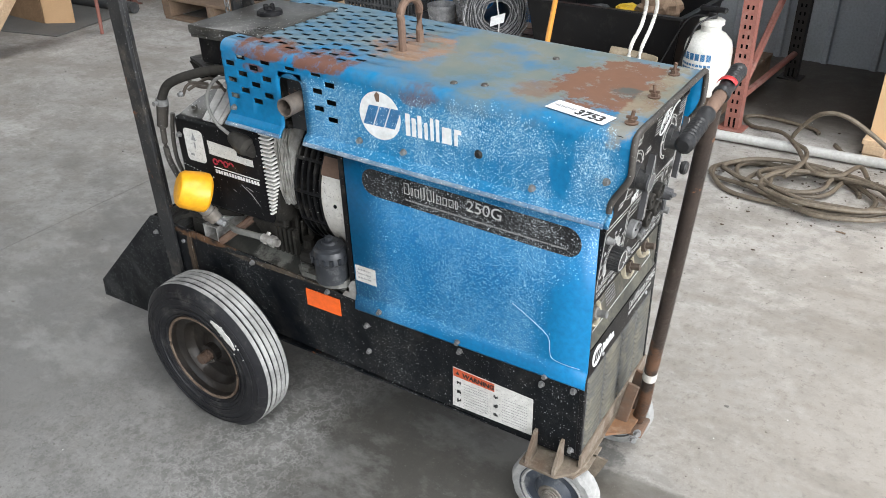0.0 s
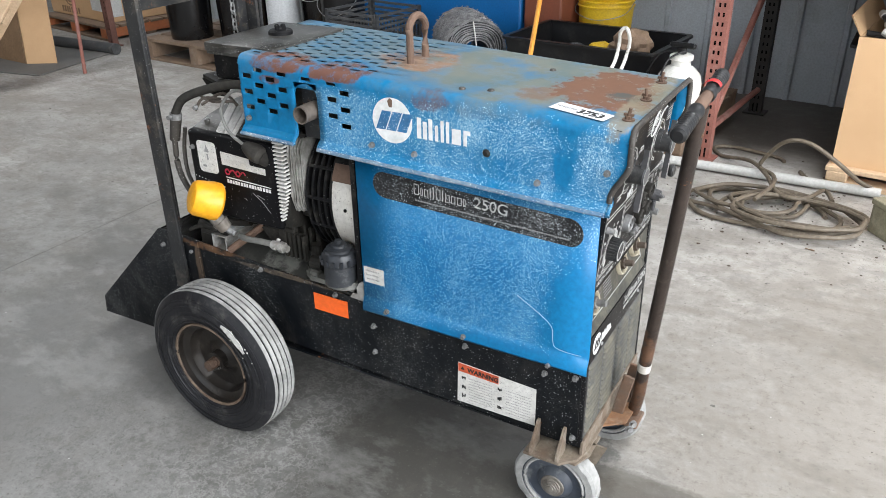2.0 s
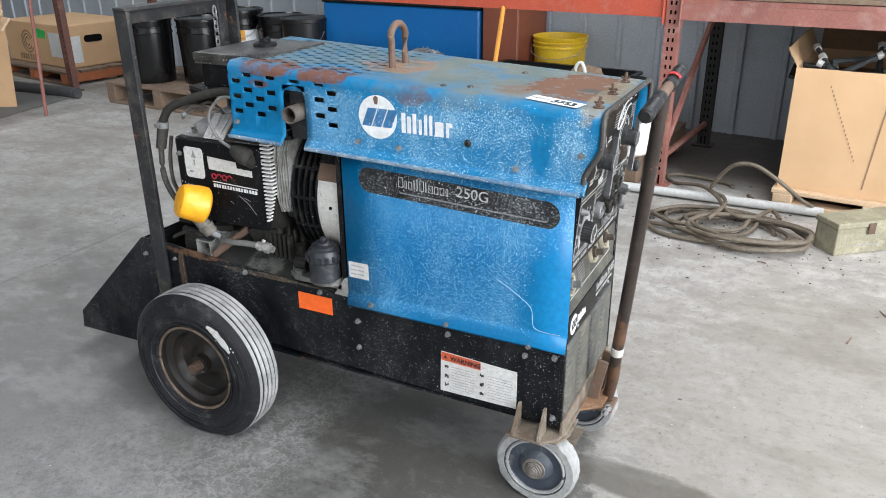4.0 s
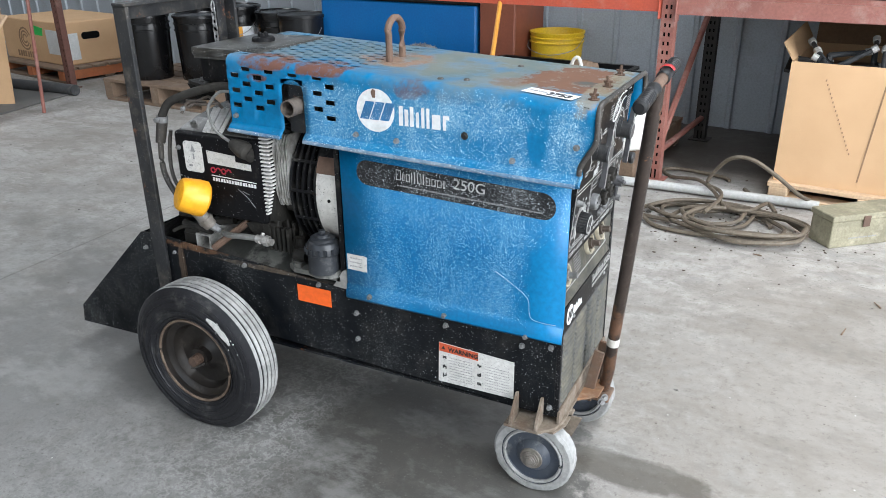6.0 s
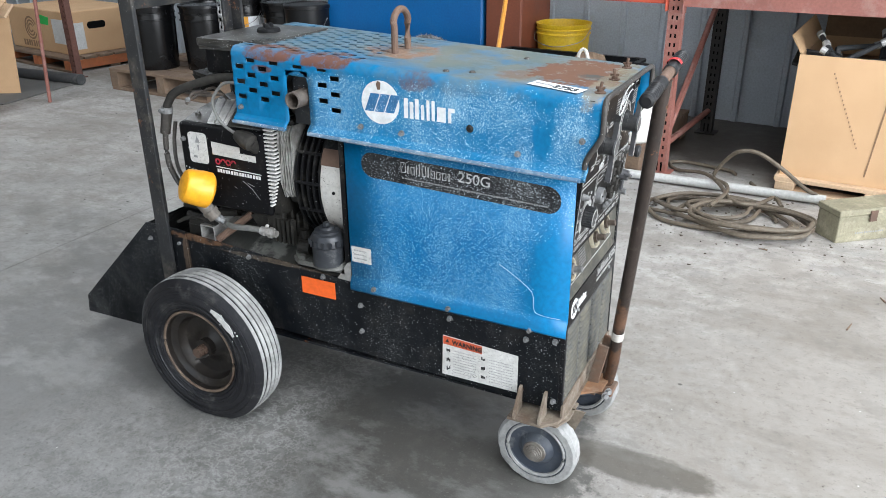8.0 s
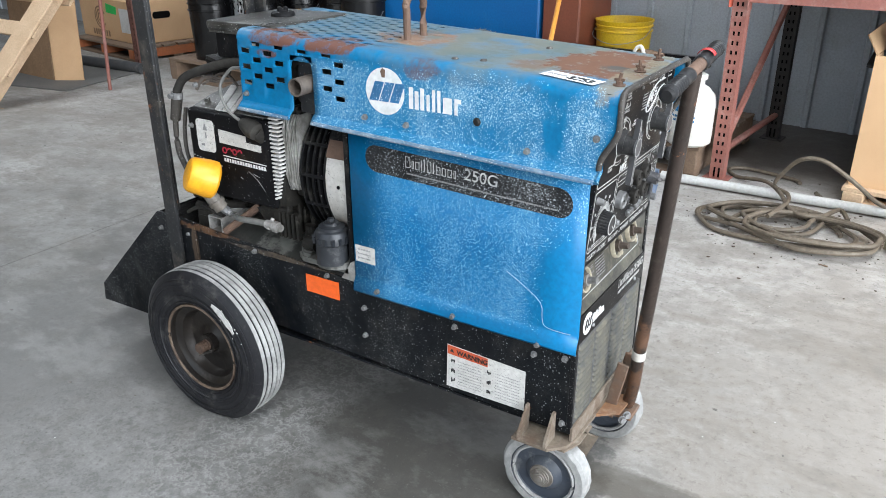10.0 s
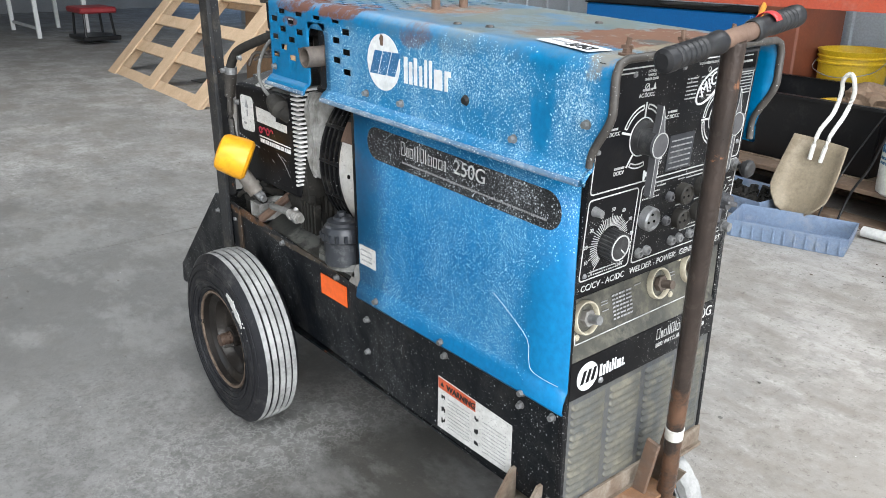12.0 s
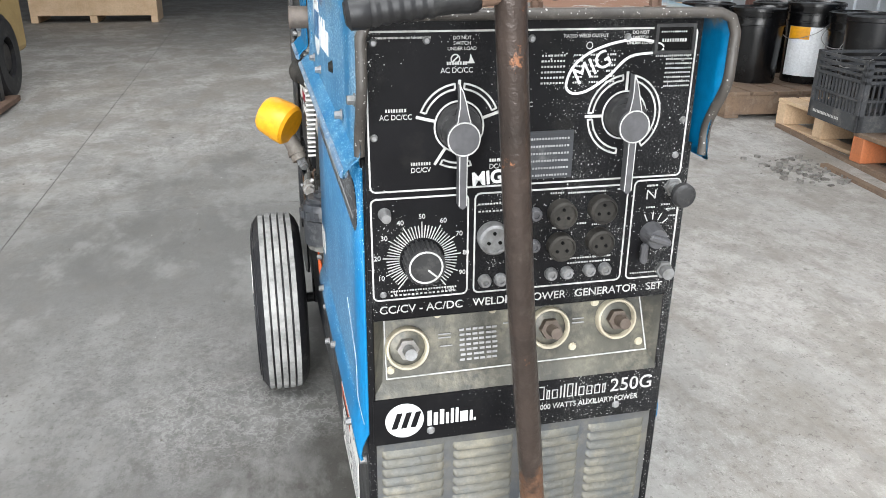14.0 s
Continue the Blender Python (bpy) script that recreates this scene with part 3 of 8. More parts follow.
def frames_along(p, q):
    d = (Vector(q) - Vector(p)).normalized()
    a = d.cross(Vector((0, 0, 1)))
    if a.length < 1e-3:
        a = d.cross(Vector((0, 1, 0)))
    a.normalize()
    return d, a, d.cross(a)


def cyl(bm, p, q, r, r2=None, seg=20, cap=True):
    r2 = r if r2 is None else r2
    p, q = Vector(p), Vector(q)
    _, a, b = frames_along(p, q)
    rings = []
    for c, rr in ((p, r), (q, r2)):
        rings.append([bm.verts.new(c + (a * math.cos(2 * math.pi * i / seg) + b * math.sin(2 * math.pi * i / seg)) * rr) for i in range(seg)])
    for i in range(seg):
        j = (i + 1) % seg
        bm.faces.new((rings[0][i], rings[0][j], rings[1][j], rings[1][i]))
    if cap:
        bm.faces.new(rings[0][::-1])
        bm.faces.new(rings[1])
    return bm


def lathe(bm, prof, p, q, seg=32, closed=False):
    """Turns (radius, height) pairs about the axis from p towards q."""
    p = Vector(p)
    d, a, b = frames_along(p, q)
    rings = [[bm.verts.new(p + d * h + (a * math.cos(2 * math.pi * i / seg) + b * math.sin(2 * math.pi * i / seg)) * max(r, 1e-4)) for i in range(seg)] for r, h in prof]
    n = len(rings)
    for k in range(n if closed else n - 1):
        A, B = rings[k], rings[(k + 1) % n]
        for i in range(seg):
            j = (i + 1) % seg
            bm.faces.new((A[i], A[j], B[j], B[i]))
    return bm


def smooth_path(pts, n=8, closed=False):
    """Catmull-Rom points through pts."""
    P = [Vector(p) for p in pts]
    out = []
    m = len(P)
    for i in range(m if closed else m - 1):
        a, b, c, d = (P[(i - 1) % m], P[i], P[(i + 1) % m], P[(i + 2) % m]) if closed else (P[max(i - 1, 0)], P[i], P[i + 1], P[min(i + 2, m - 1)])
        for k in range(n):
            t = k / n
            out.append(0.5 * ((2 * b) + (c - a) * t + (2 * a - 5 * b + 4 * c - d) * t * t + (3 * b - a - 3 * c + d) * t ** 3))
    if not closed:
        out.append(P[-1])
    return out


def tube(bm, pts, r, seg=8, closed=False, up=(0.013, 0.021, 1)):
    rings = []
    n = len(pts)
    up = Vector(up)
    for i, p in enumerate(pts):
        d = (pts[(i + 1) % n] - pts[i - 1]) if closed else (pts[min(i + 1, n - 1)] - pts[max(i - 1, 0)])
        d.normalize()
        a = d.cross(up)
        if a.length < 0.05:
            a = d.cross(Vector((1, 0, 0)))
        a.normalize()
        b = d.cross(a)
        rings.append([bm.verts.new(p + (a * math.cos(2 * math.pi * k / seg) + b * math.sin(2 * math.pi * k / seg)) * r) for k in range(seg)])
    for i in range(n if closed else n - 1):
        A, B = rings[i], rings[(i + 1) % n]
        for k in range(seg):
            j = (k + 1) % seg
            bm.faces.new((A[k], A[j], B[j], B[k]))
    if not closed:
        bm.faces.new(rings[0][::-1])
        bm.faces.new(rings[-1])
    return bm


PLANES = {"F": lambda a, b, h: Vector((h, a, b)), "S": lambda a, b, h: Vector((a, -h, b)), "T": lambda a, b, h: Vector((a, b, h)), "Y": lambda a, b, h: Vector((a, h, b))}


def prism(bm, pts, plane, h0, h1):
    """A flat outline given thickness: F faces +x, S faces -y, T faces up."""
    f = PLANES[plane]
    A = [bm.verts.new(f(a, b, h0)) for a, b in pts]
    B = [bm.verts.new(f(a, b, h1)) for a, b in pts]
    bm.faces.new(A[::-1])
    bm.faces.new(B)
    n = len(pts)
    for i in range(n):
        j = (i + 1) % n
        bm.faces.new((A[i], A[j], B[j], B[i]))
    return bm


def rect(a0, b0, a1, b1):
    return [(a0, b0), (a1, b0), (a1, b1), (a0, b1)]


def round_rect(a0, b0, a1, b1, r, n=4):
    out = []
    for cx, cy, s in ((a1 - r, b0 + r, -90), (a1 - r, b1 - r, 0), (a0 + r, b1 - r, 90), (a0 + r, b0 + r, 180)):
        out += [(cx + r * math.cos(radians(s + 90 * k / n)), cy + r * math.sin(radians(s + 90 * k / n))) for k in range(n + 1)]
    return out


def disc(ca, cb, r, n=28):
    return [(ca + r * math.cos(2 * math.pi * k / n), cb + r * math.sin(2 * math.pi * k / n)) for k in range(n)]


def arc_band(ca, cb, r0, r1, s, e, n=20):
    ang = [radians(s + (e - s) * k / n) for k in range(n + 1)]
    return [(ca + r1 * math.cos(v), cb + r1 * math.sin(v)) for v in ang] + [(ca + r0 * math.cos(v), cb + r0 * math.sin(v)) for v in reversed(ang)]


def stroke(a, b, w):
    """A thin bar from a to b."""
    d = Vector(b) - Vector(a)
    n = Vector((-d.y, d.x)).normalized() * w / 2
    return [tuple(Vector(a) + n), tuple(Vector(a) - n), tuple(Vector(b) - n), tuple(Vector(b) + n)]


def frame_line(bm, pts, plane, h0, h1, w):
    """A closed line of width w along the outline pts."""
    n = len(pts)
    c = Vector((sum(p[0] for p in pts) / n, sum(p[1] for p in pts) / n))
    f = PLANES[plane]
    ins = []
    for i in range(n):
        p0, p1, p2 = Vector(pts[i - 1]), Vector(pts[i]), Vector(pts[(i + 1) % n])
        t = ((p1 - p0).normalized() + (p2 - p1).normalized()).normalized()
        m = Vector((-t.y, t.x))
        if m.dot(c - p1) < 0:
            m = -m
        ins.append(p1 + m * w)
    O = [[bm.verts.new(f(p[0], p[1], h)) for p in pts] for h in (h0, h1)]
    I = [[bm.verts.new(f(p[0], p[1], h)) for p in ins] for h in (h0, h1)]
    for i in range(n):
        j = (i + 1) % n
        bm.faces.new((O[1][i], O[1][j], I[1][j], I[1][i]))
        bm.faces.new((O[0][i], O[0][j], O[1][j], O[1][i]))
        bm.faces.new((I[0][i], I[0][j], I[1][j], I[1][i]))
    return bm


TEXT_TURN = {"F": Matrix(((0, 0, 1), (1, 0, 0), (0, 1, 0))), "S": Matrix(((1, 0, 0), (0, 0, -1), (0, 1, 0))), "T": Matrix.Identity(3)}


def lettering(text, size, plane, a, b, h, parent, material, name="lettering", stretch=1.0, spin=0.0, bold=0.0, label="", centre=False):
    cu = bpy.data.curves.new("text", "FONT")
    cu.body, cu.size, cu.extrude, cu.offset = text, size, 0.0004, bold
    if centre:
        cu.align_x = "CENTER"
    tmp = bpy.data.objects.new("text", cu)
    scene.collection.objects.link(tmp)
    bpy.context.view_layer.update()
    me = bpy.data.meshes.new_from_object(tmp.evaluated_get(bpy.context.evaluated_depsgraph_get()))
    bpy.data.objects.remove(tmp)
    me.name = name
    turn = TEXT_TURN[plane].to_4x4() @ Matrix.Rotation(radians(spin), 4, "Z") @ Matrix.Diagonal((stretch, 1, 1, 1))
    me.transform(Matrix.Scale(SCALE, 4) @ Matrix.Translation(PLANES[plane](a, b, h)) @ turn)
    me.materials.clear()
    me.materials.append(material)
    ob = new(name, me)
    ob.parent = parent
    if label:
        ob["label"] = label
    return ob


def bars(bm, plane, a0, a1, b, h, height, n, rng, slope=0.0, gap=0.3):
    """Unreadable print: a row of n plain bars."""
    n, height = int(n * 2.1), height * 0.62
    w = (a1 - a0) / n
    for i in range(n):
        x0 = a0 + i * w + w * gap * rng.uniform(0.3, 0.7)
        x1 = x0 + w * (1 - gap) * rng.uniform(0.7, 1.0)
        bb = b + slope * (x0 - a0)
        prism(bm, rect(x0, bb, x1, bb + height), plane, h, h + 0.0006)
    return bm


def bolt_head(p, axis, r, parent, material=None, name="bolt"):
    bm = bmesh.new()
    p, d = Vector(p), Vector(axis)
    cyl(bm, p, p + d * 0.002, r * 1.3, seg=14)
    cyl(bm, p + d * 0.002, p + d * 0.01, r, r * 0.93, seg=6)
    return part(name, bm, material or M_bolt, parent)

# ---- the building ----
TURN_N = -5.5
NORTH = pose(-0.37, 2.94, 0, 0, 0, TURN_N)  # along the rack's front: x along it, y towards the wall


def slab(name, m, material, *b, label="", bev=0.0):
    ob = part(name, one(box, *b, bev=bev), material)
    place(ob, m)
    return tagged(ob, label, kind="structure")


floor = tagged(new("floor"), "worn grey concrete floor with oil stains, painted-in light and shade and a saw-cut joint", "floor", kind="structure")


def floor_piece(pts):
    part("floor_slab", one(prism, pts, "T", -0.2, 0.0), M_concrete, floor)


# ---- the welder generator on its cart ----
W = 0.447
welder = thing("welder_generator", pose(0, 0, 0), "worn blue and black engine-driven welder generator on a wheeled cart", "welder")


def z_lip(x):
    return 0.930 - 0.031 * x


def z_top(x):
    return 1.103 - 0.047 * x


def side_x_end(z, x_lip=0.02, x_top=0.056):
    k = min(1.0, max(0.0, (z - z_lip(0) - 0.015) / 0.085))
    return x_lip + (x_top - x_lip) * (k * k * (3 - 2 * k))


# hood: one bent sheet with staggered slots, a notch for the exhaust and a cut-out for the tank
def build_hood():
    bm = bmesh.new()
    PITCH, HOLE, GAP_Z, HOLE_Z = 0.0385, 0.028, 0.0205, 0.0125
    x_start = -0.985
    cols = [(x_start + 0.012 + PITCH * k, x_start + 0.012 + PITCH * k + HOLE, k) for k in range(10)]
    cols_far = [(x_start + 0.012 - PITCH * k, x_start + 0.012 - PITCH * k + HOLE, -k) for k in range(1, 3)]
    xs = {-1.09, x_start, -0.805, -0.735, 0.03}
    for a, b, _ in cols + cols_far:
        xs |= {a, b}
    xs |= {-0.5 + 0.06 * k for k in range(9)}
    xs = sorted(xs) + [0.056]
    # profile: list of (y, z above lip or below top, region, offset)
    prof = [("lip", -0.022, -0.016), ("lip", -0.021, -0.008), ("lip", -0.013, 0.001), ("lip", -0.005, 0.006), ("lip", -0.003, 0.014)]
    side_rows = []
    for k in range(6):
        zc = 0.055 + GAP_Z * k
        side_rows.append((zc - HOLE_Z / 2, zc + HOLE_Z / 2, k))
    for a, b, _ in side_rows:
        prof += [("lip", -0.003, a), ("lip", -0.003, b)]
    R = 0.024
    for k in range(5):
        an = radians(90 * k / 4)
        prof.append(("top", -0.003 + R - R * math.cos(an), -R + R * math.sin(an)))
    top_rows = []
    y = 0.04
    k = 0
    while y < W - 0.05:
        top_rows.append((y, y + HOLE_Z, k))
        prof += [("top", y, 0.0), ("top", y + HOLE_Z, 0.0)]
        y += GAP_Z
        k += 1
    for k in range(5):
        an = radians(90 * k / 4)
        prof.append(("top", W + 0.003 - R + R * math.sin(an), -R + R * math.cos(an)))
    prof += [("lip", W + 0.003, 0.12), ("lip", W + 0.003, 0.06), ("lip", W + 0.003, 0.014), ("lip", W + 0.004, 0.006), ("lip", W + 0.005, 0.001), ("lip", W + 0.006, -0.016)]
    verts = {}

    def vert(i, j):
        if (i, j) not in verts:
            ref, yy, dz = prof[j]
            x = xs[i]
            z = (z_lip(x) if ref == "lip" else z_top(x)) + dz
            if ref == "lip" and dz > 0.014:
                z = min(z, z_top(x) - R - 0.002)
            if i == len(xs) - 1:
                x = side_x_end(z)
            verts[i, j] = bm.verts.new((x, yy, z))
        return verts[i, j]

    for i in range(len(xs) - 1):
        xm = (xs[i] + xs[i + 1]) / 2
        col = next((c for a, b, c in cols + cols_far if a < xm < b), None)
        for j in range(len(prof) - 1):
            ref, y0, d0 = prof[j]
            ref1, y1, d1 = prof[j + 1]
            ym = (y0 + y1) / 2
            if xm < x_start and ym < 0.37:
                continue
            if -0.805 < xm < -0.735 and ym < 0.02 and (ref == ref1 == "lip") and d1 < 0.142:
                continue
            if col is not None and ref == ref1 == "lip" and y0 == y1 == -0.003 and xm < -0.62:
                row = next((r for a, b, r in side_rows if a < (d0 + d1) / 2 < b), None)
                if row is not None and (row + col) % 2 == 0 and not (-0.83 < xm < -0.72 and row < 5):
                    continue
            if col is not None and ref == ref1 == "top" and d0 == d1 == 0.0 and xm < -0.6:
                row = next((r for a, b, r in top_rows if a < ym < b), None)
                if row is not None and (row + col) % 2 == 0:
                    continue
            bm.faces.new((vert(i, j), vert(i + 1, j), vert(i + 1, j + 1), vert(i, j + 1)))
    ob = part("hood", bm, M_blue_hood, welder, "chipped blue sheet-metal hood with slots, rust and white overspray", smooth=True)
    s = ob.modifiers.new("thick", "SOLIDIFY")
    s.thickness, s.offset = 0.002, -1
    return ob


hood = build_hood()
# dirty worn rim along the hood's lower lip and its front edge
bm = bmesh.new()
for x0, x1 in ((-0.985, -0.81), (-0.732, 0.018)):
    tube(bm, [Vector((x, -0.0225, z_lip(x) - 0.014)) for x in (x0, (x0 + x1) / 2, x1)], 0.0055, 8)
part("lip_bead", bm, M_blue_lip, hood)
bm = bmesh.new()
steps = [0.008 + 0.14 * k / 16 for k in range(17)]
pts = [Vector((side_x_end(z_lip(0) + d) + 0.001, -0.003, z_lip(0) + d)) for d in steps]
pts += [Vector((0.057, 0.004, 1.095)), Vector((0.057, 0.02, 1.101))] + [Vector((0.057, W * k / 6, 1.1015)) for k in range(1, 6)] + [Vector((0.057, W - 0.02, 1.101)), Vector((0.057, W - 0.004, 1.095))]
pts += [Vector((side_x_end(z_lip(0) + d) + 0.001, W + 0.004, z_lip(0) + d)) for d in list(reversed(steps)) + [0.0, -0.012]]
part("edge_trim", tube(bm, pts, 0.0066, 12, up=(1, 0.01, 0.02)), M_trim, hood, "grimy dark edge trim", smooth=True)
# arch plate behind the exhaust notch
bm = bmesh.new()
for s in (-1, 1):
    c = -0.77 + s * 0.035
    prism(bm, [(c, 1.0985), (c, 1.07)] + [(-0.77 + s * 0.035 * math.cos(radians(a)), 1.067 + 0.03 * math.sin(radians(a))) for a in (0, 25, 50, 75, 90)] + [(-0.77, 1.0985)], "S", 0.0005, 0.003)
part("notch_arch", bm, M_blue_hood, hood)
# bolts along the hood's side
for x, z in ((-0.575, 0.972), (-0.455, 0.968), (-0.142, 0.954), (0.012, 1.003), (-0.965, 0.985)):
    bolt_head((x, -0.005, z), (0, -1, 0), 0.006, hood)
bm = bmesh.new()
cyl(bm, (-0.268, -0.003, 1.0), (-0.268, -0.009, 1.0), 0.01, 0.006, seg=10)
part("rivet", bm, M_grime, hood, "rusted dark rivet")
# three upright studs with nuts on the hood's top
for x, y, lean in ((0.028, 0.055, 0.003), (0.018, 0.21, -0.002), (0.008, 0.367, 0.002)):
    bm = bmesh.new()
    z = z_top(x)
    cyl(bm, (x, y, z), (x, y, z + 0.003), 0.013, seg=14)
    cyl(bm, (x, y, z + 0.003), (x, y, z + 0.01), 0.0075, seg=6)
    cyl(bm, (x, y, z + 0.01), (x + lean, y, z + 0.026), 0.0038, seg=8)
    box(bm, x - 0.011, x + 0.011, y - 0.002, y + 0.002, z + 0.009, z + 0.015, 0.001)
    part("stud", bm, M_rust, hood, "rusty upright stud with a wing nut")
for x, y in ((-0.3, 0.08), (-0.36, 0.055), (-0.25, 0.32)):
    part("washer", one(cyl, (x, y, z_top(x)), (x, y, z_top(x) + 0.004), 0.009, 0.006, seg=12), M_trim, hood)
# round emblem and word mark as plain shapes
bm = bmesh.new()
prism(bm, disc(-0.515, 1.04, 0.055, 36), "S", 0.0034, 0.0042)
emblem = part("emblem", bm, M_white, hood, "round white emblem with slanted blue bars")
for k in range(3):
    bm = bmesh.new()
    a = -0.561 + 0.0295 * k
    prism(bm, [(a, 1.016), (a + 0.026, 1.016), (a + 0.045, 1.062), (a + 0.019, 1.062)], "S", 0.0043, 0.005)
    part("emblem_bar", bm, M_bluelogo, emblem)
bm = bmesh.new()
for a0, a1, b1 in ((-0.447, -0.436, 1.058), (-0.431, -0.421, 1.05), (-0.416, -0.406, 1.058), (-0.399, -0.391, 1.045), (-0.384, -0.376, 1.058), (-0.37, -0.362, 1.058), (-0.355, -0.332, 1.044), (-0.325, -0.317, 1.044), (-0.317, -0.308, 1.044)):
    prism(bm, rect(a0, 1.008 if a0 < -0.32 else (1.008 if a0 < -0.318 else 1.034), a1, b1), "S", 0.0034, 0.0042)
part("rust_mark", one(prism, [(-0.522, 1.072), (-0.514, 1.072), (-0.512, 1.09), (-0.52, 1.094), (-0.526, 1.086)], "S", 0.0043, 0.0048), M_rust, emblem, "small rust stain on the emblem")
part("word_mark", bm, M_white, hood, "plain white bars in place of the maker's name")
# lot sticker on top
zs = z_top(-0.14) + 0.0015
sticker = part("lot_sticker", one(box, -0.066, 0.066, -0.024, 0.024, 0.0, 0.0008), M_sticker, hood, "white lot sticker with printed number")
lettering("3753", 0.036, "T", -0.006, -0.015, 0.0012, sticker, M_ink, bold=0.001, stretch=0.86)
bm = bmesh.new()
bars(bm, "T", -0.06, -0.01, -0.004, 0.0008, 0.014, 5, random.Random(4))
part("small_print", bm, M_greyink, sticker)
place(sticker, Matrix.Translation((-0.072, 0.048, z_top(-0.072) + 0.0022)) @ Matrix.Rotation(radians(2.7), 4, "Y") @ Matrix.Rotation(radians(-11), 4, "Z"))
# lifting eye: bent rusty rod
bm = bmesh.new()
eb = z_top(-0.575)
pts = [Vector((-0.572, 0.175, eb - 0.01)), Vector((-0.572, 0.175, eb + 0.03)), Vector((-0.572, 0.175, eb + 0.07))]
pts += [Vector((-0.575, 0.216 - 0.041 * math.cos(radians(a)), eb + 0.07 + 0.04 * math.sin(radians(a)))) for a in range(15, 180, 15)]
pts += [Vector((-0.578, 0.257, eb + 0.07)), Vector((-0.578, 0.257, eb + 0.03)), Vector((-0.578, 0.257, eb - 0.01))]
part("lifting_eye", tube(bm, pts, 0.0095, 10), M_rust, welder, "rusty bent-rod lifting eye", smooth=True)

# fuel tank end with filler cap
bm = bmesh.new()
box(bm, -1.165, -0.92, 0.06, 0.375, 1.128, 1.152, 0.005, seg=2)
box(bm, -1.16, -0.92, 0.064, 0.37, 1.12, 1.129)
tank = part("fuel_tank", bm, M_tank, welder, "dusty black fuel tank with filler cap", smooth=True)
bm = bmesh.new()
box(bm, -1.15, -0.93, 0.072, 0.365, 1.05, 1.137, 0.01, seg=2)
part("tank_body", bm, M_black, tank, smooth=True)
part("label_plate", one(prism, rect(-1.03, 1.085, -0.995, 1.1), "S", -0.0715, -0.0705), M_label, tank, "small white tank label")
bm = bmesh.new()
lathe(bm, [(0.0, 0.022), (0.012, 0.02), (0.016, 0.014), (0.03, 0.012), (0.034, 0.008), (0.035, 0.0)], (-1.04, 0.235, 1.152), (-1.04, 0.235, 2), 20)
for a in range(0, 360, 90):
    box(bm, -1.04 + 0.012 * math.cos(radians(a)) - 0.006, -1.04 + 0.012 * math.cos(radians(a)) + 0.006, 0.235 + 0.012 * math.sin(radians(a)) - 0.006, 0.235 + 0.012 * math.sin(radians(a)) + 0.006, 1.162, 1.177, 0.003)
part("filler_cap", bm, M_black, tank, smooth=True)

# blue side panels
def build_side(y, s, name_label):
    bm = bmesh.new()
    xs = [-0.634, -0.5, -0.3, -0.1, 0.004 if s > 0 else -0.006]
    prof = [(-0.009, "b", 0.0), (-0.012, "b", 0.005), (-0.0095, "b", 0.022), (-0.003, "b", 0.037), (0.0, "b", 0.042), (0.0, "b", 0.05), (0.0, "b", 0.2), (0.0, "t", -0.012)]
    k = 1.0 if s > 0 else 0.3  # the far panel hangs flatter
    grid = [[bm.verts.new((x, y + s * d * k, (0.492 if r == "b" else z_lip(x)) + dz)) for d, r, dz in prof] for x in xs]
    for i in range(len(xs) - 1):
        for j in range(len(prof) - 1):
            bm.faces.new((grid[i][j], grid[i + 1][j], grid[i + 1][j + 1], grid[i][j + 1]))
    ob = part("side_panel", bm, M_blue_panel, welder, name_label, smooth=True)
    m = ob.modifiers.new("thick", "SOLIDIFY")
    m.thickness, m.offset = 0.003, 0
    return ob


near = build_side(0.0, 1, "blue sheet-metal side panel flecked with white overspray")
build_side(W, -1, "blue sheet-metal side panel")
# black name stripe with rounded ends
M_stripe = surf("speckled_black_stripe", (0.008, 0.008, 0.009), None, 9, 0.45, bump=0.02, specks=0.9, spread=0.5, speck_col=(0.5, 0.53, 0.55), speck_scale=270, spec=0.2)
bm = bmesh.new()
pts = round_rect(-0.582, -0.034, -0.03, 0.034, 0.033, 6)
pts = [(a, b + 0.872 - 0.042 * (a + 0.58)) for a, b in pts]
prism(bm, pts, "S", 0.0022, 0.003)
stripe = part("name_stripe", bm, M_stripe, near, "black speckled name stripe")
sl = math.degrees(math.atan(-0.042))
bm = bmesh.new()
rng = random.Random(7)
xx = -0.462
for wd, hh in ((0.014, 0.028), (0.006, 0.02), (0.011, 0.02), (0.004, 0.026), (0.004, 0.028), (0.012, 0.028), (0.004, 0.028), (0.012, 0.02), (0.011, 0.02), (0.012, 0.02), (0.006, 0.02)):
    b0 = 0.869 - 0.042 * (xx + 0.58)
    if wd < 0.005:
        prism(bm, rect(xx, b0, xx + 0.0025, b0 + hh), "S", 0.0032, 0.0038)
    else:
        frame_line(bm, [(xx, b0), (xx + wd, b0), (xx + wd, b0 + hh * 0.95), (xx, b0 + hh)], "S", 0.0032, 0.0038, 0.0022)
    xx += wd + 0.0045
part("model_mark", bm, M_line, stripe, "thin white outline bars in place of the model name")
lettering("250G", 0.038, "S", -0.3, 0.862, 0.0036, stripe, M_line, spin=sl, stretch=1.05)
bm = bmesh.new()
bars(bm, "S", -0.46, -0.06, 0.8475, 0.0032, 0.006, 46, random.Random(2), slope=-0.042)
part("small_print", bm, M_greyink, stripe)
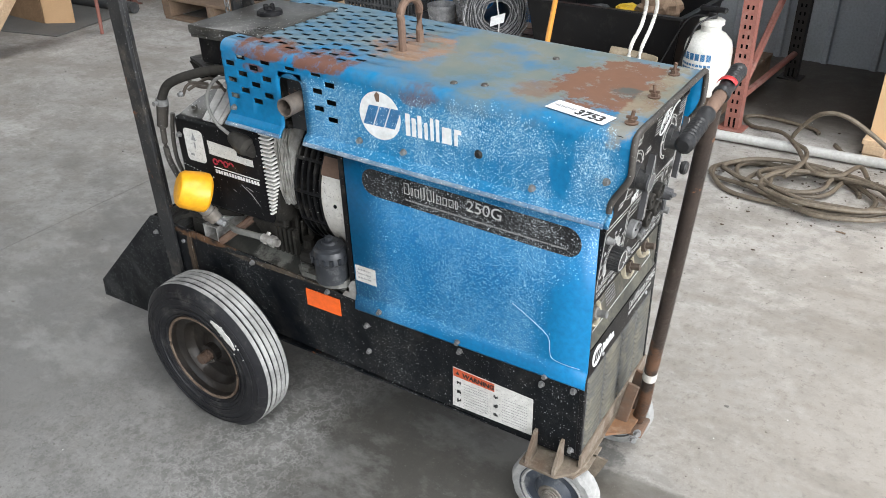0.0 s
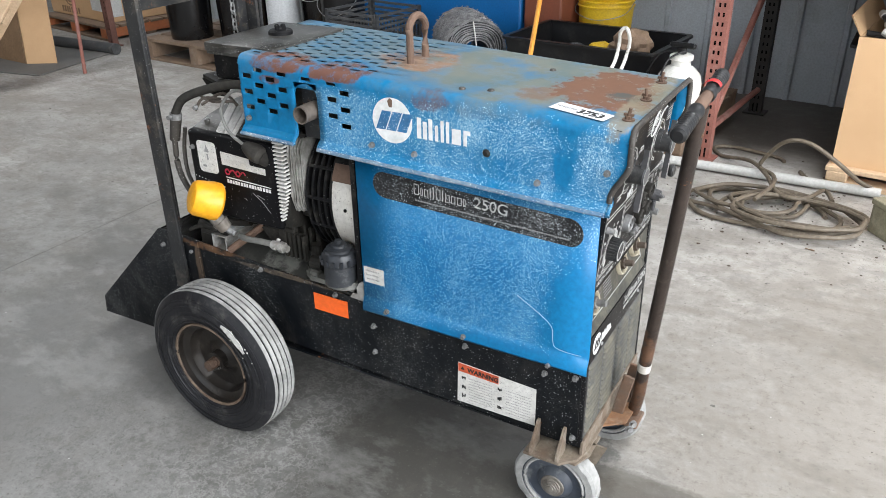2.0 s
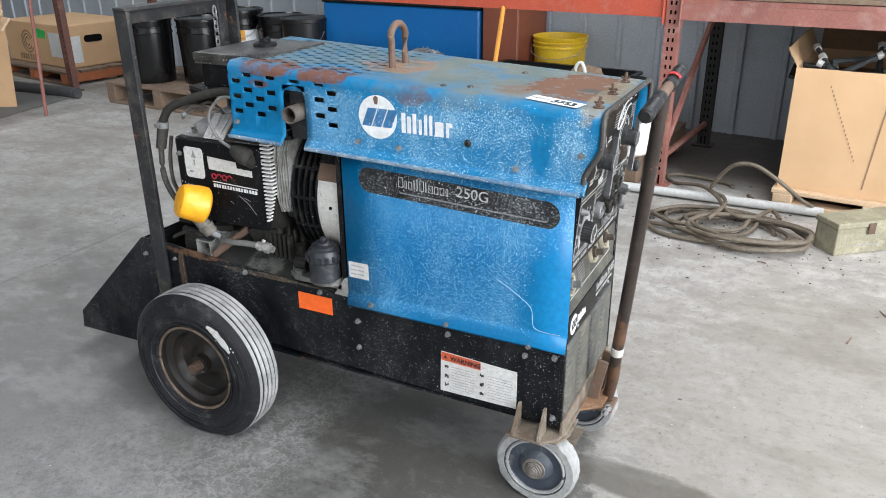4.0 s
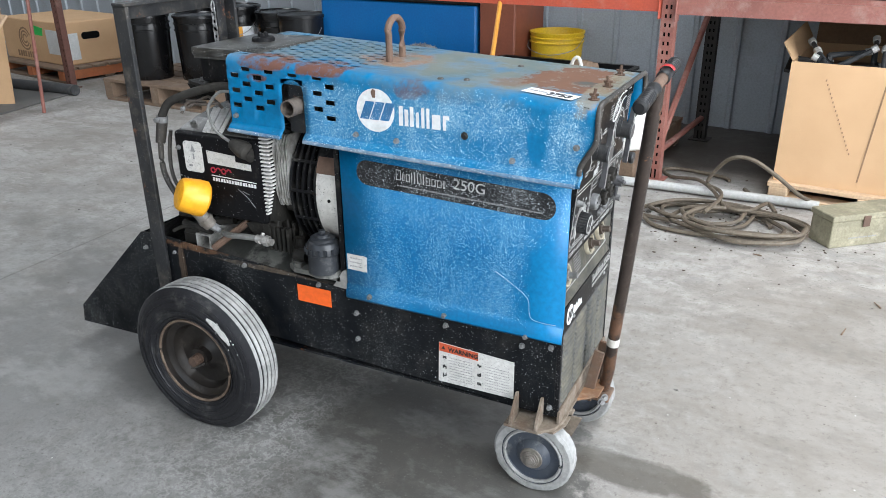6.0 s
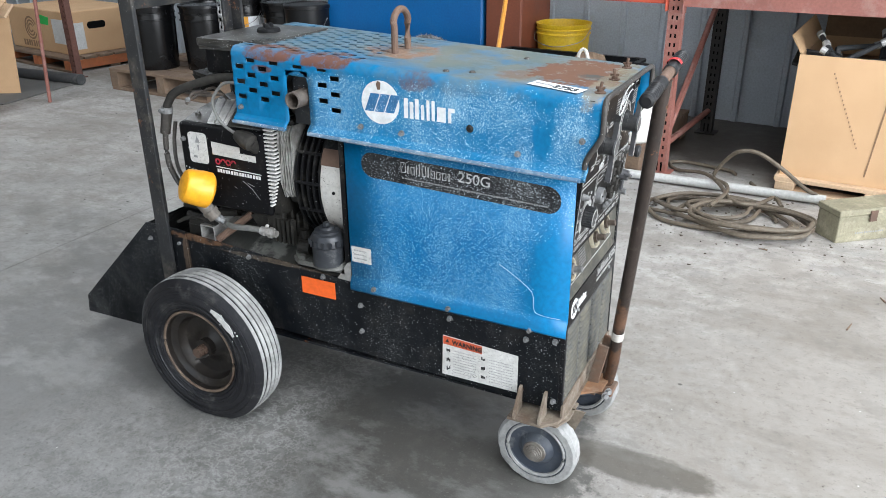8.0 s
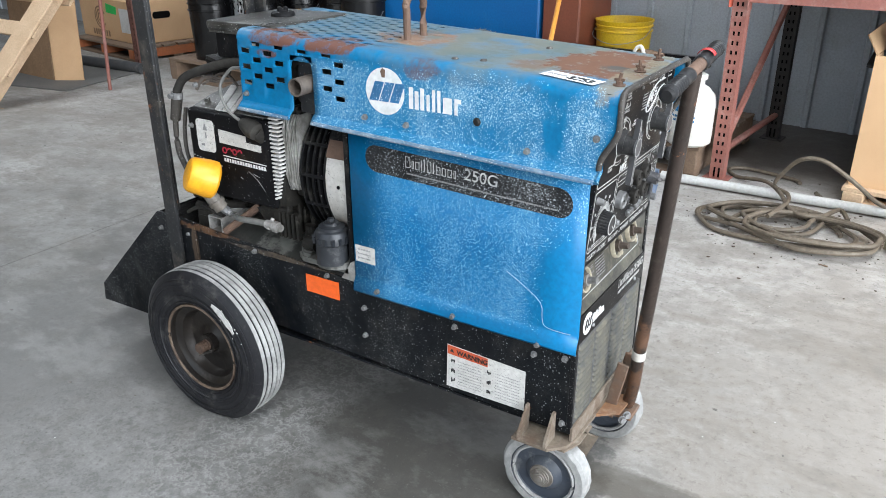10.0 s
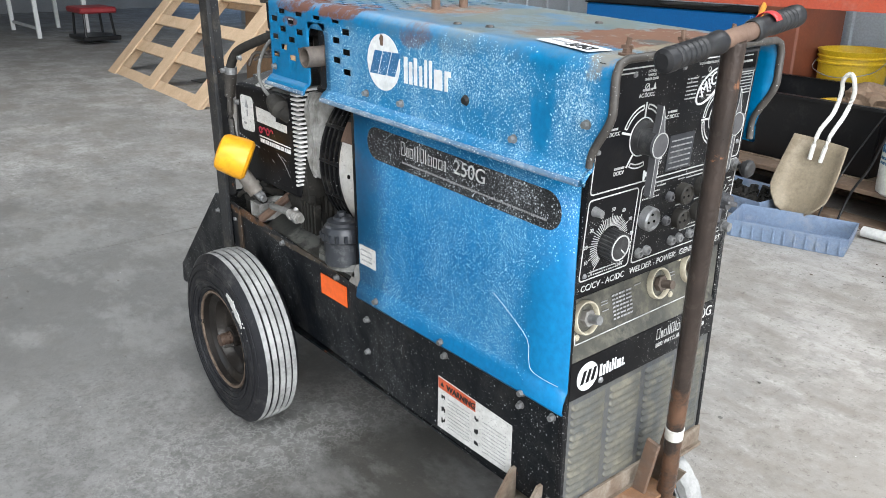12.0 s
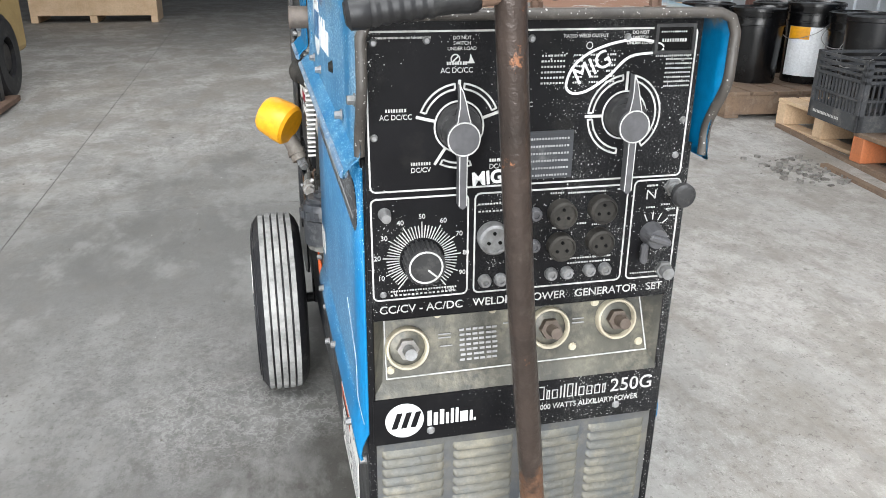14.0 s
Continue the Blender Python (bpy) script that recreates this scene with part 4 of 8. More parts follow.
# small white label, scratch
bm = bmesh.new()
prism(bm, rect(-0.629, 0.579, -0.566, 0.626), "S", 0.0022, 0.003)
lab = part("label_plate", bm, M_label, near, "small white printed label")
bm = bmesh.new()
for k, n in enumerate((2, 4, 3)):
    bars(bm, "S", -0.622, -0.58, 0.613 - 0.012 * k, 0.003, 0.006, n + 2, random.Random(k))
part("small_print", bm, M_greyink, lab)
bm = bmesh.new()
sc = smooth_path([(-0.184, -0.0024, 0.659), (-0.141, -0.0024, 0.634), (-0.094, -0.0024, 0.6), (-0.088, -0.0024, 0.562), (-0.08, -0.0026, 0.543), (-0.049, -0.0026, 0.538), (-0.015, -0.0026, 0.539)], 3)
part("scratch", tube(bm, sc, 0.0007, 5), M_scratch, near)

# cart frame: long side rails, cross members, deck, tail box
RAIL = [(-1.37, 0.56), (-1.37, 0.3), (-0.02, 0.268), (0.0, 0.268), (0.0, 0.503), (-0.66, 0.512), (-1.2, 0.548)]
for y0 in (0.0, W):
    bm = bmesh.new()
    prism(bm, RAIL, "Y", y0 + (0.001 if y0 == 0 else -0.005), y0 + (0.005 if y0 == 0 else -0.001))
    box(bm, -1.3, -0.01, y0 + (0.004 if y0 == 0 else -0.03), y0 + (0.03 if y0 == 0 else -0.004), 0.262, 0.268)
    rail = part("side_rail", bm, M_frame, welder, "black steel side rail, dusty and chipped")
    if y0 == 0:
        near_rail = rail
bm = bmesh.new()
box(bm, -1.36, -0.012, 0.008, W - 0.008, 0.30, 0.308)
box(bm, -0.66, -0.645, 0.008, W - 0.008, 0.5, 0.94)
part("deck", bm, M_black, welder)
bm = bmesh.new()
box(bm, -1.2, -0.66, 0.012, W - 0.012, 0.495, 0.515, 0.004)
part("engine_plate", bm, M_olive, welder, "oil-stained grey engine plate")
# tail box: sloping rear end
TAIL = [(-1.37, 0.558), (-1.43, 0.556), (-1.79, 0.212), (-1.8, 0.145), (-1.5, 0.152), (-1.37, 0.2)]
part("tail_plate", one(prism, TAIL, "Y", W - 0.008, W - 0.002), M_frame, welder)
bm = one(prism, TAIL, "Y", 0.002, 0.008)
tail = part("tail_box", bm, M_frame, welder, "black sloping tail box at the engine end")
bm = bmesh.new()
prism(bm, [(-1.43, 0.554), (-1.79, 0.21), (-1.79, 0.204), (-1.43, 0.548)], "Y", 0.008, W - 0.008)
prism(bm, [(-1.79, 0.21), (-1.8, 0.147), (-1.796, 0.147), (-1.785, 0.207)], "Y", 0.008, W - 0.008)
part("tail_cover", bm, M_frame, tail)
bolt_head((-1.415, 0.001, 0.505), (0, -1, 0), 0.006, tail)
bm = bmesh.new()
prism(bm, [(-1.302, 0.3), (-1.256, 0.3), (-1.256, 0.556), (-1.302, 0.561)], "S", 0.0, 0.004)
part("end_plate", bm, M_frame, near_rail)
for x, z in ((-0.556, 0.51), (-0.61, 0.442), (-0.61, 0.358), (-0.324, 0.503), (-0.325, 0.468), (-0.092, 0.495), (-0.104, 0.459), (-0.025, 0.472), (-0.735, 0.507), (-1.006, 0.517), (-1.285, 0.512), (-0.022, 0.292)):
    bolt_head((x, -0.011 if z > 0.485 and x > -0.6 else 0.0, z), (0, -1, 0), 0.0062, near_rail)
bm = bmesh.new()
prism(bm, rect(-0.813, 0.441, -0.696, 0.494), "S", 0.0003, 0.0025)
part("reflector", bm, M_orange, near_rail, "bright orange rectangular marker")
bm = bmesh.new()
prism(bm, [(-0.349, 0.287), (-0.124, 0.289), (-0.124, 0.402), (-0.346, 0.412)], "S", 0.0003, 0.0015)
warn = part("warning_label", bm, M_label, near_rail, "scuffed white and orange warning label")
bm = bmesh.new()
prism(bm, [(-0.345, 0.385), (-0.228, 0.381), (-0.228, 0.405), (-0.345, 0.4105)], "S", 0.0016, 0.0022)
part("warning_band", bm, M_redink, warn)
lettering("WARNING", 0.0185, "S", -0.318, 0.3895, 0.0026, warn, M_ink, spin=-2, bold=0.0006)
bm = bmesh.new()
rng = random.Random(11)
prism(bm, [(-0.338, 0.393), (-0.326, 0.3925), (-0.332, 0.403)], "S", 0.0022, 0.0028)
for a in (-0.335, -0.23):
    for k in range(3):
        b = 0.367 - 0.029 * k
        for q in range(3):
            prism(bm, rect(a + 0.004 * q, b - 0.004 + rng.uniform(-0.003, 0.003), a + 0.004 * q + 0.0035, b + 0.004 + rng.uniform(-0.003, 0.003)), "S", 0.0016, 0.0022)
part("pictogram", bm, M_ink, warn)
bm = bmesh.new()
for a in (-0.315, -0.207):
    for k in range(9):
        bars(bm, "S", a, a + 0.07, 0.368 - 0.0085 * k, 0.0015, 0.0025, 7, rng)
part("small_print", bm, M_greyink, warn)

# post-and-bar guard at the engine end
bm = bmesh.new()
box(bm, -1.372, -1.32, -0.012, 0.0, 0.37, 1.262, 0.002)
box(bm, -1.372, -1.36, 0.0, 0.04, 0.56, 1.262, 0.002)
part("guard_post", bm, M_post, welder, "tall black angle-iron post, scratched")
bm = bmesh.new()
box(bm, -1.372, -1.32, W, W + 0.012, 0.37, 1.262, 0.002)
box(bm, -1.372, -1.36, W - 0.04, W, 0.56, 1.262, 0.002)
part("guard_post", bm, M_post, welder, "tall black angle-iron post, scratched")
bm = bmesh.new()
box(bm, -1.372, -1.32, -0.014, W + 0.014, 1.262, 1.272, 0.002)
box(bm, -1.372, -1.362, -0.01, W + 0.01, 1.222, 1.262, 0.002)
part("guard_bar", bm, M_post, welder, "black angle-iron cross bar")
bm = bmesh.new()
for k in range(9):
    z = 1.245 - 0.024 * k
    ring = []
    for a in range(0, 360, 30):
        u, v = 0.0075 * math.cos(radians(a)), 0.017 * math.sin(radians(a))
        ring.append(Vector((-1.335 + (u if k % 2 else 0), 0.36 + (0 if k % 2 else u), z - 0.016 + v)))
    tube(bm, ring, 0.0025, 6, closed=True)
part("chain", bm, M_bolt, welder, "short hanging steel chain")

# ---- engine ----
engine = part("engine_shroud", one(box, -1.225, -0.9, 0.0, 0.4, 0.662, 0.915, 0.014, seg=3), M_shroud, welder, "black engine shroud with white stickers", smooth=True)
bm = bmesh.new()
prism(bm, [(0.01, 0.905), (0.02, 0.917), (0.09, 0.937), (0.2, 0.955), (0.4, 0.96), (0.4, 0.9)], "F", -1.212, -0.925)
for x in (-1.205, -0.96):
    cyl(bm, (x + 0.02, 0.05, 0.925), (x + 0.02, 0.048, 0.936), 0.008, seg=8)
part("shroud_top", bm, M_tank, engine, "dust-covered shroud top")
bm = bmesh.new()
for k in range(5):
    u0, u1 = k / 5, (k + 0.86) / 5
    near0, near1 = Vector((-1.115, 0.012, 0.917)).lerp(Vector((-1.042, 0.012, 0.917)), u0), Vector((-1.115, 0.012, 0.917)).lerp(Vector((-1.042, 0.012, 0.917)), u1)
    far0, far1 = Vector((-1.19, 0.15, 0.951)).lerp(Vector((-1.105, 0.15, 0.951)), u0), Vector((-1.19, 0.15, 0.951)).lerp(Vector((-1.105, 0.15, 0.951)), u1)
    up = Vector((0, -0.001, 0.006 if k % 2 else 0.004))
    lo, hi = [bm.verts.new(p) for p in (near0, near1, far1, far0)], [bm.verts.new(p + up) for p in (near0, near1, far1, far0)]
    bm.faces.new(lo[::-1]), bm.faces.new(hi)
    for i in range(4):
        bm.faces.new((lo[i], lo[(i + 1) % 4], hi[(i + 1) % 4], hi[i]))
part("shroud_clip", bm, M_alu, engine, "pale bare-metal cover strip")
bm = bmesh.new()
prism(bm, round_rect(-1.187, 0.796, -1.116, 0.889, 0.012), "S", 0.0005, 0.0018)
st = part("label_plate", bm, M_label, engine, "white instruction sticker")
bm = bmesh.new()
prism(bm, [(-1.16, 0.858), (-1.142, 0.858), (-1.151, 0.88)], "S", 0.0019, 0.0026)
prism(bm, rect(-1.153, 0.835, -1.147, 0.852), "S", 0.0019, 0.0026)
prism(bm, rect(-1.172, 0.812, -1.158, 0.818), "S", 0.0019, 0.0026)
part("pictogram", bm, M_greyink, st)
bm = bmesh.new()
prism(bm, [(-1.099, 0.848), (-0.994, 0.845), (-0.994, 0.862), (-1.099, 0.868)], "S", 0.0005, 0.0016)
prism(bm, [(-1.098, 0.83), (-0.939, 0.824), (-0.939, 0.843), (-1.098, 0.8475)], "S", 0.0005, 0.0016)
part("label_strip", bm, M_label, engine, "white serial label strips")
bm = bmesh.new()
for k in range(4):
    prism(bm, arc_band(-1.082 + 0.0195 * k, 0.81, 0.0055, 0.0098, 0, 350 if k % 2 == 0 else 180, 14), "S", 0.0005, 0.0016)
part("maker_mark", bm, M_redtext, engine, "crimson rings in place of the maker's name")
bm = bmesh.new()
bars(bm, "S", -1.088, -0.927, 0.777, 0.0005, 0.0165, 8, random.Random(3), slope=-0.02, gap=0.18)
prism(bm, [(-1.09, 0.7925), (-0.925, 0.788), (-0.925, 0.7905), (-1.09, 0.795)], "S", 0.0005, 0.0014)
part("maker_print", bm, M_white, engine, "white bars in place of lettering")
bm = bmesh.new()
for k in range(10):
    cyl(bm, (-1.21 + 0.012 * k, -0.0005, 0.778 - 0.002 * k), (-1.21 + 0.012 * k, 0.001, 0.778 - 0.002 * k), 0.002, seg=6)
part("dots", bm, M_white, engine)
bm = bmesh.new()
for (a, b), (c, d) in (((-0.996, 0.762), (-0.965, 0.742)), ((-0.965, 0.742), (-0.938, 0.712)), ((-0.98, 0.758), (-0.955, 0.75)), ((-1.03, 0.74), (-1.02, 0.735))):
    prism(bm, stroke((a, b), (c, d), 0.0016), "S", 0.0004, 0.0009)
part("paint_scratch", bm, M_greyink, engine, "grey scratches in the black paint")
# cooling fins of the cylinder
bm = bmesh.new()
box(bm, -0.898, -0.872, 0.01, 0.38, 0.67, 0.94)
fins_body = part("cylinder_block", bm, M_grime, welder, "dirty cast-aluminium cylinder with cooling fins")
for k in range(22):
    z = 0.7 + 0.0112 * k
    part("cooling_fin", one(box, -0.898, -0.866 - 0.003 * max(0, 8 - k), -0.008, 0.36, z, z + 0.005, 0.001), M_alu, fins_body)
bm = bmesh.new()
box(bm, -0.868, -0.834, 0.045, 0.36, 0.7, 0.95, 0.008)
head = part("cylinder_head", bm, M_grime, welder, "bare-aluminium cylinder head with dented upright fins")
rng = random.Random(14)
for k in range(6):
    x = -0.866 + 0.0066 * k
    bm = bmesh.new()
    rows = []
    for q in range(9):
        z = 0.725 + 0.026 * q
        d = rng.uniform(-0.0016, 0.0016)
        y0 = 0.012 + 0.006 * k * 0.5 + rng.uniform(-0.004, 0.004) + (0.012 if q in (0, 8) else 0.0)
        rows.append([bm.verts.new(p) for p in ((x + d, y0, z), (x + d + 0.0026, y0, z), (x + 0.0026, 0.2, z), (x, 0.2, z))])
    for a, b in zip(rows, rows[1:]):
        for i in range(4):
            bm.faces.new((a[i], a[(i + 1) % 4], b[(i + 1) % 4], b[i]))
    bm.faces.new(rows[0]), bm.faces.new(rows[-1][::-1])
    part("head_fin", bm, M_head, head)
bm = bmesh.new()
prism(bm, [(-1.0, 0.648), (-0.9, 0.69), (-0.9, 0.62), (-0.96, 0.6)], "Y", 0.02, 0.3)
box(bm, -0.93, -0.87, 0.01, 0.03, 0.6, 0.68, 0.004)
part("crankcase", bm, M_grime, welder)
bm = bmesh.new()
for k in range(5):
    box(bm, -0.905 + 0.016 * k, -0.897 + 0.016 * k, 0.004, 0.02, 0.585, 0.66)
part("lower_louvre", bm, M_grime, welder)
# fan guard: dark drum with ribs, then the pale generator band
AX = (0.225, 0.765)
bm = bmesh.new()
cyl(bm, (-0.825, *AX), (-0.735, *AX), 0.188, seg=48)
fan = part("fan_housing", bm, M_dark, welder, smooth=True)
for k in range(5):
    x = -0.824 + 0.02 * k
    bm = bmesh.new()
    lathe(bm, [(0.19, 0.0), (0.206, 0.0), (0.206, 0.007), (0.19, 0.007)], (x, *AX), (1, *AX), 56, closed=True)
    part("guard_ring", bm, M_black, fan, smooth=True)
bm = bmesh.new()
for a in range(0, 360, 24):
    u, v = math.cos(radians(a + 8)), math.sin(radians(a + 8))
    cyl(bm, (-0.824, AX[0] + 0.203 * u, AX[1] + 0.203 * v), (-0.736, AX[0] + 0.203 * u, AX[1] + 0.203 * v), 0.005, seg=6)
part("guard_rib", bm, M_black, fan)
bm = bmesh.new()
lathe(bm, [(0.19, 0.0), (0.207, 0.0), (0.209, 0.004), (0.209, 0.088), (0.2, 0.09)], (-0.735, *AX), (1, *AX), 56)
stator = part("generator_band", bm, M_cream, welder, "worn cream-white generator band", smooth=True)
bm = bmesh.new()
prism(bm, arc_band(AX[0], AX[1], 0.2095, 0.212, 147, 160, 8), "F", -0.735, -0.65)
part("band_sticker", bm, M_rust, stator, "rust-brown sticker remnant")
part("band_cover", one(prism, arc_band(AX[0], AX[1], 0.2095, 0.2125, 60, 147, 18), "F", -0.735, -0.65), M_black, stator, "black strip over the band")
# black disc drawn for the dark inside of the hole
part("band_hole", one(cyl, (-0.69, AX[0] - 0.211, AX[1]), (-0.69, AX[0] - 0.205, AX[1]), 0.005, seg=10), M_dark, stator)
# exhaust
bm = bmesh.new()
lathe(bm, [(0.0225, -0.04), (0.0225, 0.08), (0.0195, 0.08), (0.0195, -0.04)][::-1], (-0.762, 0.0, 1.028), (-0.757, 1, 1.033), 24, closed=True)
part("exhaust_stub", bm, M_pipe, welder, "sooty bare steel exhaust stub", smooth=True)
bm = bmesh.new()
prism(bm, [(-0.803, 0.95), (-0.737, 0.95)] + [(-0.77 + 0.033 * math.cos(radians(a)), 1.066 + 0.03 * math.sin(radians(a))) for a in range(0, 181, 20)], "S", -0.03, -0.022)
part("exhaust_plate", bm, M_post, welder, "dirty grey plate round the exhaust")
bm = bmesh.new()
cyl(bm, (-0.775, 0.03, 1.02), (-0.775, 0.4, 1.02), 0.06, seg=28)
box(bm, -0.97, -0.64, 0.09, 0.42, 0.97, 1.075, 0.03, seg=2)
part("muffler", bm, M_grime, welder, "dark sooty muffler under the hood")
# added body core behind panels, no real part, keeps daylight out
bm = bmesh.new()
box(bm, -0.64, -0.03, 0.006, W - 0.006, 0.31, 0.93)
box(bm, -0.6, -0.025, 0.012, W - 0.012, 0.93, 1.06)
part("inner_case", bm, M_dark, welder)
# yellow oil cap on an angled filler neck
bm = bmesh.new()
lathe(bm, [(0.0, 0.048), (0.034, 0.048), (0.044, 0.044), (0.05, 0.034), (0.0545, -0.012), (0.0535, -0.03), (0.046, -0.037), (0.0, -0.037)], (-1.112, -0.062, 0.742), (-1.132, -0.092, 0.757), 16)
cap = part("oil_cap", bm, M_yellow, welder, "bright yellow plastic oil cap", smooth=True)
bm = bmesh.new()
cyl(bm, (-1.14, -0.045, 0.702), (-1.106, -0.016, 0.636), 0.0195, 0.0205, seg=16)
cyl(bm, (-1.118, -0.026, 0.66), (-1.113, -0.022, 0.65), 0.0235, seg=16)
part("filler_neck", bm, M_axle, welder, "dull brown filler neck", smooth=True)
bm = bmesh.new()
cyl(bm, (-1.108, -0.014, 0.638), (-1.086, -0.01, 0.626), 0.0125, seg=6)
cyl(bm, (-1.09, -0.01, 0.628), (-1.078, -0.008, 0.622), 0.009, seg=10)
cyl(bm, (-1.1, -0.02, 0.634), (-1.1, -0.02, 0.65), 0.005, seg=6)
part("neck_fitting", bm, M_bolt, welder, "grey metal pipe fitting")
# oil drain hose with end fitting
bm = bmesh.new()
tube(bm, smooth_path([(-1.09, 0.02, 0.6), (-1.05, 0.0, 0.608), (-0.99, -0.006, 0.616), (-0.925, -0.008, 0.62)], 5), 0.009, 10)
part("drain_hose", bm, M_cable, welder, smooth=True)
bm = bmesh.new()
cyl(bm, (-0.94, -0.008, 0.619), (-0.912, -0.008, 0.618), 0.0125, seg=12)
cyl(bm, (-0.912, -0.008, 0.618), (-0.896, -0.008, 0.617), 0.016, seg=6)
cyl(bm, (-0.896, -0.008, 0.617), (-0.884, -0.008, 0.616), 0.0105, seg=8)
cyl(bm, (-0.925, -0.02, 0.61), (-0.925, 0.004, 0.634), 0.006, seg=8)
part("drain_fitting", bm, M_head, welder, "pale metal drain fitting")
bm = bmesh.new()
tube(bm, [Vector(p) for p in ((-1.118, -0.002, 0.556), (-1.06, 0.016, 0.602), (-1.0, 0.034, 0.65))], 0.0115, 8)
part("linkage", bm, M_rust, welder, "rust-brown slanting link bar")
bm = bmesh.new()
box(bm, -1.26, -1.2, 0.02, 0.2, 0.53, 0.58, 0.003)
box(bm, -1.245, -1.19, 0.01, 0.1, 0.58, 0.6, 0.003)
cyl(bm, (-1.25, 0.02, 0.61), (-1.14, 0.02, 0.6), 0.012, seg=10)
cyl(bm, (-1.28, 0.04, 0.63), (-1.15, 0.03, 0.645), 0.009, seg=10)
part("engine_mount", bm, M_grime, welder, "oily engine mount")
bm = bmesh.new()
frame_line(bm, rect(-1.194, 0.54, -1.138, 0.59), "S", -0.16, -0.004, 0.005)
part("square_tube", bm, M_head, welder, "open square steel tube end")
bm = bmesh.new()
tube(bm, smooth_path([(-1.3, 0.1, 0.6), (-1.24, 0.06, 0.64), (-1.16, 0.05, 0.62), (-1.08, 0.06, 0.63)], 5), 0.012, 8)
tube(bm, smooth_path([(-1.32, 0.2, 0.58), (-1.24, 0.15, 0.61), (-1.14, 0.12, 0.6), (-1.0, 0.13, 0.64)], 5), 0.014, 8)
tube(bm, smooth_path([(-1.3, 0.02, 0.575), (-1.25, 0.01, 0.6), (-1.2, 0.01, 0.61), (-1.14, 0.02, 0.59)], 5), 0.006, 8)
part("wiring", bm, M_hose, welder)
bm = bmesh.new()
prism(bm, [(0.014, 0.516), (0.02, 0.53), (0.12, 0.575), (0.3, 0.6), (0.3, 0.516)], "F", -1.135, -0.86)
for v in bm.verts:
    if v.co.x > -0.9 and v.co.z > 0.52:
        v.co.z -= 0.012
        v.co.x += 0.02
part("oil_pan", bm, M_pan, welder, "dark oil-wetted pan with its oil sheen painted as a pale patch")
bm = bmesh.new()
for x0, x1, z0, z1 in ((-0.9, -0.875, 0.575, 0.68), (-0.865, -0.855, 0.57, 0.66), (-0.84, -0.825, 0.56, 0.7)):
    box(bm, x0, x1, 0.06, 0.14, z0, z1, 0.004)
cyl(bm, (-0.83, 0.03, 0.575), (-0.79, 0.03, 0.575), 0.02, seg=12)
cyl(bm, (-0.83, 0.05, 0.62), (-0.83, 0.05, 0.55), 0.016, seg=12)
part("crankcase_rib", bm, M_grime, welder, "grimy casting behind the drain")
# oil filter canister
bm = bmesh.new()
lathe(bm, [(0.044, 0.0), (0.045, 0.035), (0.045, 0.056), (0.0485, 0.06), (0.0485, 0.08), (0.043, 0.092), (0.036, 0.096), (0.036, 0.103), (0.022, 0.106), (0.021, 0.113), (0.0, 0.114)], (-0.717, 0.008, 0.553), (-0.715, 0.015, 1), 26)
filt = part("oil_filter", bm, M_filter, welder, "grey oil filter canister", smooth=True)
bm = bmesh.new()
for a in range(0, 360, 24):
    u, v = math.cos(radians(a)), math.sin(radians(a))
    box(bm, -0.717 + 0.048 * u - 0.004, -0.717 + 0.048 * u + 0.004, 0.008 + 0.048 * v - 0.004, 0.008 + 0.048 * v + 0.004, 0.615, 0.632)
cyl(bm, (-0.717, 0.008, 0.666), (-0.717, 0.008, 0.677), 0.01, seg=6)
cyl(bm, (-0.7, 0.002, 0.664), (-0.7, 0.002, 0.67), 0.005, seg=6)
part("filter_rib", bm, M_filter, filt)
bm = bmesh.new()
prism(bm, [(-0.85, 0.02), (-0.82, -0.0), (-0.66, -0.0), (-0.645, 0.02), (-0.645, 0.2), (-0.83, 0.2)], "T", 0.53, 0.545)
prism(bm, [(-0.85, 0.03), (-0.82, 0.004), (-0.8, 0.004), (-0.8, 0.2), (-0.85, 0.2)], "T", 0.545, 0.556)
lathe(bm, [(0.0, 0.016), (0.052, 0.014), (0.06, 0.0)], (-0.717, 0.03, 0.543), (-0.717, 0.03, 1), 20)
part("filter_foot", bm, M_foot, welder, "grey dusty plate under the oil filter")
bm = bmesh.new()
prism(bm, [(-0.685, 0.513), (-0.637, 0.511), (-0.637, 0.572), (-0.65, 0.566)], "S", -0.03, 0.0)
part("corner_gusset", bm, M_head, welder, "pale scraped corner gusset")
# fuel hose looping at the engine end, spark-plug lead, flat bracket
bm = bmesh.new()
tube(bm, smooth_path([(-0.98, 0.06, 1.04), (-1.071, 0.06, 1.046), (-1.182, 0.05, 1.018), (-1.247, 0.03, 0.99), (-1.271, 0.02, 0.955), (-1.277, 0.02, 0.94)], 6), 0.0125, 12)
part("fuel_hose", bm, M_hose, welder, "dusty black fuel hose", smooth=True)
bm = bmesh.new()
cyl(bm, (-1.276, 0.02, 0.948), (-1.278, 0.02, 0.93), 0.017, seg=14)
cyl(bm, (-1.278, 0.002, 0.94), (-1.278, -0.008, 0.94), 0.007, seg=8)
part("hose_clamp", bm, M_bolt, welder, "bright hose clamp")
bm = bmesh.new()
cyl(bm, (-1.278, 0.02, 0.932), (-1.298, 0.02, 0.866), 0.0165, 0.015, seg=14)
tube(bm, smooth_path([(-1.298, 0.02, 0.87), (-1.305, 0.02, 0.8), (-1.295, 0.02, 0.747), (-1.26, 0.025, 0.69), (-1.2, 0.04, 0.65)], 5), 0.0085, 8)
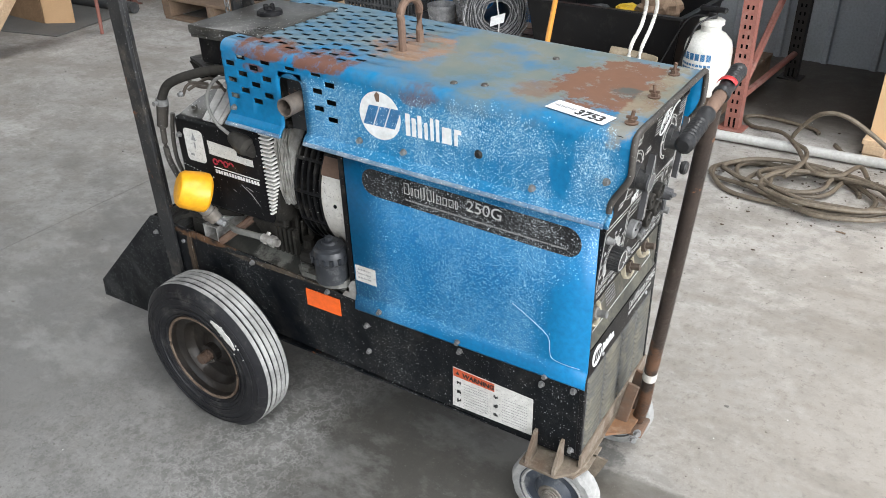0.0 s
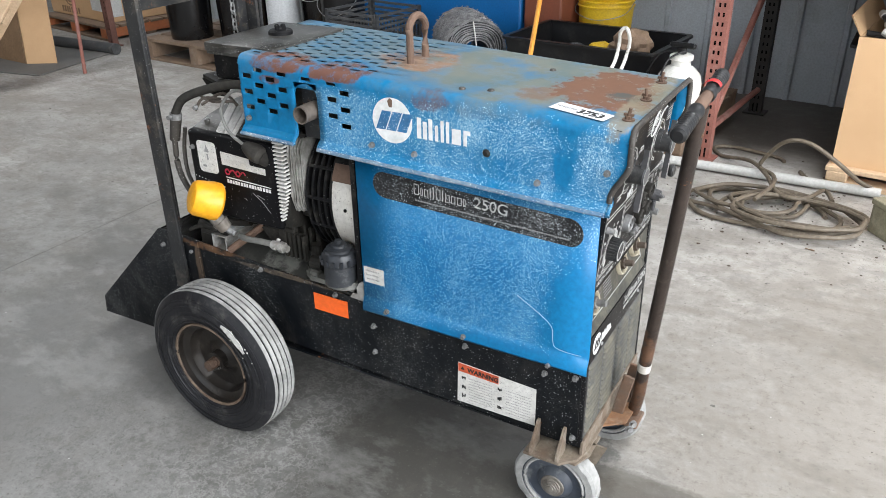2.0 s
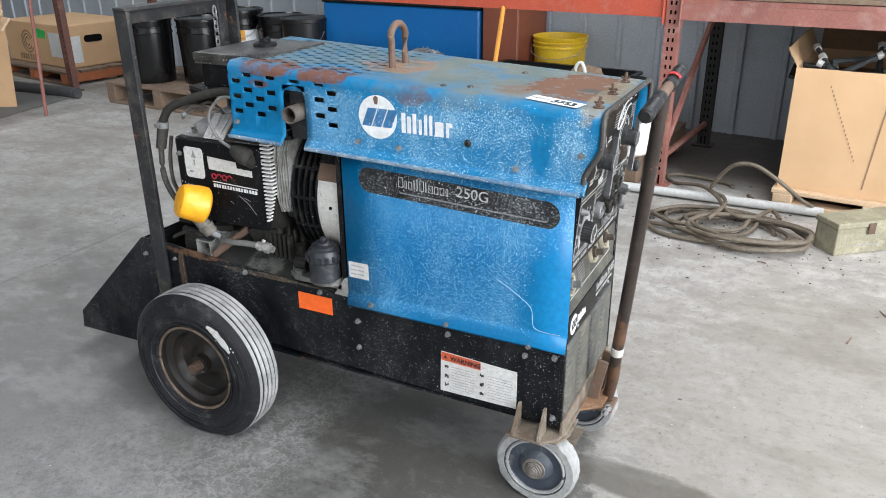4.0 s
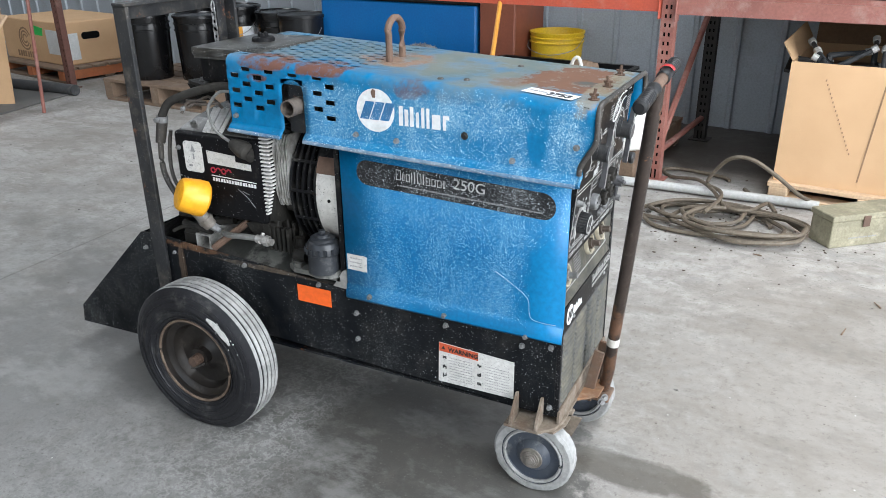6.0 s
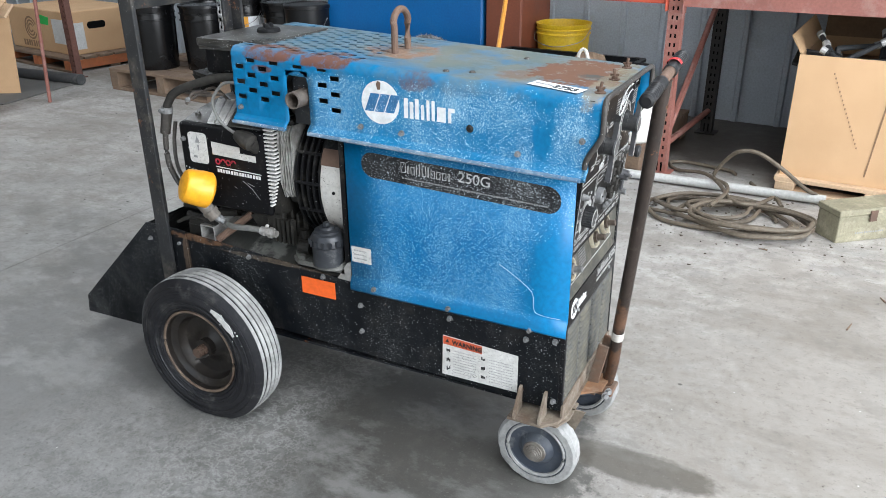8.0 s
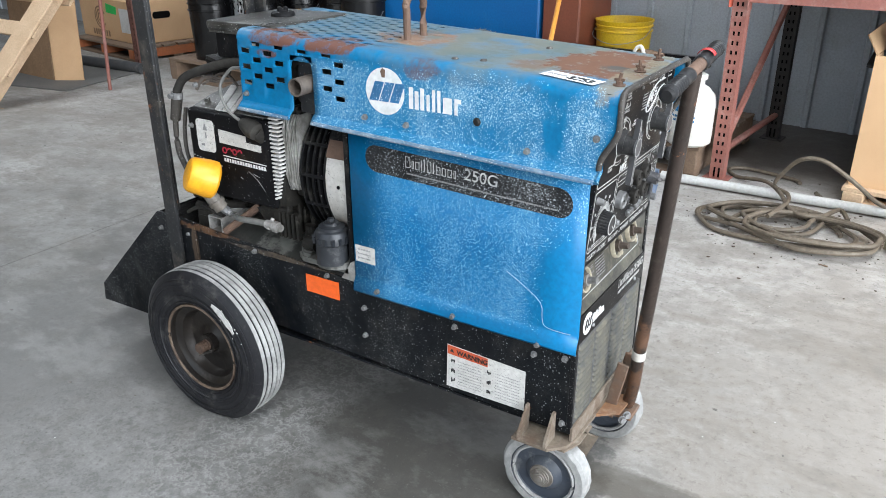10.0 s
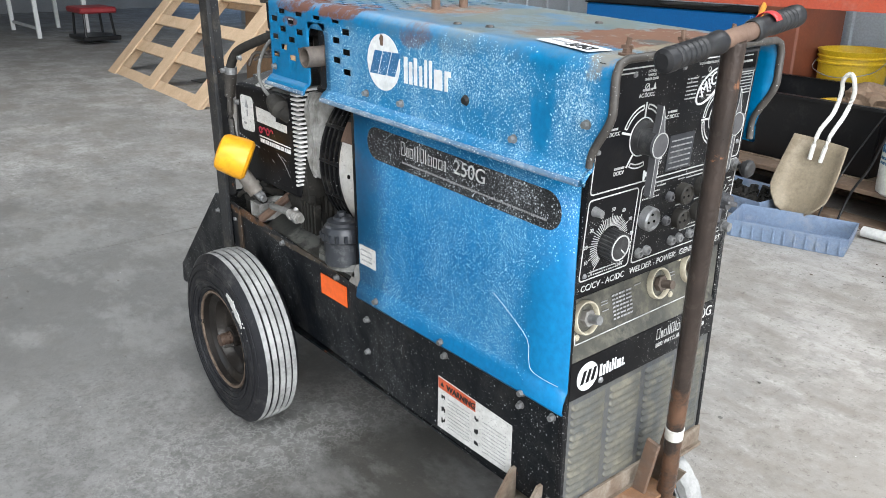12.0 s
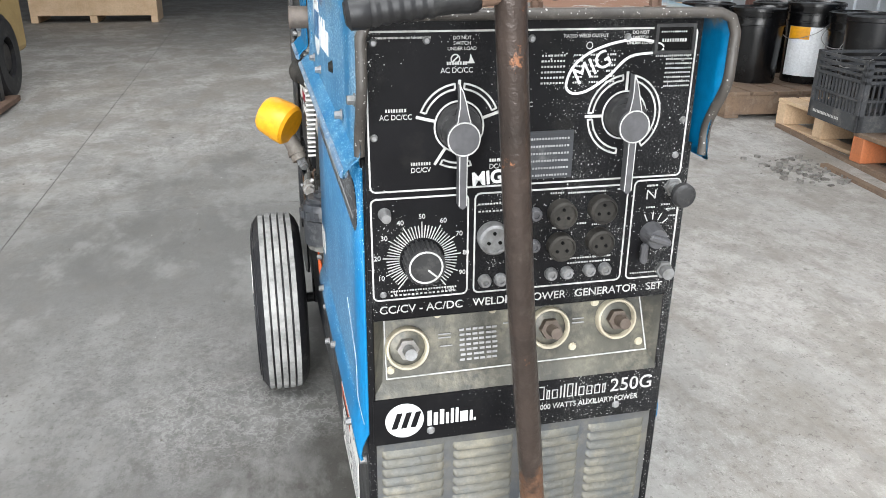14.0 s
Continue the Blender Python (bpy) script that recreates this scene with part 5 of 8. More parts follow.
tube(bm, smooth_path([(-1.27, 0.04, 0.9), (-1.283, 0.035, 0.83), (-1.278, 0.03, 0.76), (-1.25, 0.03, 0.7)], 5), 0.006, 8)
part("hose_coupling", bm, M_trim, welder, "grimy hose coupling", smooth=True)
bm = bmesh.new()
for pts in (((-1.24, 0.09, 0.985), (-1.17, 0.07, 0.982), (-1.1, 0.08, 0.99)), ((-1.21, 0.06, 0.97), (-1.16, 0.1, 1.0), (-1.11, 0.1, 0.97)), ((-1.225, 0.05, 0.955), (-1.2, 0.06, 0.99), (-1.16, 0.09, 0.985))):
    tube(bm, smooth_path([Vector(p) for p in pts], 4), 0.0045, 6)
part("throttle_rod", bm, M_pipe, welder, "thin brown throttle rods", smooth=True)
bm = bmesh.new()
tube(bm, smooth_path([(-1.0, 0.03, 1.04), (-1.054, 0.03, 1.034), (-1.09, 0.02, 0.99), (-1.068, 0.0, 0.955), (-1.035, -0.008, 0.925), (-0.985, -0.01, 0.902)], 7), 0.0045, 8)
part("spark_plug_lead", bm, M_cable, welder, "grey spark-plug lead", smooth=True)
bm = bmesh.new()
lathe(bm, [(0.0, 0.0), (0.013, 0.0), (0.018, 0.01), (0.023, 0.028), (0.026, 0.045), (0.024, 0.06), (0.014, 0.066), (0.0, 0.066)], (-0.992, -0.01, 0.904), (-0.932, -0.014, 0.884), 16)
cyl(bm, (-0.945, -0.012, 0.888), (-0.94, 0.012, 0.862), 0.022, 0.018, seg=14)
part("plug_boot", bm, M_hose, welder, "black rubber plug boot", smooth=True)
bm = bmesh.new()
prism(bm, [(-1.25, 0.12), (-1.14, 0.07), (-1.0, 0.05), (-1.0, 0.22), (-1.22, 0.24)], "T", 1.03, 1.04)
prism(bm, [(-1.25, 1.03), (-1.14, 1.03), (-1.16, 0.985), (-1.22, 0.985)], "Y", 0.115, 0.121)
part("air_cleaner_bracket", bm, M_grime, welder)
bm = bmesh.new()
box(bm, -1.15, -0.99, 0.16, 0.36, 0.96, 1.05, 0.02, seg=2)
part("air_cleaner", bm, M_black, welder, smooth=True)
for x, y in ((-1.2, 0.13), (-1.165, 0.11), (-1.12, 0.1)):
    bolt_head((x, y, 1.04), (0, 0, 1), 0.008, welder)
for x, z in ((-1.205, 0.865), (-1.165, 0.985)):
    bolt_head((x, 0.0, z), (0, -1, 0), 0.006, engine)

# ---- wheels ----
def settle(bm):
    """A soft tyre: what would be under the floor lies flat on it."""
    for v in bm.verts:
        v.co.z = max(v.co.z, 0.0008)


def big_wheel(y_out, s):
    """s: +1 when the outside faces -y."""
    cx, R, cz = -1.122, 0.247, 0.23
    out, inn = y_out, y_out + s * 0.125
    wheel = part("wheel", one(cyl, (cx, out + s * 0.03, cz), (cx, inn - s * 0.015, cz), 0.03, seg=16), M_rim, welder, "large pneumatic wheel with a rusty rim")
    bm = bmesh.new()
    w = 0.125
    prof = [(0.14, 0.014), (0.147, 0.005), (0.158, 0.001), (0.164, -0.001), (0.166, -0.004), (0.185, -0.004), (0.188, -0.0055), (0.191, -0.004), (0.212, -0.001), (0.216, -0.001), (0.231, 0.008), (0.2425, 0.017)]
    n = 5
    rib = (w - 0.034) / n
    for k in range(n):
        h = 0.017 + rib * k
        c = 1 - abs((k - 2) / 2.0) ** 2 * 0.012
        prof += [(R * c, h + 0.001), (R * c, h + rib - 0.0045)]
        if k < n - 1:
            prof += [(R * c - 0.007, h + rib - 0.0035), (R * c - 0.007, h + rib - 0.0005)]
    prof += [(0.23, w - 0.008), (0.21, w + 0.001), (0.18, w + 0.004), (0.15, w - 0.001), (0.14, w - 0.012)]
    lathe(bm, prof, (cx, out, cz), (cx, out + s, cz), 72, closed=True)
    settle(bm)
    part("tyre", bm, M_rubber, wheel, "ribbed black rubber tyre, dusty grey on the tread", smooth=True)
    for k in range(n):
        bm = bmesh.new()
        h = 0.017 + rib * k
        c = 1 - abs((k - 2) / 2.0) ** 2 * 0.012
        lathe(bm, [(R * c - 0.002, h + 0.0005), (R * c + 0.0008, h + 0.0012), (R * c + 0.0008, h + rib - 0.0047), (R * c - 0.002, h + rib - 0.004)], (cx, out, cz), (cx, out + s, cz), 72)
        settle(bm)
        part("tread_rib", bm, M_tread, wheel, smooth=True)
    for r, h in ((0.205, -0.003), (0.174, -0.0045), (0.222, 0.002), (0.152, 0.001)):
        bm = bmesh.new()
        tube(bm, [Vector((cx + r * math.cos(radians(a)), out + s * h, cz + r * math.sin(radians(a)))) for a in range(0, 360, 6)], 0.0018, 6, closed=True)
        part("sidewall_bead", bm, M_rubber, wheel)
    bm = bmesh.new()
    lathe(bm, [(0.142, 0.012), (0.138, 0.007), (0.133, 0.011), (0.132, 0.026), (0.123, 0.034), (0.112, 0.037), (0.107, 0.056), (0.1, 0.064), (0.07, 0.068), (0.05, 0.066), (0.036, 0.054), (0.022, 0.05), (0.0, 0.05)], (cx, out, cz), (cx, out + s, cz), 48)
    part("rim", bm, M_rim, wheel, "grimy dished steel rim", smooth=True)
    bm = bmesh.new()
    tube(bm, [Vector((cx + 0.138 * math.cos(radians(a)), out + s * 0.008, cz + 0.138 * math.sin(radians(a)))) for a in range(0, 360, 6)], 0.0045, 8, closed=True)
    part("rim_edge", bm, M_rimedge, wheel, "bare rusty rim edge", smooth=True)
    bm = bmesh.new()
    ysp = out + s * 0.046
    for k in range(6):
        cyl(bm, (cx, ysp - s * 0.008 * k, cz), (cx, ysp - s * (0.008 * k + 0.006), cz), 0.019 - 0.0005 * k, seg=18)
        cyl(bm, (cx, ysp - s * (0.008 * k + 0.006), cz), (cx, ysp - s * (0.008 * k + 0.008), cz), 0.0155, seg=18)
    part("axle_end", bm, M_axle_end, wheel, "rusty threaded axle end", smooth=True)
    part("cotter_pin", one(cyl, (cx + 0.02, ysp - s * 0.02, cz - 0.015), (cx - 0.035, ysp - s * 0.02, cz - 0.045), 0.004, seg=8), M_trim, wheel)
    return wheel


near_wheel = big_wheel(-0.156, 1)
bm = bmesh.new()
rng = random.Random(5)
edge = []
for s in (1, -1):
    for k in range(13):
        q = k if s > 0 else 12 - k
        a = radians(63 - 2.6 * q)
        r = 0.194 + s * (0.004 + 0.007 * math.sin(math.pi * q / 12)) + rng.uniform(-0.0025, 0.0025)
        edge.append((-1.122 + r * math.cos(a), 0.23 + r * math.sin(a)))
prism(bm, edge, "S", 0.1605, 0.1622)
for k in range(9):
    a, r = radians(rng.uniform(22, 66)), 0.194 + rng.uniform(-0.016, 0.016)
    prism(bm, disc(-1.122 + r * math.cos(a), 0.23 + r * math.sin(a), rng.uniform(0.0012, 0.003), 7), "S", 0.1605, 0.162)
part("paint_smear", bm, M_label, near_wheel, "smear of white paint on the sidewall")
big_wheel(W + 0.156, -1)
bm = bmesh.new()
cyl(bm, (-1.122, -0.09, 0.23), (-1.122, W + 0.09, 0.23), 0.014, seg=14)
box(bm, -1.16, -1.1, 0.0, W, 0.22, 0.3, 0.004)
part("axle", bm, M_black, welder)


def caster(x, y, name):
    """Grey caster wheel in a bracket, wheel facing the machine's side."""
    R, cz = 0.115, 0.115
    c = part("caster", one(cyl, (x, y - 0.03, cz), (x, y + 0.06, cz), 0.013, seg=14), M_rust, welder, name)
    bm = bmesh.new()
    lathe(bm, [(0.09, 0.0), (0.108, 0.001), (0.115, 0.008), (0.115, 0.042), (0.108, 0.049), (0.09, 0.05)], (x, y - 0.025, cz), (x, y + 1, cz), 64, closed=True)
    for v in bm.verts:
        v.co += Vector((1, 0.6, 1)) * 0.0022 * noise.noise(v.co * 60)
    part("caster_tread", bm, M_caster_tread, c, "dusty grey rubber tread", smooth=True)
    bm = bmesh.new()
    lathe(bm, [(0.0915, 0.004), (0.084, 0.004), (0.078, 0.012), (0.05, 0.012), (0.04, 0.0), (0.03, -0.006), (0.0, -0.006), (0.0, 0.05), (0.0915, 0.046)], (x, y - 0.025, cz), (x, y + 1, cz), 40)
    part("caster_hub", bm, M_caster_hub, c, "blue-grey hub", smooth=True)
    bm = bmesh.new()
    tube(bm, [Vector((x + 0.082 * math.cos(radians(a)), y - 0.021, cz + 0.082 * math.sin(radians(a)))) for a in range(0, 360, 8)], 0.005, 6, closed=True)
    part("caster_ring", bm, M_caster_tread, c, smooth=True)
    bm = bmesh.new()
    for k, r in enumerate((0.033, 0.024, 0.021, 0.014, 0.009)):
        cyl(bm, (x, y - 0.03 - 0.0034 * k, cz), (x, y - 0.033 - 0.0034 * k, cz), r, r * 0.95, seg=18 if k != 2 else 6)
    part("axle_nut", bm, M_axle, c, "rusty axle nut and washers", smooth=True)
    return c


caster(-0.066, 0.026, "grey caster wheel on a rusty axle")
caster(-0.055, 0.388, "grey caster wheel on a rusty axle")
# front caster mount: rusty plate and gusset bracket
bm = bmesh.new()
prism(bm, [(-0.13, -0.054), (-0.035, -0.054), (0.0, -0.018), (0.012, 0.03), (0.012, W), (-0.13, W)], "T", 0.236, 0.244)
box(bm, -0.002, 0.006, 0.0, W, 0.244, 0.284, 0.001)
base_plate = part("base_plate", bm, M_rustplate, welder, "rust-brown steel base plate")
part("handle_tongue", one(prism, [(0.0125, 0.14), (0.062, 0.18), (0.066, 0.28), (0.0125, 0.32)], "T", 0.2365, 0.2435), M_orange_rust, base_plate, "rust-orange plate under the handle")
for x in (-0.115, -0.045):
    bm = bmesh.new()
    prism(bm, [(0.001, 0.244), (0.058, 0.244), (0.054, 0.262), (0.012, 0.318), (0.001, 0.318)], "F", x, x + 0.007)
    for v in bm.verts:
        v.co.y = -v.co.y
    part("gusset", bm, M_rustplate, base_plate, "dusty steel gusset")
part("caster_plate", one(prism, [(-0.06, -0.03), (-0.055, 0.1), (0.02, 0.1), (0.02, 0.02), (0.0, -0.03)], "T", 0.231, 0.236), M_rustplate, base_plate)
for y0, a, b in ((0.062, 0.0, -0.1), (0.335, -0.014, -0.094)):
    part("caster_fork", one(prism, [(-0.1, 0.236), (0.05, 0.236), (a, 0.11), (b, 0.11)], "Y", y0, y0 + 0.006), M_rustplate, base_plate)

# ---- front panel, facing +x ----
front = part("front_panel", one(prism, rect(0.004, 0.285, W - 0.004, 1.085), "F", -0.05, -0.042), M_louver_back, welder, "front face with black control panel, weld studs and louvres")
for y0 in (0.0, W - 0.012):
    part("corner_strip", one(box, -0.012, 0.002, y0, y0 + 0.012, 0.265, 0.93, 0.002), M_panel, front)
ctrl = part("control_panel", one(prism, rect(0.005, 0.706, W - 0.005, 1.088), "F", -0.012, 0.0), M_panel, welder, "scratched black control panel with white printing")
LN = 0.0008

bm = bmesh.new()
for r in ((0.012, 0.886, 0.436, 1.077), (0.012, 0.736, 0.14, 0.879), (0.147, 0.736, 0.362, 0.879), (0.369, 0.736, 0.439, 0.883)):
    frame_line(bm, round_rect(*r, 0.008, 3), "F", 0.0002, LN, 0.0022)
part("panel_line", bm, M_line, ctrl)


def selector(y, z, r, arcs, ticks, name):
    bm = bmesh.new()
    for s, e in arcs:
        for rr in (r, r * 0.88):
            prism(bm, arc_band(y, z, rr - 0.0022, rr, s, e, 18), "F", 0.0002, LN)
        for q in (s, e):
            prism(bm, stroke((y + r * 0.87 * math.cos(radians(q)), z + r * 0.87 * math.sin(radians(q))), (y + r * math.cos(radians(q)), z + r * math.sin(radians(q))), 0.0022), "F", 0.0002, LN)
    prism(bm, arc_band(y, z, r * 0.57, r * 0.61, 0, 359.9, 36), "F", 0.0002, LN)
    for q in ticks:
        prism(bm, stroke((y + r * 0.6 * math.cos(radians(q)), z + r * 0.6 * math.sin(radians(q))), (y + r * 1.06 * math.cos(radians(q)), z + r * 1.06 * math.sin(radians(q))), 0.0035), "F", 0.0002, LN)
    part("panel_line", bm, M_line, ctrl)
    bm = bmesh.new()
    cyl(bm, (0.0, y, z), (0.012, y, z), r * 0.54, r * 0.5, seg=28)
    y, z = y - 0.004, z - 0.003
    k = part("selector_switch", bm, M_knob, ctrl, name, smooth=True)
    bm = bmesh.new()
    cyl(bm, (0.012, y, z), (0.035, y, z), 0.021, 0.0205, seg=24)
    part("knob_hub", bm, M_knob, k, smooth=True)
    bm = bmesh.new()
    tip = [(0.014, 0.008), (0.0085, 0.018), (0.0052, 0.03), (0.0025, 0.042), (-0.0015, 0.055), (-0.0055, 0.062), (-0.0048, 0.05), (-0.005, 0.036), (-0.0075, 0.02), (-0.014, 0.008)]
    bar_low = [(-0.007, -0.018), (-0.0052, -0.03), (-0.0052, -0.084), (0.0, -0.088), (0.0052, -0.084), (0.0052, -0.03), (0.007, -0.018)]
    prism(bm, [(y + a, z + b) for a, b in tip + bar_low], "F", 0.026, 0.038)
    part("knob_lever", bm, M_knobgrey, k, "worn dark lever knob")
    bm = bmesh.new()
    prism(bm, disc(y, z, 0.0205, 24), "F", 0.035, 0.0395)
    part("knob_face", bm, M_knobgrey, k)
    bm = bmesh.new()
    frame_line(bm, disc(y, z, 0.0205, 24), "F", 0.0395, 0.0399, 0.0016)
    for line in (tip[:6], tip[5:]):
        for p, q in zip(line, line[1:]):
            prism(bm, stroke((y + p[0], z + p[1]), (y + q[0], z + q[1]), 0.0012), "F", 0.038, 0.0384)
    for s in (-1, 1):
        prism(bm, stroke((y + s * 0.0046, z - 0.021), (y + s * 0.0046, z - 0.083), 0.0011), "F", 0.038, 0.0384)
    part("knob_line", bm, M_line, k)


selector(0.1255, 0.965, 0.0525, ((24, 83), (97, 158), (243, 288)), (166, 236, 90, 18), "black rotary range switch with a long lever")
selector(0.3445, 0.971, 0.051, ((-55, 83), (97, 175), (185, 262)), (90, 180), "black rotary selector with a long lever")
for s, y, z, sz in (("AC DC/CC", 0.122, 1.029, 0.0088), ("AC DC/CC", 0.047, 0.976, 0.0088), ("AC DC/CC", 0.2, 0.986, 0.0088), ("DC/CV", 0.077, 0.91, 0.0088), ("DC/CV", 0.178, 0.91, 0.0088)):
    lettering(s, sz, "F", y, z, 0.0006, ctrl, M_line, centre=True, stretch=0.95)
    bm = bmesh.new()
    bars(bm, "F", y - 0.013, y + 0.013, z + 0.009, 0.0003, 0.006, 4, random.Random(int(y * 1000)))
    part("small_print", bm, M_line, ctrl)
for s, y, z in (("RATED WELD OUTPUT", 0.285, 1.0665), ("DO NOT", 0.128, 1.0665), ("SWITCH", 0.128, 1.0605), ("UNDER LOAD", 0.128, 1.0545), ("DO NOT", 0.357, 1.0695), ("SWITCH", 0.357, 1.0635), ("UNDER LOAD", 0.357, 1.0575)):
    lettering(s, 0.0056, "F", y, z, 0.0006, ctrl, M_line, centre=True)
rng = random.Random(21)
bm = bmesh.new()
for a0, a1, b, n in ((0.025, 0.09, 1.068, 22), (0.38, 0.43, 1.042, 9)):
    bars(bm, "F", a0, a1, b, 0.0003, 0.0035, n, rng)
for k in range(6):
    bars(bm, "F", 0.228, 0.26, 1.045 - 0.0065 * k, 0.0003, 0.0035, 4, rng)
    for q in range(3):
        bars(bm, "F", 0.27 + 0.022 * q, 0.283 + 0.022 * q, 1.045 - 0.0065 * k, 0.0003, 0.0035, 2, rng)
for k in range(7):
    bars(bm, "F", 0.395, 0.432, 1.038 - 0.0055 * k, 0.0003, 0.003, 7, rng)
part("small_print", bm, M_line, ctrl)
bm = bmesh.new()
frame_line(bm, disc(0.12, 1.0445, 0.006, 14), "F", 0.0002, LN, 0.0014)
prism(bm, stroke((0.116, 1.041), (0.124, 1.048), 0.0014), "F", 0.0002, LN)
prism(bm, [(0.13, 1.0395), (0.144, 1.0395), (0.1385, 1.05), (0.137, 1.042)], "F", 0.0002, LN)
frame_line(bm, disc(0.29, 1.057, 0.0045, 12), "F", 0.0002, LN, 0.001)
part("pictogram", bm, M_line, ctrl)
# hand-written chalk loops and word
bm = bmesh.new()
loop = smooth_path([(0.001, 0.262, 1.012), (0.001, 0.272, 1.035), (0.001, 0.3, 1.053), (0.001, 0.345, 1.063), (0.001, 0.385, 1.058), (0.001, 0.384, 1.048), (0.001, 0.345, 1.043), (0.001, 0.318, 1.02), (0.001, 0.29, 1.003), (0.001, 0.27, 1.001)], 5, closed=True)
tube(bm, loop, 0.0017, 5, closed=True)
part("chalk_loop", bm, M_white, ctrl, "hand-drawn white paint-pen loop")
lettering("MIG", 0.03, "F", 0.277, 1.01, 0.001, ctrl, M_white, spin=30, name="handwriting")
lettering("MIG", 0.024, "F", 0.143, 0.889, 0.001, ctrl, M_white, spin=4, bold=0.0007, name="handwriting")
# dark rating plate
bm = bmesh.new()
prism(bm, rect(0.205, 0.893, 0.277, 0.955), "F", 0.0002, 0.0014)
plate = part("rating_plate", bm, M_filter, ctrl, "dull grey rating plate")
bm = bmesh.new()
for k in range(6):
    bars(bm, "F", 0.211, 0.272, 0.944 - 0.0095 * k, 0.0014, 0.004, 8, rng)
part("small_print", bm, M_greyink, plate)
# hour meter
bm = bmesh.new()
frame_line(bm, rect(0.375, 1.046, 0.43, 1.082), "F", 0.0, 0.006, 0.006)
meter = part("hour_meter", bm, M_knob, ctrl, "small black hour meter")
bm = bmesh.new()
prism(bm, rect(0.38, 1.05, 0.425, 1.078), "F", 0.0, 0.002)
part("meter_face", bm, M_dark, meter)
bm = bmesh.new()
bars(bm, "F", 0.386, 0.42, 1.06, 0.002, 0.006, 5, rng)
bars(bm, "F", 0.384, 0.42, 1.071, 0.002, 0.003, 6, rng)
part("small_print", bm, M_line, meter)
# screws on the panel
for y, z in ((0.085, 1.066), (0.215, 1.066), (0.34, 1.066), (0.022, 1.064), (0.43, 0.962), (0.425, 0.915), (0.026, 0.745), (0.02, 0.955)):
    part("screw", one(cyl, (0, y, z), (0.003, y, z), 0.0048, 0.003, seg=10), M_bolt, ctrl)
# heat dial with ring of scale marks
dy, dz = 0.078, 0.793
bm = bmesh.new()
for k in range(51):
    a = radians(-52 + 284 * k / 50)
    r1 = 0.052 if k % 5 == 0 else 0.047
    prism(bm, stroke((dy + 0.03 * math.cos(a), dz + 0.03 * math.sin(a)), (dy + r1 * math.cos(a), dz + r1 * math.sin(a)), 0.0013), "F", 0.0002, LN)
part("dial_scale", bm, M_line, ctrl, "white dial scale")
for k, s in enumerate(("0", "10", "20", "30", "40", "50", "60", "70", "80", "90", "100")):
    a = radians(232 - 284 * k / 10)
    lettering(s, 0.0092, "F", dy + 0.059 * math.cos(a), dz + 0.059 * math.sin(a) - 0.003, 0.0006, ctrl, M_line, centre=True)
bm = bmesh.new()
prism(bm, [(dy + (0.0268 if k % 4 < 2 else 0.0245) * math.cos(2 * math.pi * k / 96), dz + (0.0268 if k % 4 < 2 else 0.0245) * math.sin(2 * math.pi * k / 96)) for k in range(96)], "F", 0.0, 0.0248)
knob = part("heat_knob", bm, M_knob, ctrl, "black ribbed dial knob")
bm = bmesh.new()
frame_line(bm, disc(dy, dz, 0.0225, 28), "F", 0.0248, 0.0258, 0.0022)
prism(bm, stroke((dy + 0.003, dz - 0.004), (dy + 0.015, dz - 0.015), 0.0022), "F", 0.0248, 0.0258)
part("knob_line", bm, M_line, knob)
part("toggle_switch", one(cyl, (0, 0.03, 0.858), (0.016, 0.03, 0.858), 0.0085, 0.006, seg=12), M_bolt, ctrl)
bm = bmesh.new()
for k, n in ((0, 12), (1, 8)):
    bars(bm, "F", 0.035, 0.125, 0.748 - 0.006 * k, 0.0003, 0.0035, n, rng)
part("small_print", bm, M_line, ctrl)
lettering("CC/CV - AC/DC   WELDER - POWER   GENERATOR   SET", 0.0165, "F", 0.02, 0.7165, 0.0006, ctrl, M_line, stretch=0.985)
# remote socket, receptacles, breakers
def socket(y, z, r, mat, nm):
    bm = bmesh.new()
    lathe(bm, [(r, 0.0), (r, 0.014), (r * 0.86, 0.017), (r * 0.8, 0.012), (0.0, 0.012)], (0.0, y, z), (1, y, z), 24)
    o = part("socket", bm, mat, ctrl, nm, smooth=True)
    bm = bmesh.new()
    for a in (90, 210, 330):
        cyl(bm, (0.011, y + r * 0.42 * math.cos(radians(a)), z + r * 0.42 * math.sin(radians(a))), (0.0135, y + r * 0.42 * math.cos(radians(a)), z + r * 0.42 * math.sin(radians(a))), r * 0.12, seg=8)
    part("socket_pins", bm, M_dark, o)


socket(0.172, 0.818, 0.021, M_bolt, "round metal remote socket")
for y, z in ((0.266, 0.845), (0.323, 0.848), (0.267, 0.798), (0.323, 0.801)):
    socket(y, z, 0.019, M_hose, "black power receptacle")
for y, z in ((0.163, 0.754), (0.185, 0.754), (0.257, 0.756), (0.28, 0.756), (0.313, 0.757), (0.336, 0.757), (0.23, 0.845), (0.23, 0.8)):
    bm = bmesh.new()
    lathe(bm, [(0.0092, 0.0), (0.0092, 0.005), (0.007, 0.009), (0.004, 0.009), (0.004, 0.006), (0.0, 0.006)], (0.0, y, z), (1, y, z), 14)
    part("breaker_button", bm, M_knobgrey if z > 0.79 else M_bolt, ctrl, "dull breaker button", smooth=True)
bm = bmesh.new()
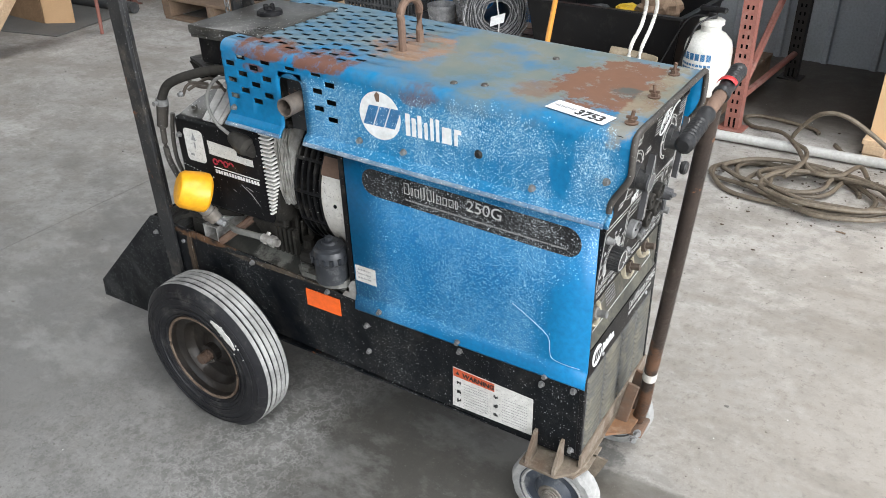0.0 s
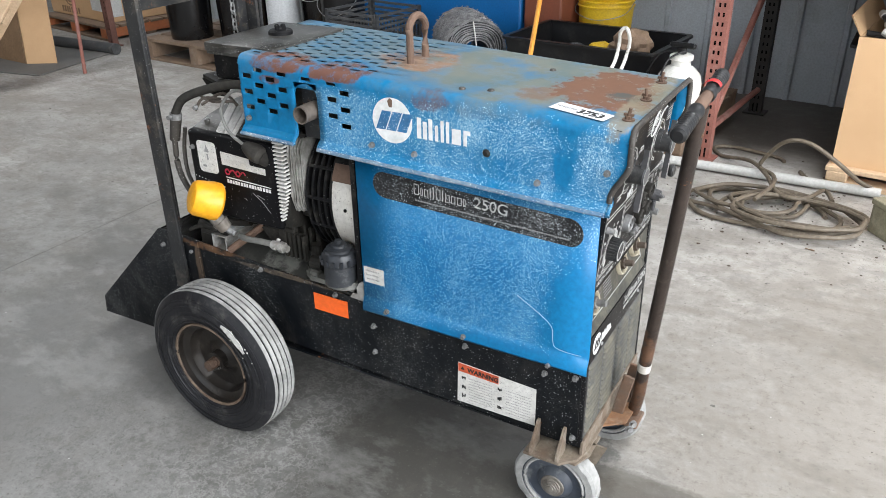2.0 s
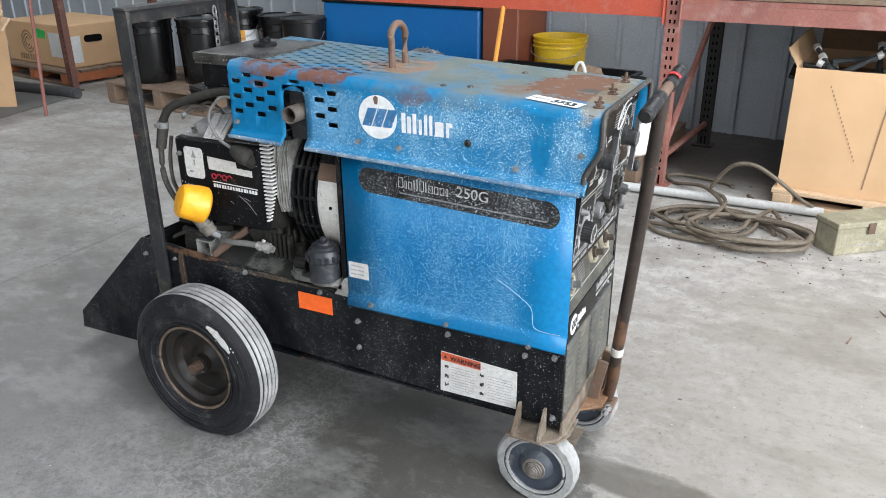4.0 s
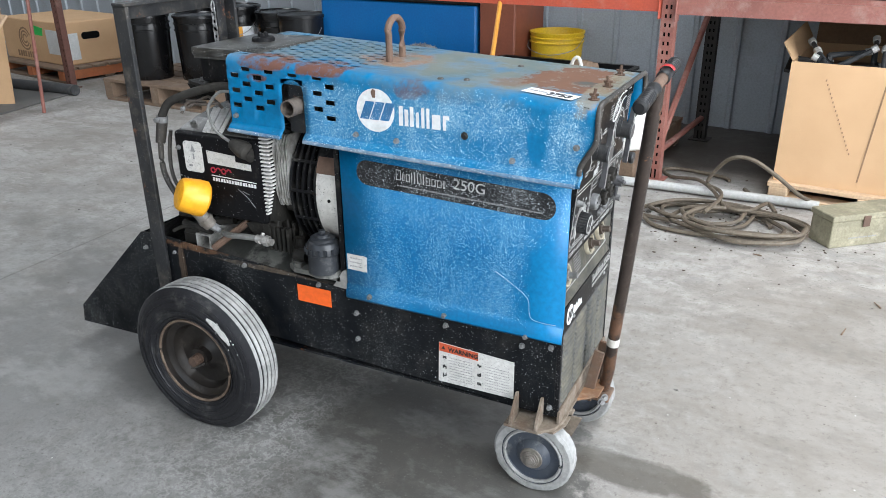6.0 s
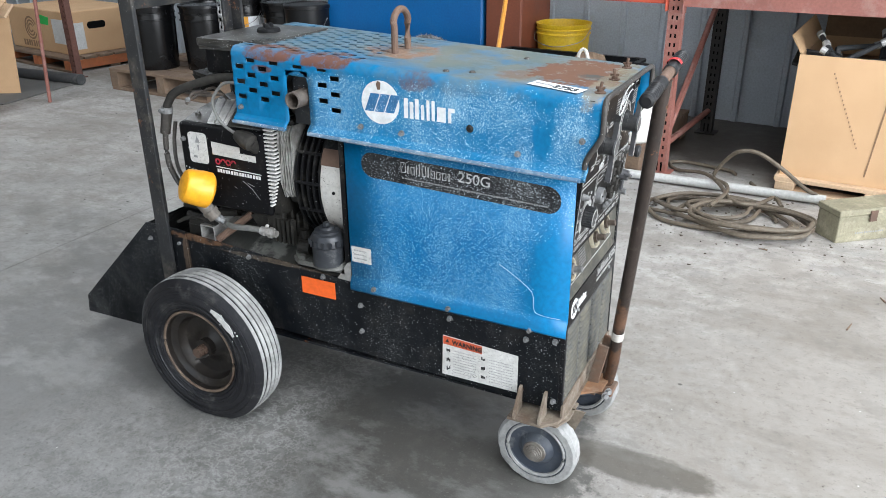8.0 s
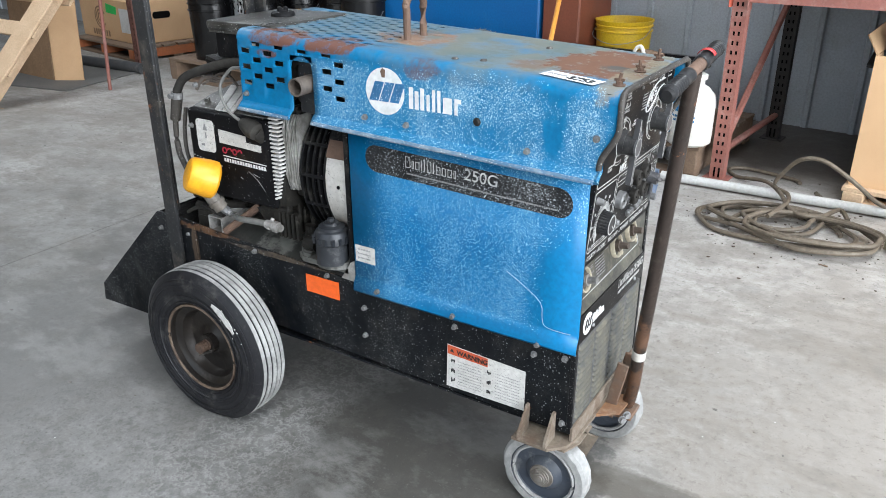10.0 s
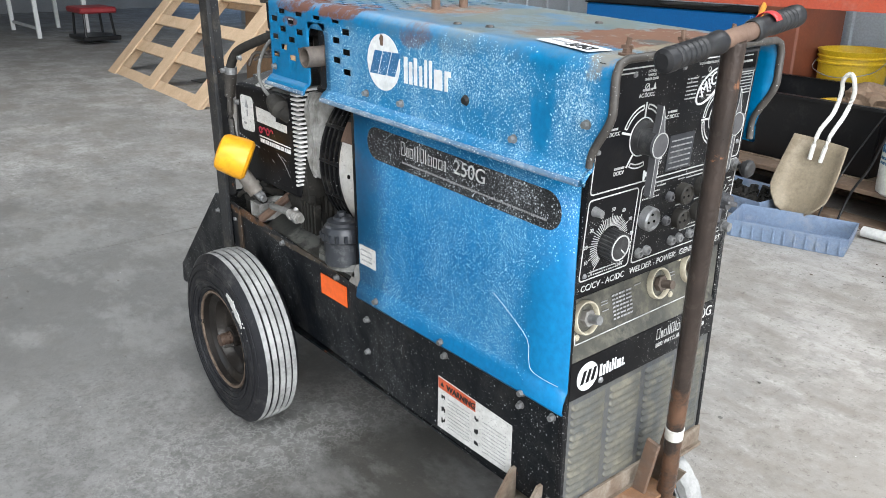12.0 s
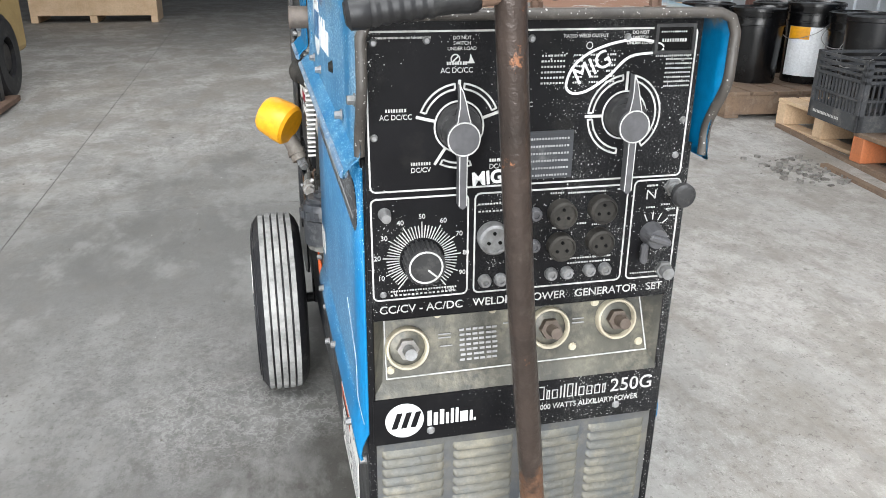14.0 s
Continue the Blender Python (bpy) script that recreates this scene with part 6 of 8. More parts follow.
for a0, a1, b, n in ((0.152, 0.2, 0.862, 6), (0.152, 0.2, 0.852, 5), (0.19, 0.215, 0.87, 4), (0.25, 0.27, 0.871, 3), (0.275, 0.33, 0.87, 9), (0.345, 0.355, 0.871, 2), (0.255, 0.275, 0.822, 3), (0.312, 0.335, 0.823, 4), (0.29, 0.305, 0.826, 2), (0.255, 0.27, 0.777, 3), (0.28, 0.345, 0.775, 9), (0.28, 0.345, 0.768, 8)):
    bars(bm, "F", a0, a1, b, 0.0003, 0.0035, n, rng)
part("small_print", bm, M_line, ctrl)
# engine control corner: choke, ignition switch
bm = bmesh.new()
cyl(bm, (0.0, 0.426, 0.871), (0.03, 0.424, 0.871), 0.004, seg=8)
lathe(bm, [(0.0, 0.04), (0.013, 0.039), (0.0165, 0.035), (0.0165, 0.028), (0.012, 0.022), (0.006, 0.016)], (0.0, 0.426, 0.871), (1, 0.4, 0.87), 20)
part("choke_knob", bm, M_knob, ctrl, "black choke pull knob", smooth=True)
bm = bmesh.new()
cyl(bm, (0, 0.426, 0.871), (0.006, 0.426, 0.871), 0.0125, seg=6)
cyl(bm, (0.006, 0.426, 0.871), (0.012, 0.426, 0.871), 0.008, seg=12)
part("panel_nut", bm, M_bolt, ctrl)
bm = bmesh.new()
cyl(bm, (0, 0.427, 0.748), (0.006, 0.427, 0.748), 0.013, seg=6)
cyl(bm, (0.006, 0.427, 0.748), (0.018, 0.427, 0.748), 0.009, seg=12)
part("panel_nut", bm, M_bolt, ctrl)
bm = bmesh.new()
cyl(bm, (0, 0.402, 0.805), (0.022, 0.402, 0.805), 0.017, 0.014, seg=20)
box(bm, 0.012, 0.03, 0.386, 0.42, 0.8, 0.81, 0.003, turn=Matrix.Rotation(radians(-20), 3, "X"))
box(bm, 0.006, 0.016, 0.384, 0.394, 0.765, 0.795, 0.003)
part("ignition_switch", bm, M_knobgrey, ctrl, "grey ignition switch with key")
bm = bmesh.new()
bars(bm, "F", 0.388, 0.405, 0.873, 0.0003, 0.004, 4, rng)
prism(bm, stroke((0.39, 0.855), (0.39, 0.868), 0.0018), "F", 0.0002, LN)
prism(bm, stroke((0.39, 0.868), (0.402, 0.856), 0.0018), "F", 0.0002, LN)
prism(bm, stroke((0.402, 0.856), (0.402, 0.868), 0.0018), "F", 0.0002, LN)
for a in (40, 65, 90, 115):
    prism(bm, stroke((0.402 + 0.019 * math.cos(radians(a)), 0.806 + 0.019 * math.sin(radians(a))), (0.402 + 0.03 * math.cos(radians(a)), 0.806 + 0.03 * math.sin(radians(a))), 0.0015), "F", 0.0002, LN)
for a0, b in ((0.412, 0.845), (0.42, 0.838), (0.425, 0.828), (0.39, 0.842)):
    bars(bm, "F", a0, a0 + 0.014, b, 0.0003, 0.0035, 3, rng)
bars(bm, "F", 0.376, 0.418, 0.744, 0.0003, 0.003, 6, rng)
part("small_print", bm, M_line, ctrl)

# the panel leans: its top stands forward, drawn in and a little to one side
for ob in (ctrl, *ctrl.children_recursive):
    for v in ob.data.vertices:
        x, y, z = v.co / SCALE
        h = z - 0.72
        y = max(0.2225 + (y - 0.2225) * (1 - 0.083 * h) - 0.039 * h, 0.003)
        v.co = Vector((x + 0.09 * h, y, z + 0.016 * h - 0.09 * x)) * SCALE

# recessed weld stud panel
bm = bmesh.new()
A = [(0.0, 0.008, 0.706), (0.0, W - 0.008, 0.706), (0.0, W - 0.008, 0.585), (0.0, 0.008, 0.585)]
B = [(-0.03, 0.03, 0.7), (-0.03, W - 0.035, 0.7), (-0.012, W - 0.022, 0.606), (-0.012, 0.024, 0.606)]
va, vb = [bm.verts.new(p) for p in A], [bm.verts.new(p) for p in B]
for i in range(4):
    j = (i + 1) % 4
    bm.faces.new((va[i], va[j], vb[j], vb[i]))
bm.faces.new(vb)
studs = part("stud_panel", bm, M_stud, welder, "recessed dirty metal panel with three weld studs")


def on_recess(y, z, d=0.0):
    k = (z - 0.606) / (0.7 - 0.606)
    return Vector((-0.012 - 0.018 * k + d, y, z))


for y, z, mat in ((0.06, 0.652, M_bolt), (0.268, 0.66, M_nut), (0.372, 0.664, M_nut)):
    p = on_recess(y, z)
    ax = Vector((1, 0, 0.19)).normalized()
    bm = bmesh.new()
    lathe(bm, [(0.031, 0.0), (0.031, 0.008), (0.0295, 0.011), (0.0272, 0.011), (0.0255, 0.008), (0.0255, 0.0)], p, p + ax, 32, True)
    o = part("weld_stud", bm, M_cream_ring, studs, "weld stud in a cream insulating ring", smooth=True)
    part("stud_base", one(lathe, [(0.0, 0.004), (0.02, 0.004), (0.0257, 0.002)], p, p + ax, 24), M_stud, o, smooth=True)
    part("stud_nut", one(cyl, p + ax * 0.004, p + ax * 0.015, 0.0155, seg=6), M_debris if mat is M_bolt else mat, o)
    part("stud_bolt", one(cyl, p + ax * 0.015, p + ax * 0.036, 0.0085, seg=12), mat, o, smooth=True)
bm = bmesh.new()
for y, z in ((0.036, 0.622), (0.105, 0.695), (0.185, 0.694), (0.34, 0.69), (0.305, 0.628), (0.41, 0.625)):
    p = on_recess(y, z, 0.001)
    cyl(bm, p, p + Vector((0.003, 0, 0)), 0.0065, 0.005, seg=10)
part("paint_dab", bm, M_cream_ring, studs, "cream rivets")
bm = bmesh.new()
q = [on_recess(y, z, 0.0015) for y, z in ((0.03, 0.61), (0.03, 0.694), (0.41, 0.697), (0.422, 0.612))]
for k in (0, 2, 3):
    tube(bm, [q[k], q[(k + 1) % 4]], 0.0011, 5)
part("panel_line", bm, M_line, studs)
bm = bmesh.new()
for k in range(7):
    for i in range(6):
        y0 = 0.135 + 0.0095 * i + rng.uniform(0, 0.002)
        p = on_recess(y0, 0.668 - 0.0072 * k, 0.0012)
        box(bm, p.x, p.x + 0.0006, p.y, p.y + 0.007, p.z, p.z + 0.0035)
for y0, z0 in ((0.105, 0.665), (0.105, 0.66), (0.305, 0.668), (0.305, 0.662), (0.2, 0.672), (0.107, 0.648)):
    p = on_recess(y0, z0, 0.0012)
    box(bm, p.x, p.x + 0.0006, p.y, p.y + 0.018, p.z, p.z + 0.002)
part("small_print", bm, M_greyink, studs)

# name plate band
bm = bmesh.new()
prism(bm, rect(0.008, 0.512, W - 0.006, 0.585), "F", -0.01, 0.003)
plate = part("name_plate", bm, M_panel, welder, "black name plate with white emblem")
bm = bmesh.new()
prism(bm, disc(0.052, 0.549, 0.0275, 28), "F", 0.0032, 0.004)
em = part("emblem", bm, M_white, plate, "round white emblem with slanted bars")
for k in range(3):
    bm = bmesh.new()
    a = 0.033 + 0.0135 * k
    prism(bm, [(a, 0.537), (a + 0.008, 0.537), (a + 0.016, 0.562), (a + 0.008, 0.562)], "F", 0.0041, 0.0047)
    part("emblem_bar", bm, M_panel, em)
bm = bmesh.new()
for a0, a1, h in ((0.085, 0.091, 0.024), (0.094, 0.1, 0.02), (0.103, 0.109, 0.024), (0.112, 0.116, 0.018), (0.119, 0.123, 0.024), (0.126, 0.13, 0.024), (0.133, 0.144, 0.017), (0.147, 0.151, 0.017), (0.153, 0.156, 0.004)):
    prism(bm, rect(a0, 0.536, a1, 0.536 + h), "F", 0.0032, 0.004)
part("word_mark", bm, M_white, plate, "plain white bars in place of the maker's name")
bm = bmesh.new()
xx = 0.248
for wd, hh in ((0.011, 0.022), (0.005, 0.015), (0.009, 0.015), (0.002, 0.02), (0.002, 0.022), (0.009, 0.022), (0.002, 0.022), (0.009, 0.015), (0.009, 0.015), (0.009, 0.015), (0.005, 0.015)):
    if wd < 0.003:
        prism(bm, rect(xx, 0.555, xx + 0.0022, 0.555 + hh), "F", 0.0032, 0.004)
    else:
        frame_line(bm, rect(xx, 0.555, xx + wd, 0.555 + hh), "F", 0.0032, 0.004, 0.002)
    xx += wd + 0.0035
part("model_mark", bm, M_line, plate, "thin white outline bars in place of the model name")
lettering("250G", 0.031, "F", 0.362, 0.555, 0.0036, plate, M_line)
lettering("8000 WATTS AUXILIARY POWER", 0.0125, "F", 0.248, 0.538, 0.0036, plate, M_line, stretch=0.88)
for y, z in ((0.09, 0.527), (0.375, 0.531)):
    part("screw", one(cyl, (0.003, y, z), (0.0065, y, z), 0.0062, 0.004, seg=10), M_bolt, plate)

# louvred lower panel: four columns of raised slats
lou = part("louvre_panel", one(prism, rect(0.006, 0.285, W - 0.006, 0.511), "F", -0.012, 0.0), M_louver_back, welder, "bare dirty steel louvred panel")
for c in range(4):
    y0 = 0.019 + 0.105 * c
    for k in range(13):
        z = 0.296 + 0.0158 * k
        bm = bmesh.new()
        rows = []
        for e in (0.0, 0.02, 0.06, 0.5, 0.94, 0.98, 1.0):
            f = min(1.0, 12 * e, 12 * (1 - e)) ** 0.6 if 0 < e < 1 else 0.0
            rows.append([bm.verts.new((x * f - 0.0002, y0 + 0.092 * e, z + 0.004 * (1 - f) + zz)) for x, zz in ((0.0, 0.0), (0.0052, 0.0008), (0.0052, 0.003), (0.0028, 0.0085), (0.0, 0.0125))])
        for A, B in zip(rows, rows[1:]):
            for i in range(4):
                bm.faces.new((A[i], B[i], B[i + 1], A[i + 1]))
        part("louvre", bm, M_louver, lou, smooth=True)

# ---- T-handle ----
bm = bmesh.new()
pole = smooth_path([(0.045, 0.262, 0.19), (0.06, 0.25, 0.235), (0.072, 0.238, 0.3), (0.081, 0.224, 0.403), (0.1, 0.2, 0.58), (0.122, 0.17, 0.8), (0.153, 0.133, 1.128)], 6)
part("handle_pole", tube(bm, pole, 0.0165, 16), M_pole, welder, "worn brown steel handle pole", smooth=True)
bm = bmesh.new()
G0, G1 = Vector((0.15, -0.03, 1.111)), Vector((0.156, 0.296, 1.155))
cyl(bm, G0.lerp(G1, 0.04), G0.lerp(G1, 0.96), 0.013, seg=16)
bar = part("handle_bar", bm, M_rust, welder, "rusty steel cross bar", smooth=True)
for a, b in ((0.0, 0.40), (0.62, 1.0)):
    bm = bmesh.new()
    A0, B0 = G0.lerp(G1, a), G0.lerp(G1, b)
    L = (B0 - A0).length
    prof = [(0.0, 0.0), (0.012, 0.0), (0.0185, 0.004), (0.0195, 0.012), (0.0195, 0.02), (0.0172, 0.024)]
    k = 0.024
    while k < L * 0.62:
        prof += [(0.017, k), (0.0188, k + 0.003), (0.0188, k + 0.006), (0.017, k + 0.009)]
        k += 0.011
    prof += [(0.0175, L - 0.022), (0.0192, L - 0.014), (0.0192, L - 0.004), (0.0165, L)]
    if a > 0.5:
        prof = [(r, L - h) for r, h in prof]
    prof = [(r * 0.88, h) for r, h in prof]
    lathe(bm, prof, A0, B0, 24)
    part("grip", bm, M_grip, bar, "ribbed black rubber grip", smooth=True)
bm = bmesh.new()
for q in range(9):
    an = radians(25 + 130 * q / 8)
    u = Vector((math.cos(an), 0, math.sin(an))) * 0.0205
    bm.verts.new(G0.lerp(G1, 0.72) + u), bm.verts.new(G0.lerp(G1, 0.765) + u)
bm.verts.ensure_lookup_table()
for q in range(8):
    bm.faces.new((bm.verts[2 * q], bm.verts[2 * q + 1], bm.verts[2 * q + 3], bm.verts[2 * q + 2]))
tape = part("tape_band", bm, M_redtape, bar, "strip of red tape", smooth=True)
tape.modifiers.new("thick", "SOLIDIFY").thickness = 0.001
bm = bmesh.new()
cyl(bm, (0.0799, 0.226, 0.389), (0.0825, 0.2222, 0.414), 0.0174, seg=18)
part("tape_band", bm, M_bandgrey, welder, "white tape wound round the pole", smooth=True)
bm = bmesh.new()
tilt = Matrix.Rotation(radians(10), 3, "Y")
box(bm, 0.02, 0.05, 0.205, 0.213, 0.2, 0.37, 0.002, turn=tilt)
box(bm, 0.02, 0.05, 0.262, 0.27, 0.2, 0.37, 0.002, turn=tilt)
box(bm, 0.01, 0.085, 0.2, 0.275, 0.21, 0.222, 0.003)
cyl(bm, (0.04, 0.19, 0.235), (0.04, 0.29, 0.235), 0.008, seg=10)
part("handle_bracket", bm, M_bracket, welder, "dirty steel handle bracket")
for y, z in ((0.13, 0.248), (0.165, 0.24)):
    bolt_head((0.075, y + 0.03, z - 0.008), (0.7, -0.7, 0.1), 0.0085, base_plate)

# ---- floor slabs, divided by one saw-cut joint ----
JX0 = -2.72


JW = 0.003
JY = -1.16
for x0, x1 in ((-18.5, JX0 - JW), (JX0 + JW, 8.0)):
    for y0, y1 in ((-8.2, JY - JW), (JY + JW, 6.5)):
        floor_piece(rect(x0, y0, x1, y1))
part("joint_filler", one(prism, rect(JX0 - JW, -8.2, JX0 + JW, 6.5), "T", -0.2, -0.002), M_joint, floor)
part("joint_filler", one(prism, rect(-18.5, JY - JW, 8.0, JY + JW), "T", -0.2, -0.0025), M_joint, floor)

# ---- walls, roof ----
WALL_V = 1.5


def tin_wall():
    bm = bmesh.new()
    prof = []
    x = -13.0
    while x < 8.4:
        prof += [(x, 0.0), (x + 0.255, 0.0), (x + 0.265, -0.018), (x + 0.295, -0.018), (x + 0.305, 0.0)]
        x += 0.305
    a = [bm.verts.new((u, WALL_V + v, 0.0)) for u, v in prof]
    b = [bm.verts.new((u, WALL_V + v, 5.0)) for u, v in prof]
    for i in range(len(prof) - 1):
        bm.faces.new((a[i], a[i + 1], b[i + 1], b[i]))
    box(bm, -13, 8.4, WALL_V + 0.012, WALL_V + 0.1, 0, 5.0)
    ob = part("wall_north", bm, M_tinwall)
    place(ob, NORTH)
    tagged(ob, "grey ribbed tin wall behind the racks", "wall", kind="structure")


tin_wall()
slab("wall_west", Matrix(), M_wallpaint, -18.4, -18.2, -8.2, 6.5, 0, 5, label="pale far wall of the workshop")
# south wall with a wide door opening
for n, b in enumerate(((-18.2, -5.4, -8.2, -8.0, 0, 5), (2.4, 7.6, -8.2, -8.0, 0, 5), (-5.4, 2.4, -8.2, -8.0, 4.6, 5))):
    slab("wall_south", Matrix(), M_wallpaint, *b, label="pale wall with a wide open doorway")
for n, b in enumerate(((7.5, 7.7, -8.0, -6.2, 0, 5), (7.5, 7.7, 1.9, 5.4, 0, 5), (7.5, 7.7, -6.2, 1.9, 4.5, 5))):
    slab("wall_east", Matrix(), M_wallpaint, *b, label="pale wall with a wide open doorway")
# added out of view to block the east light from the rack bay
slab("wall_rack_end", NORTH, M_wallpaint, 1.47, 1.57, -0.06, WALL_V, 0, 5, label="added unseen wall that keeps door light out of the rack bay")
slab("ceiling", Matrix(), M_roof, -18.4, 7.7, -8.2, 6.5, 5.0, 5.15, label="white insulated roof lining")
tagged(part("ground", one(prism, rect(-400, -400, 400, 400), "T", -0.45, -0.25), M_concrete), "pale yard outside the doorways", "ground", kind="structure")


# ---- racking along the wall ----
def upright(m, material, height, label, braces=True):
    up = thing("rack_upright", m, label, "rack", group="rack uprights")
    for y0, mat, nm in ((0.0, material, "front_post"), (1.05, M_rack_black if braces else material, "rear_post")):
        bm = bmesh.new()
        w, d = 0.078, 0.06
        # perforated front web: strips round teardrop holes
        zc = 0.05
        box(bm, -w / 2, -w / 2 + 0.02, y0, y0 + 0.004, 0.01, height)
        box(bm, w / 2 - 0.02, w / 2, y0, y0 + 0.004, 0.01, height)
        box(bm, -0.007, 0.007, y0, y0 + 0.004, 0.01, height)
        while zc < min(height, 2.4):
            for s in (-1, 1):
                box(bm, s * 0.013 - 0.0065, s * 0.013 + 0.0065, y0, y0 + 0.004, zc + 0.022, zc + 0.05)
            zc += 0.05
        box(bm, -w / 2, -w / 2 + 0.004, y0 + 0.004, y0 + d, 0.01, height)
        box(bm, w / 2 - 0.004, w / 2, y0 + 0.004, y0 + d, 0.01, height)
        part(nm, bm, mat, up)
        # added black core, gives the shade behind the perforations
        part("post_core", one(box, -w / 2 + 0.006, w / 2 - 0.006, y0 + 0.02, y0 + d - 0.006, 0.01, height), M_dark, up)
        part("foot_plate", one(box, -0.07, 0.07, y0 - 0.03, y0 + 0.09, 0.0, 0.01, 0.002), mat, up)
    if braces:
        for z0, z1 in ((0.16, 0.16), (0.18, 1.0), (1.0, 1.0)):
            bm = bmesh.new()
            tube(bm, [Vector((0.0, 0.05, z0)), Vector((0.0, 1.06, z1))], 0.02, 6)
            part("brace", bm, M_rack, up)
    return up


upright(NORTH, M_rack, 3.2, "faded red perforated rack upright frame with bracing")
upright(NORTH @ pose(-5.75, 0.0, 0), M_rack_brown, 3.2, "faded red perforated rack upright", braces=False)


def beam(x0, x1, y0, z0, material, label):
    b = thing("rack_beam", NORTH @ pose(x0, y0, z0), label, "rack beam", group="rack beams")
    bm = bmesh.new()
    L = x1 - x0
    prism(bm, [(0.0, 0.0), (0.045, 0.0), (0.045, 0.11), (0.025, 0.11), (0.025, 0.085), (0.0, 0.085)], "F", 0.0, L)
    part("beam_bar", bm, material, b)
    for x in (0.0, L - 0.006):
        bm = bmesh.new()
        box(bm, x, x + 0.006, -0.012, 0.055, -0.04, 0.16, 0.001)
        part("end_connector", bm, material, b)
    return b


ZB = 0.985
beam(0.045, 1.42, -0.02, ZB - 0.01, M_rack, "faded red steel rack beam, scuffed")
beam(-5.7, -0.045, -0.02, ZB, M_beam, "orange-red steel rack beam")
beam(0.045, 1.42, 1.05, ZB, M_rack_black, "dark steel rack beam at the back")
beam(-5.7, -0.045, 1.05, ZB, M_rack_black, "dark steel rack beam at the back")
# board carried past the back beam to the wall, to shade the bay
for x0, x1 in ((0.045, 1.42),):
    d = thing("rack_shelf", NORTH @ pose(x0, 0, ZB + 0.105), "weathered plywood shelf board on the rack beams", "shelf", group="rack shelves")
    part("board", one(box, 0.0, x1 - x0, 0.0, 1.47, 0.0, 0.02), M_wood_dark, d)


# ---- pallets ----
def pallet(m, w, d, label, deck=M_wood_dark, ends=None, h=0.19, boards=6):
    p = thing("pallet", m, label, "pallet", group="pallets")
    for k in range(3):
        x = k * (w - 0.1) / 2
        part("stringer", one(box, x, x + 0.1, 0.0, d, 0.025, h - 0.025, 0.004), ends or deck, p)
    bw = d / boards
    for k in range(boards):
        part("deck_board", one(box, -0.01, w + 0.01, k * bw + 0.003, (k + 1) * bw - 0.02, h - 0.025, h, 0.003), deck, p)
    for k in range(3):
        y = 0.004 + k * (d - 0.12) / 2
        part("bottom_board", one(box, 0.004, w - 0.004, y, y + 0.11, 0.0, 0.025, 0.003), deck, p)
    return p


def at(x, y, z=0.0, rz=TURN_N):
    return pose(x, y, z, 0, 0, rz)


pallet(at(-1.72, 2.99), 1.25, 1.0, "weathered wooden pallet under a black tote and a sprayer")
pallet(at(-2.8, 3.2), 1.05, 0.9, "wooden pallet with orange-stained ends", ends=M_wood_orange)
pallet(at(-3.8, 3.42), 0.98, 0.9, "pale wooden pallet holding a milk crate", deck=M_wood)
pallet(at(-5.35, 3.27, 0, -4), 1.3, 1.15, "weathered wooden pallet holding black pails")


# ---- tote, sprayer, shovel, broom, trays ----
def open_box_bm(w, d, h, t, taper=0.0, bev=0.0):
    """A box without a lid, with wall thickness, wider at the top by taper."""
    bm = bmesh.new()

    def ring(ins, z, k):
        e = taper * k
        return [bm.verts.new((x, y, z)) for x, y in ((-w / 2 - e + ins, -d / 2 - e + ins), (w / 2 + e - ins, -d / 2 - e + ins), (w / 2 + e - ins, d / 2 + e - ins), (-w / 2 - e + ins, d / 2 + e - ins))]
    a, b, c, e = ring(0, 0, 0), ring(0, h, 1), ring(t, h, 1), ring(t, t, 0)
    for A, B in ((a, b), (b, c), (c, e)):
        for i in range(4):
            j = (i + 1) % 4
            bm.faces.new((A[i], A[j], B[j], B[i]))
    bm.faces.new(a)
    bm.faces.new(e)
    if bev:
        bmesh.ops.bevel(bm, geom=[x for x in bm.edges], offset=bev, segments=2, affect="EDGES")
    return bm


def tote(m):
    t = thing("storage_tote", m, "black open plastic tote full of odds and ends", "tote")
    part("tub", open_box_bm(0.9, 0.52, 0.36, 0.008, 0.05, 0.006), M_blackplastic, t, smooth=True)
    bm = bmesh.new()
    frame_line(bm, round_rect(-0.52, -0.33, 0.52, 0.33, 0.04), "T", 0.345, 0.36, 0.035)
    part("rim", bm, M_blackplastic, t)
    return t


TOTE = at(-1.2, 3.38, 0.191, TURN_N)
tote(TOTE)


def crumpled(name, m, size, material, label, category, seed):
    bm = bmesh.new()
    bmesh.ops.create_icosphere(bm, subdivisions=3, radius=1.0)
    for v in bm.verts:
        n = noise.noise(v.co * 2.1 + Vector((seed, 0, 0))) * 0.35 + noise.noise(v.co * 5 + Vector((0, seed, 0))) * 0.15
        v.co = Vector((v.co.x * size[0], v.co.y * size[1], v.co.z * size[2])) * (1 + n)
    zmin = min(v.co.z for v in bm.verts)
    for v in bm.verts:
        v.co.z -= zmin
    ob = part(name, bm, material)
    place(ob, m)
    return tagged(ob, label, category)


crumpled("paper_bag", TOTE @ pose(0.22, 0.02, 0.2), (0.13, 0.1, 0.1), M_bag, "crumpled brown paper bag in the black tote", "bag", 3)
crumpled("yellow_cloth", TOTE @ pose(0.04, 0.05, 0.2), (0.12, 0.08, 0.05), M_yellowpail, "yellow cloth in the black tote", "cloth", 5)
crumpled("grey_rags", TOTE @ pose(-0.2, 0.02, 0.008), (0.16, 0.13, 0.13), M_greyplastic, "dark rags heaped in the black tote", "rag", 8)
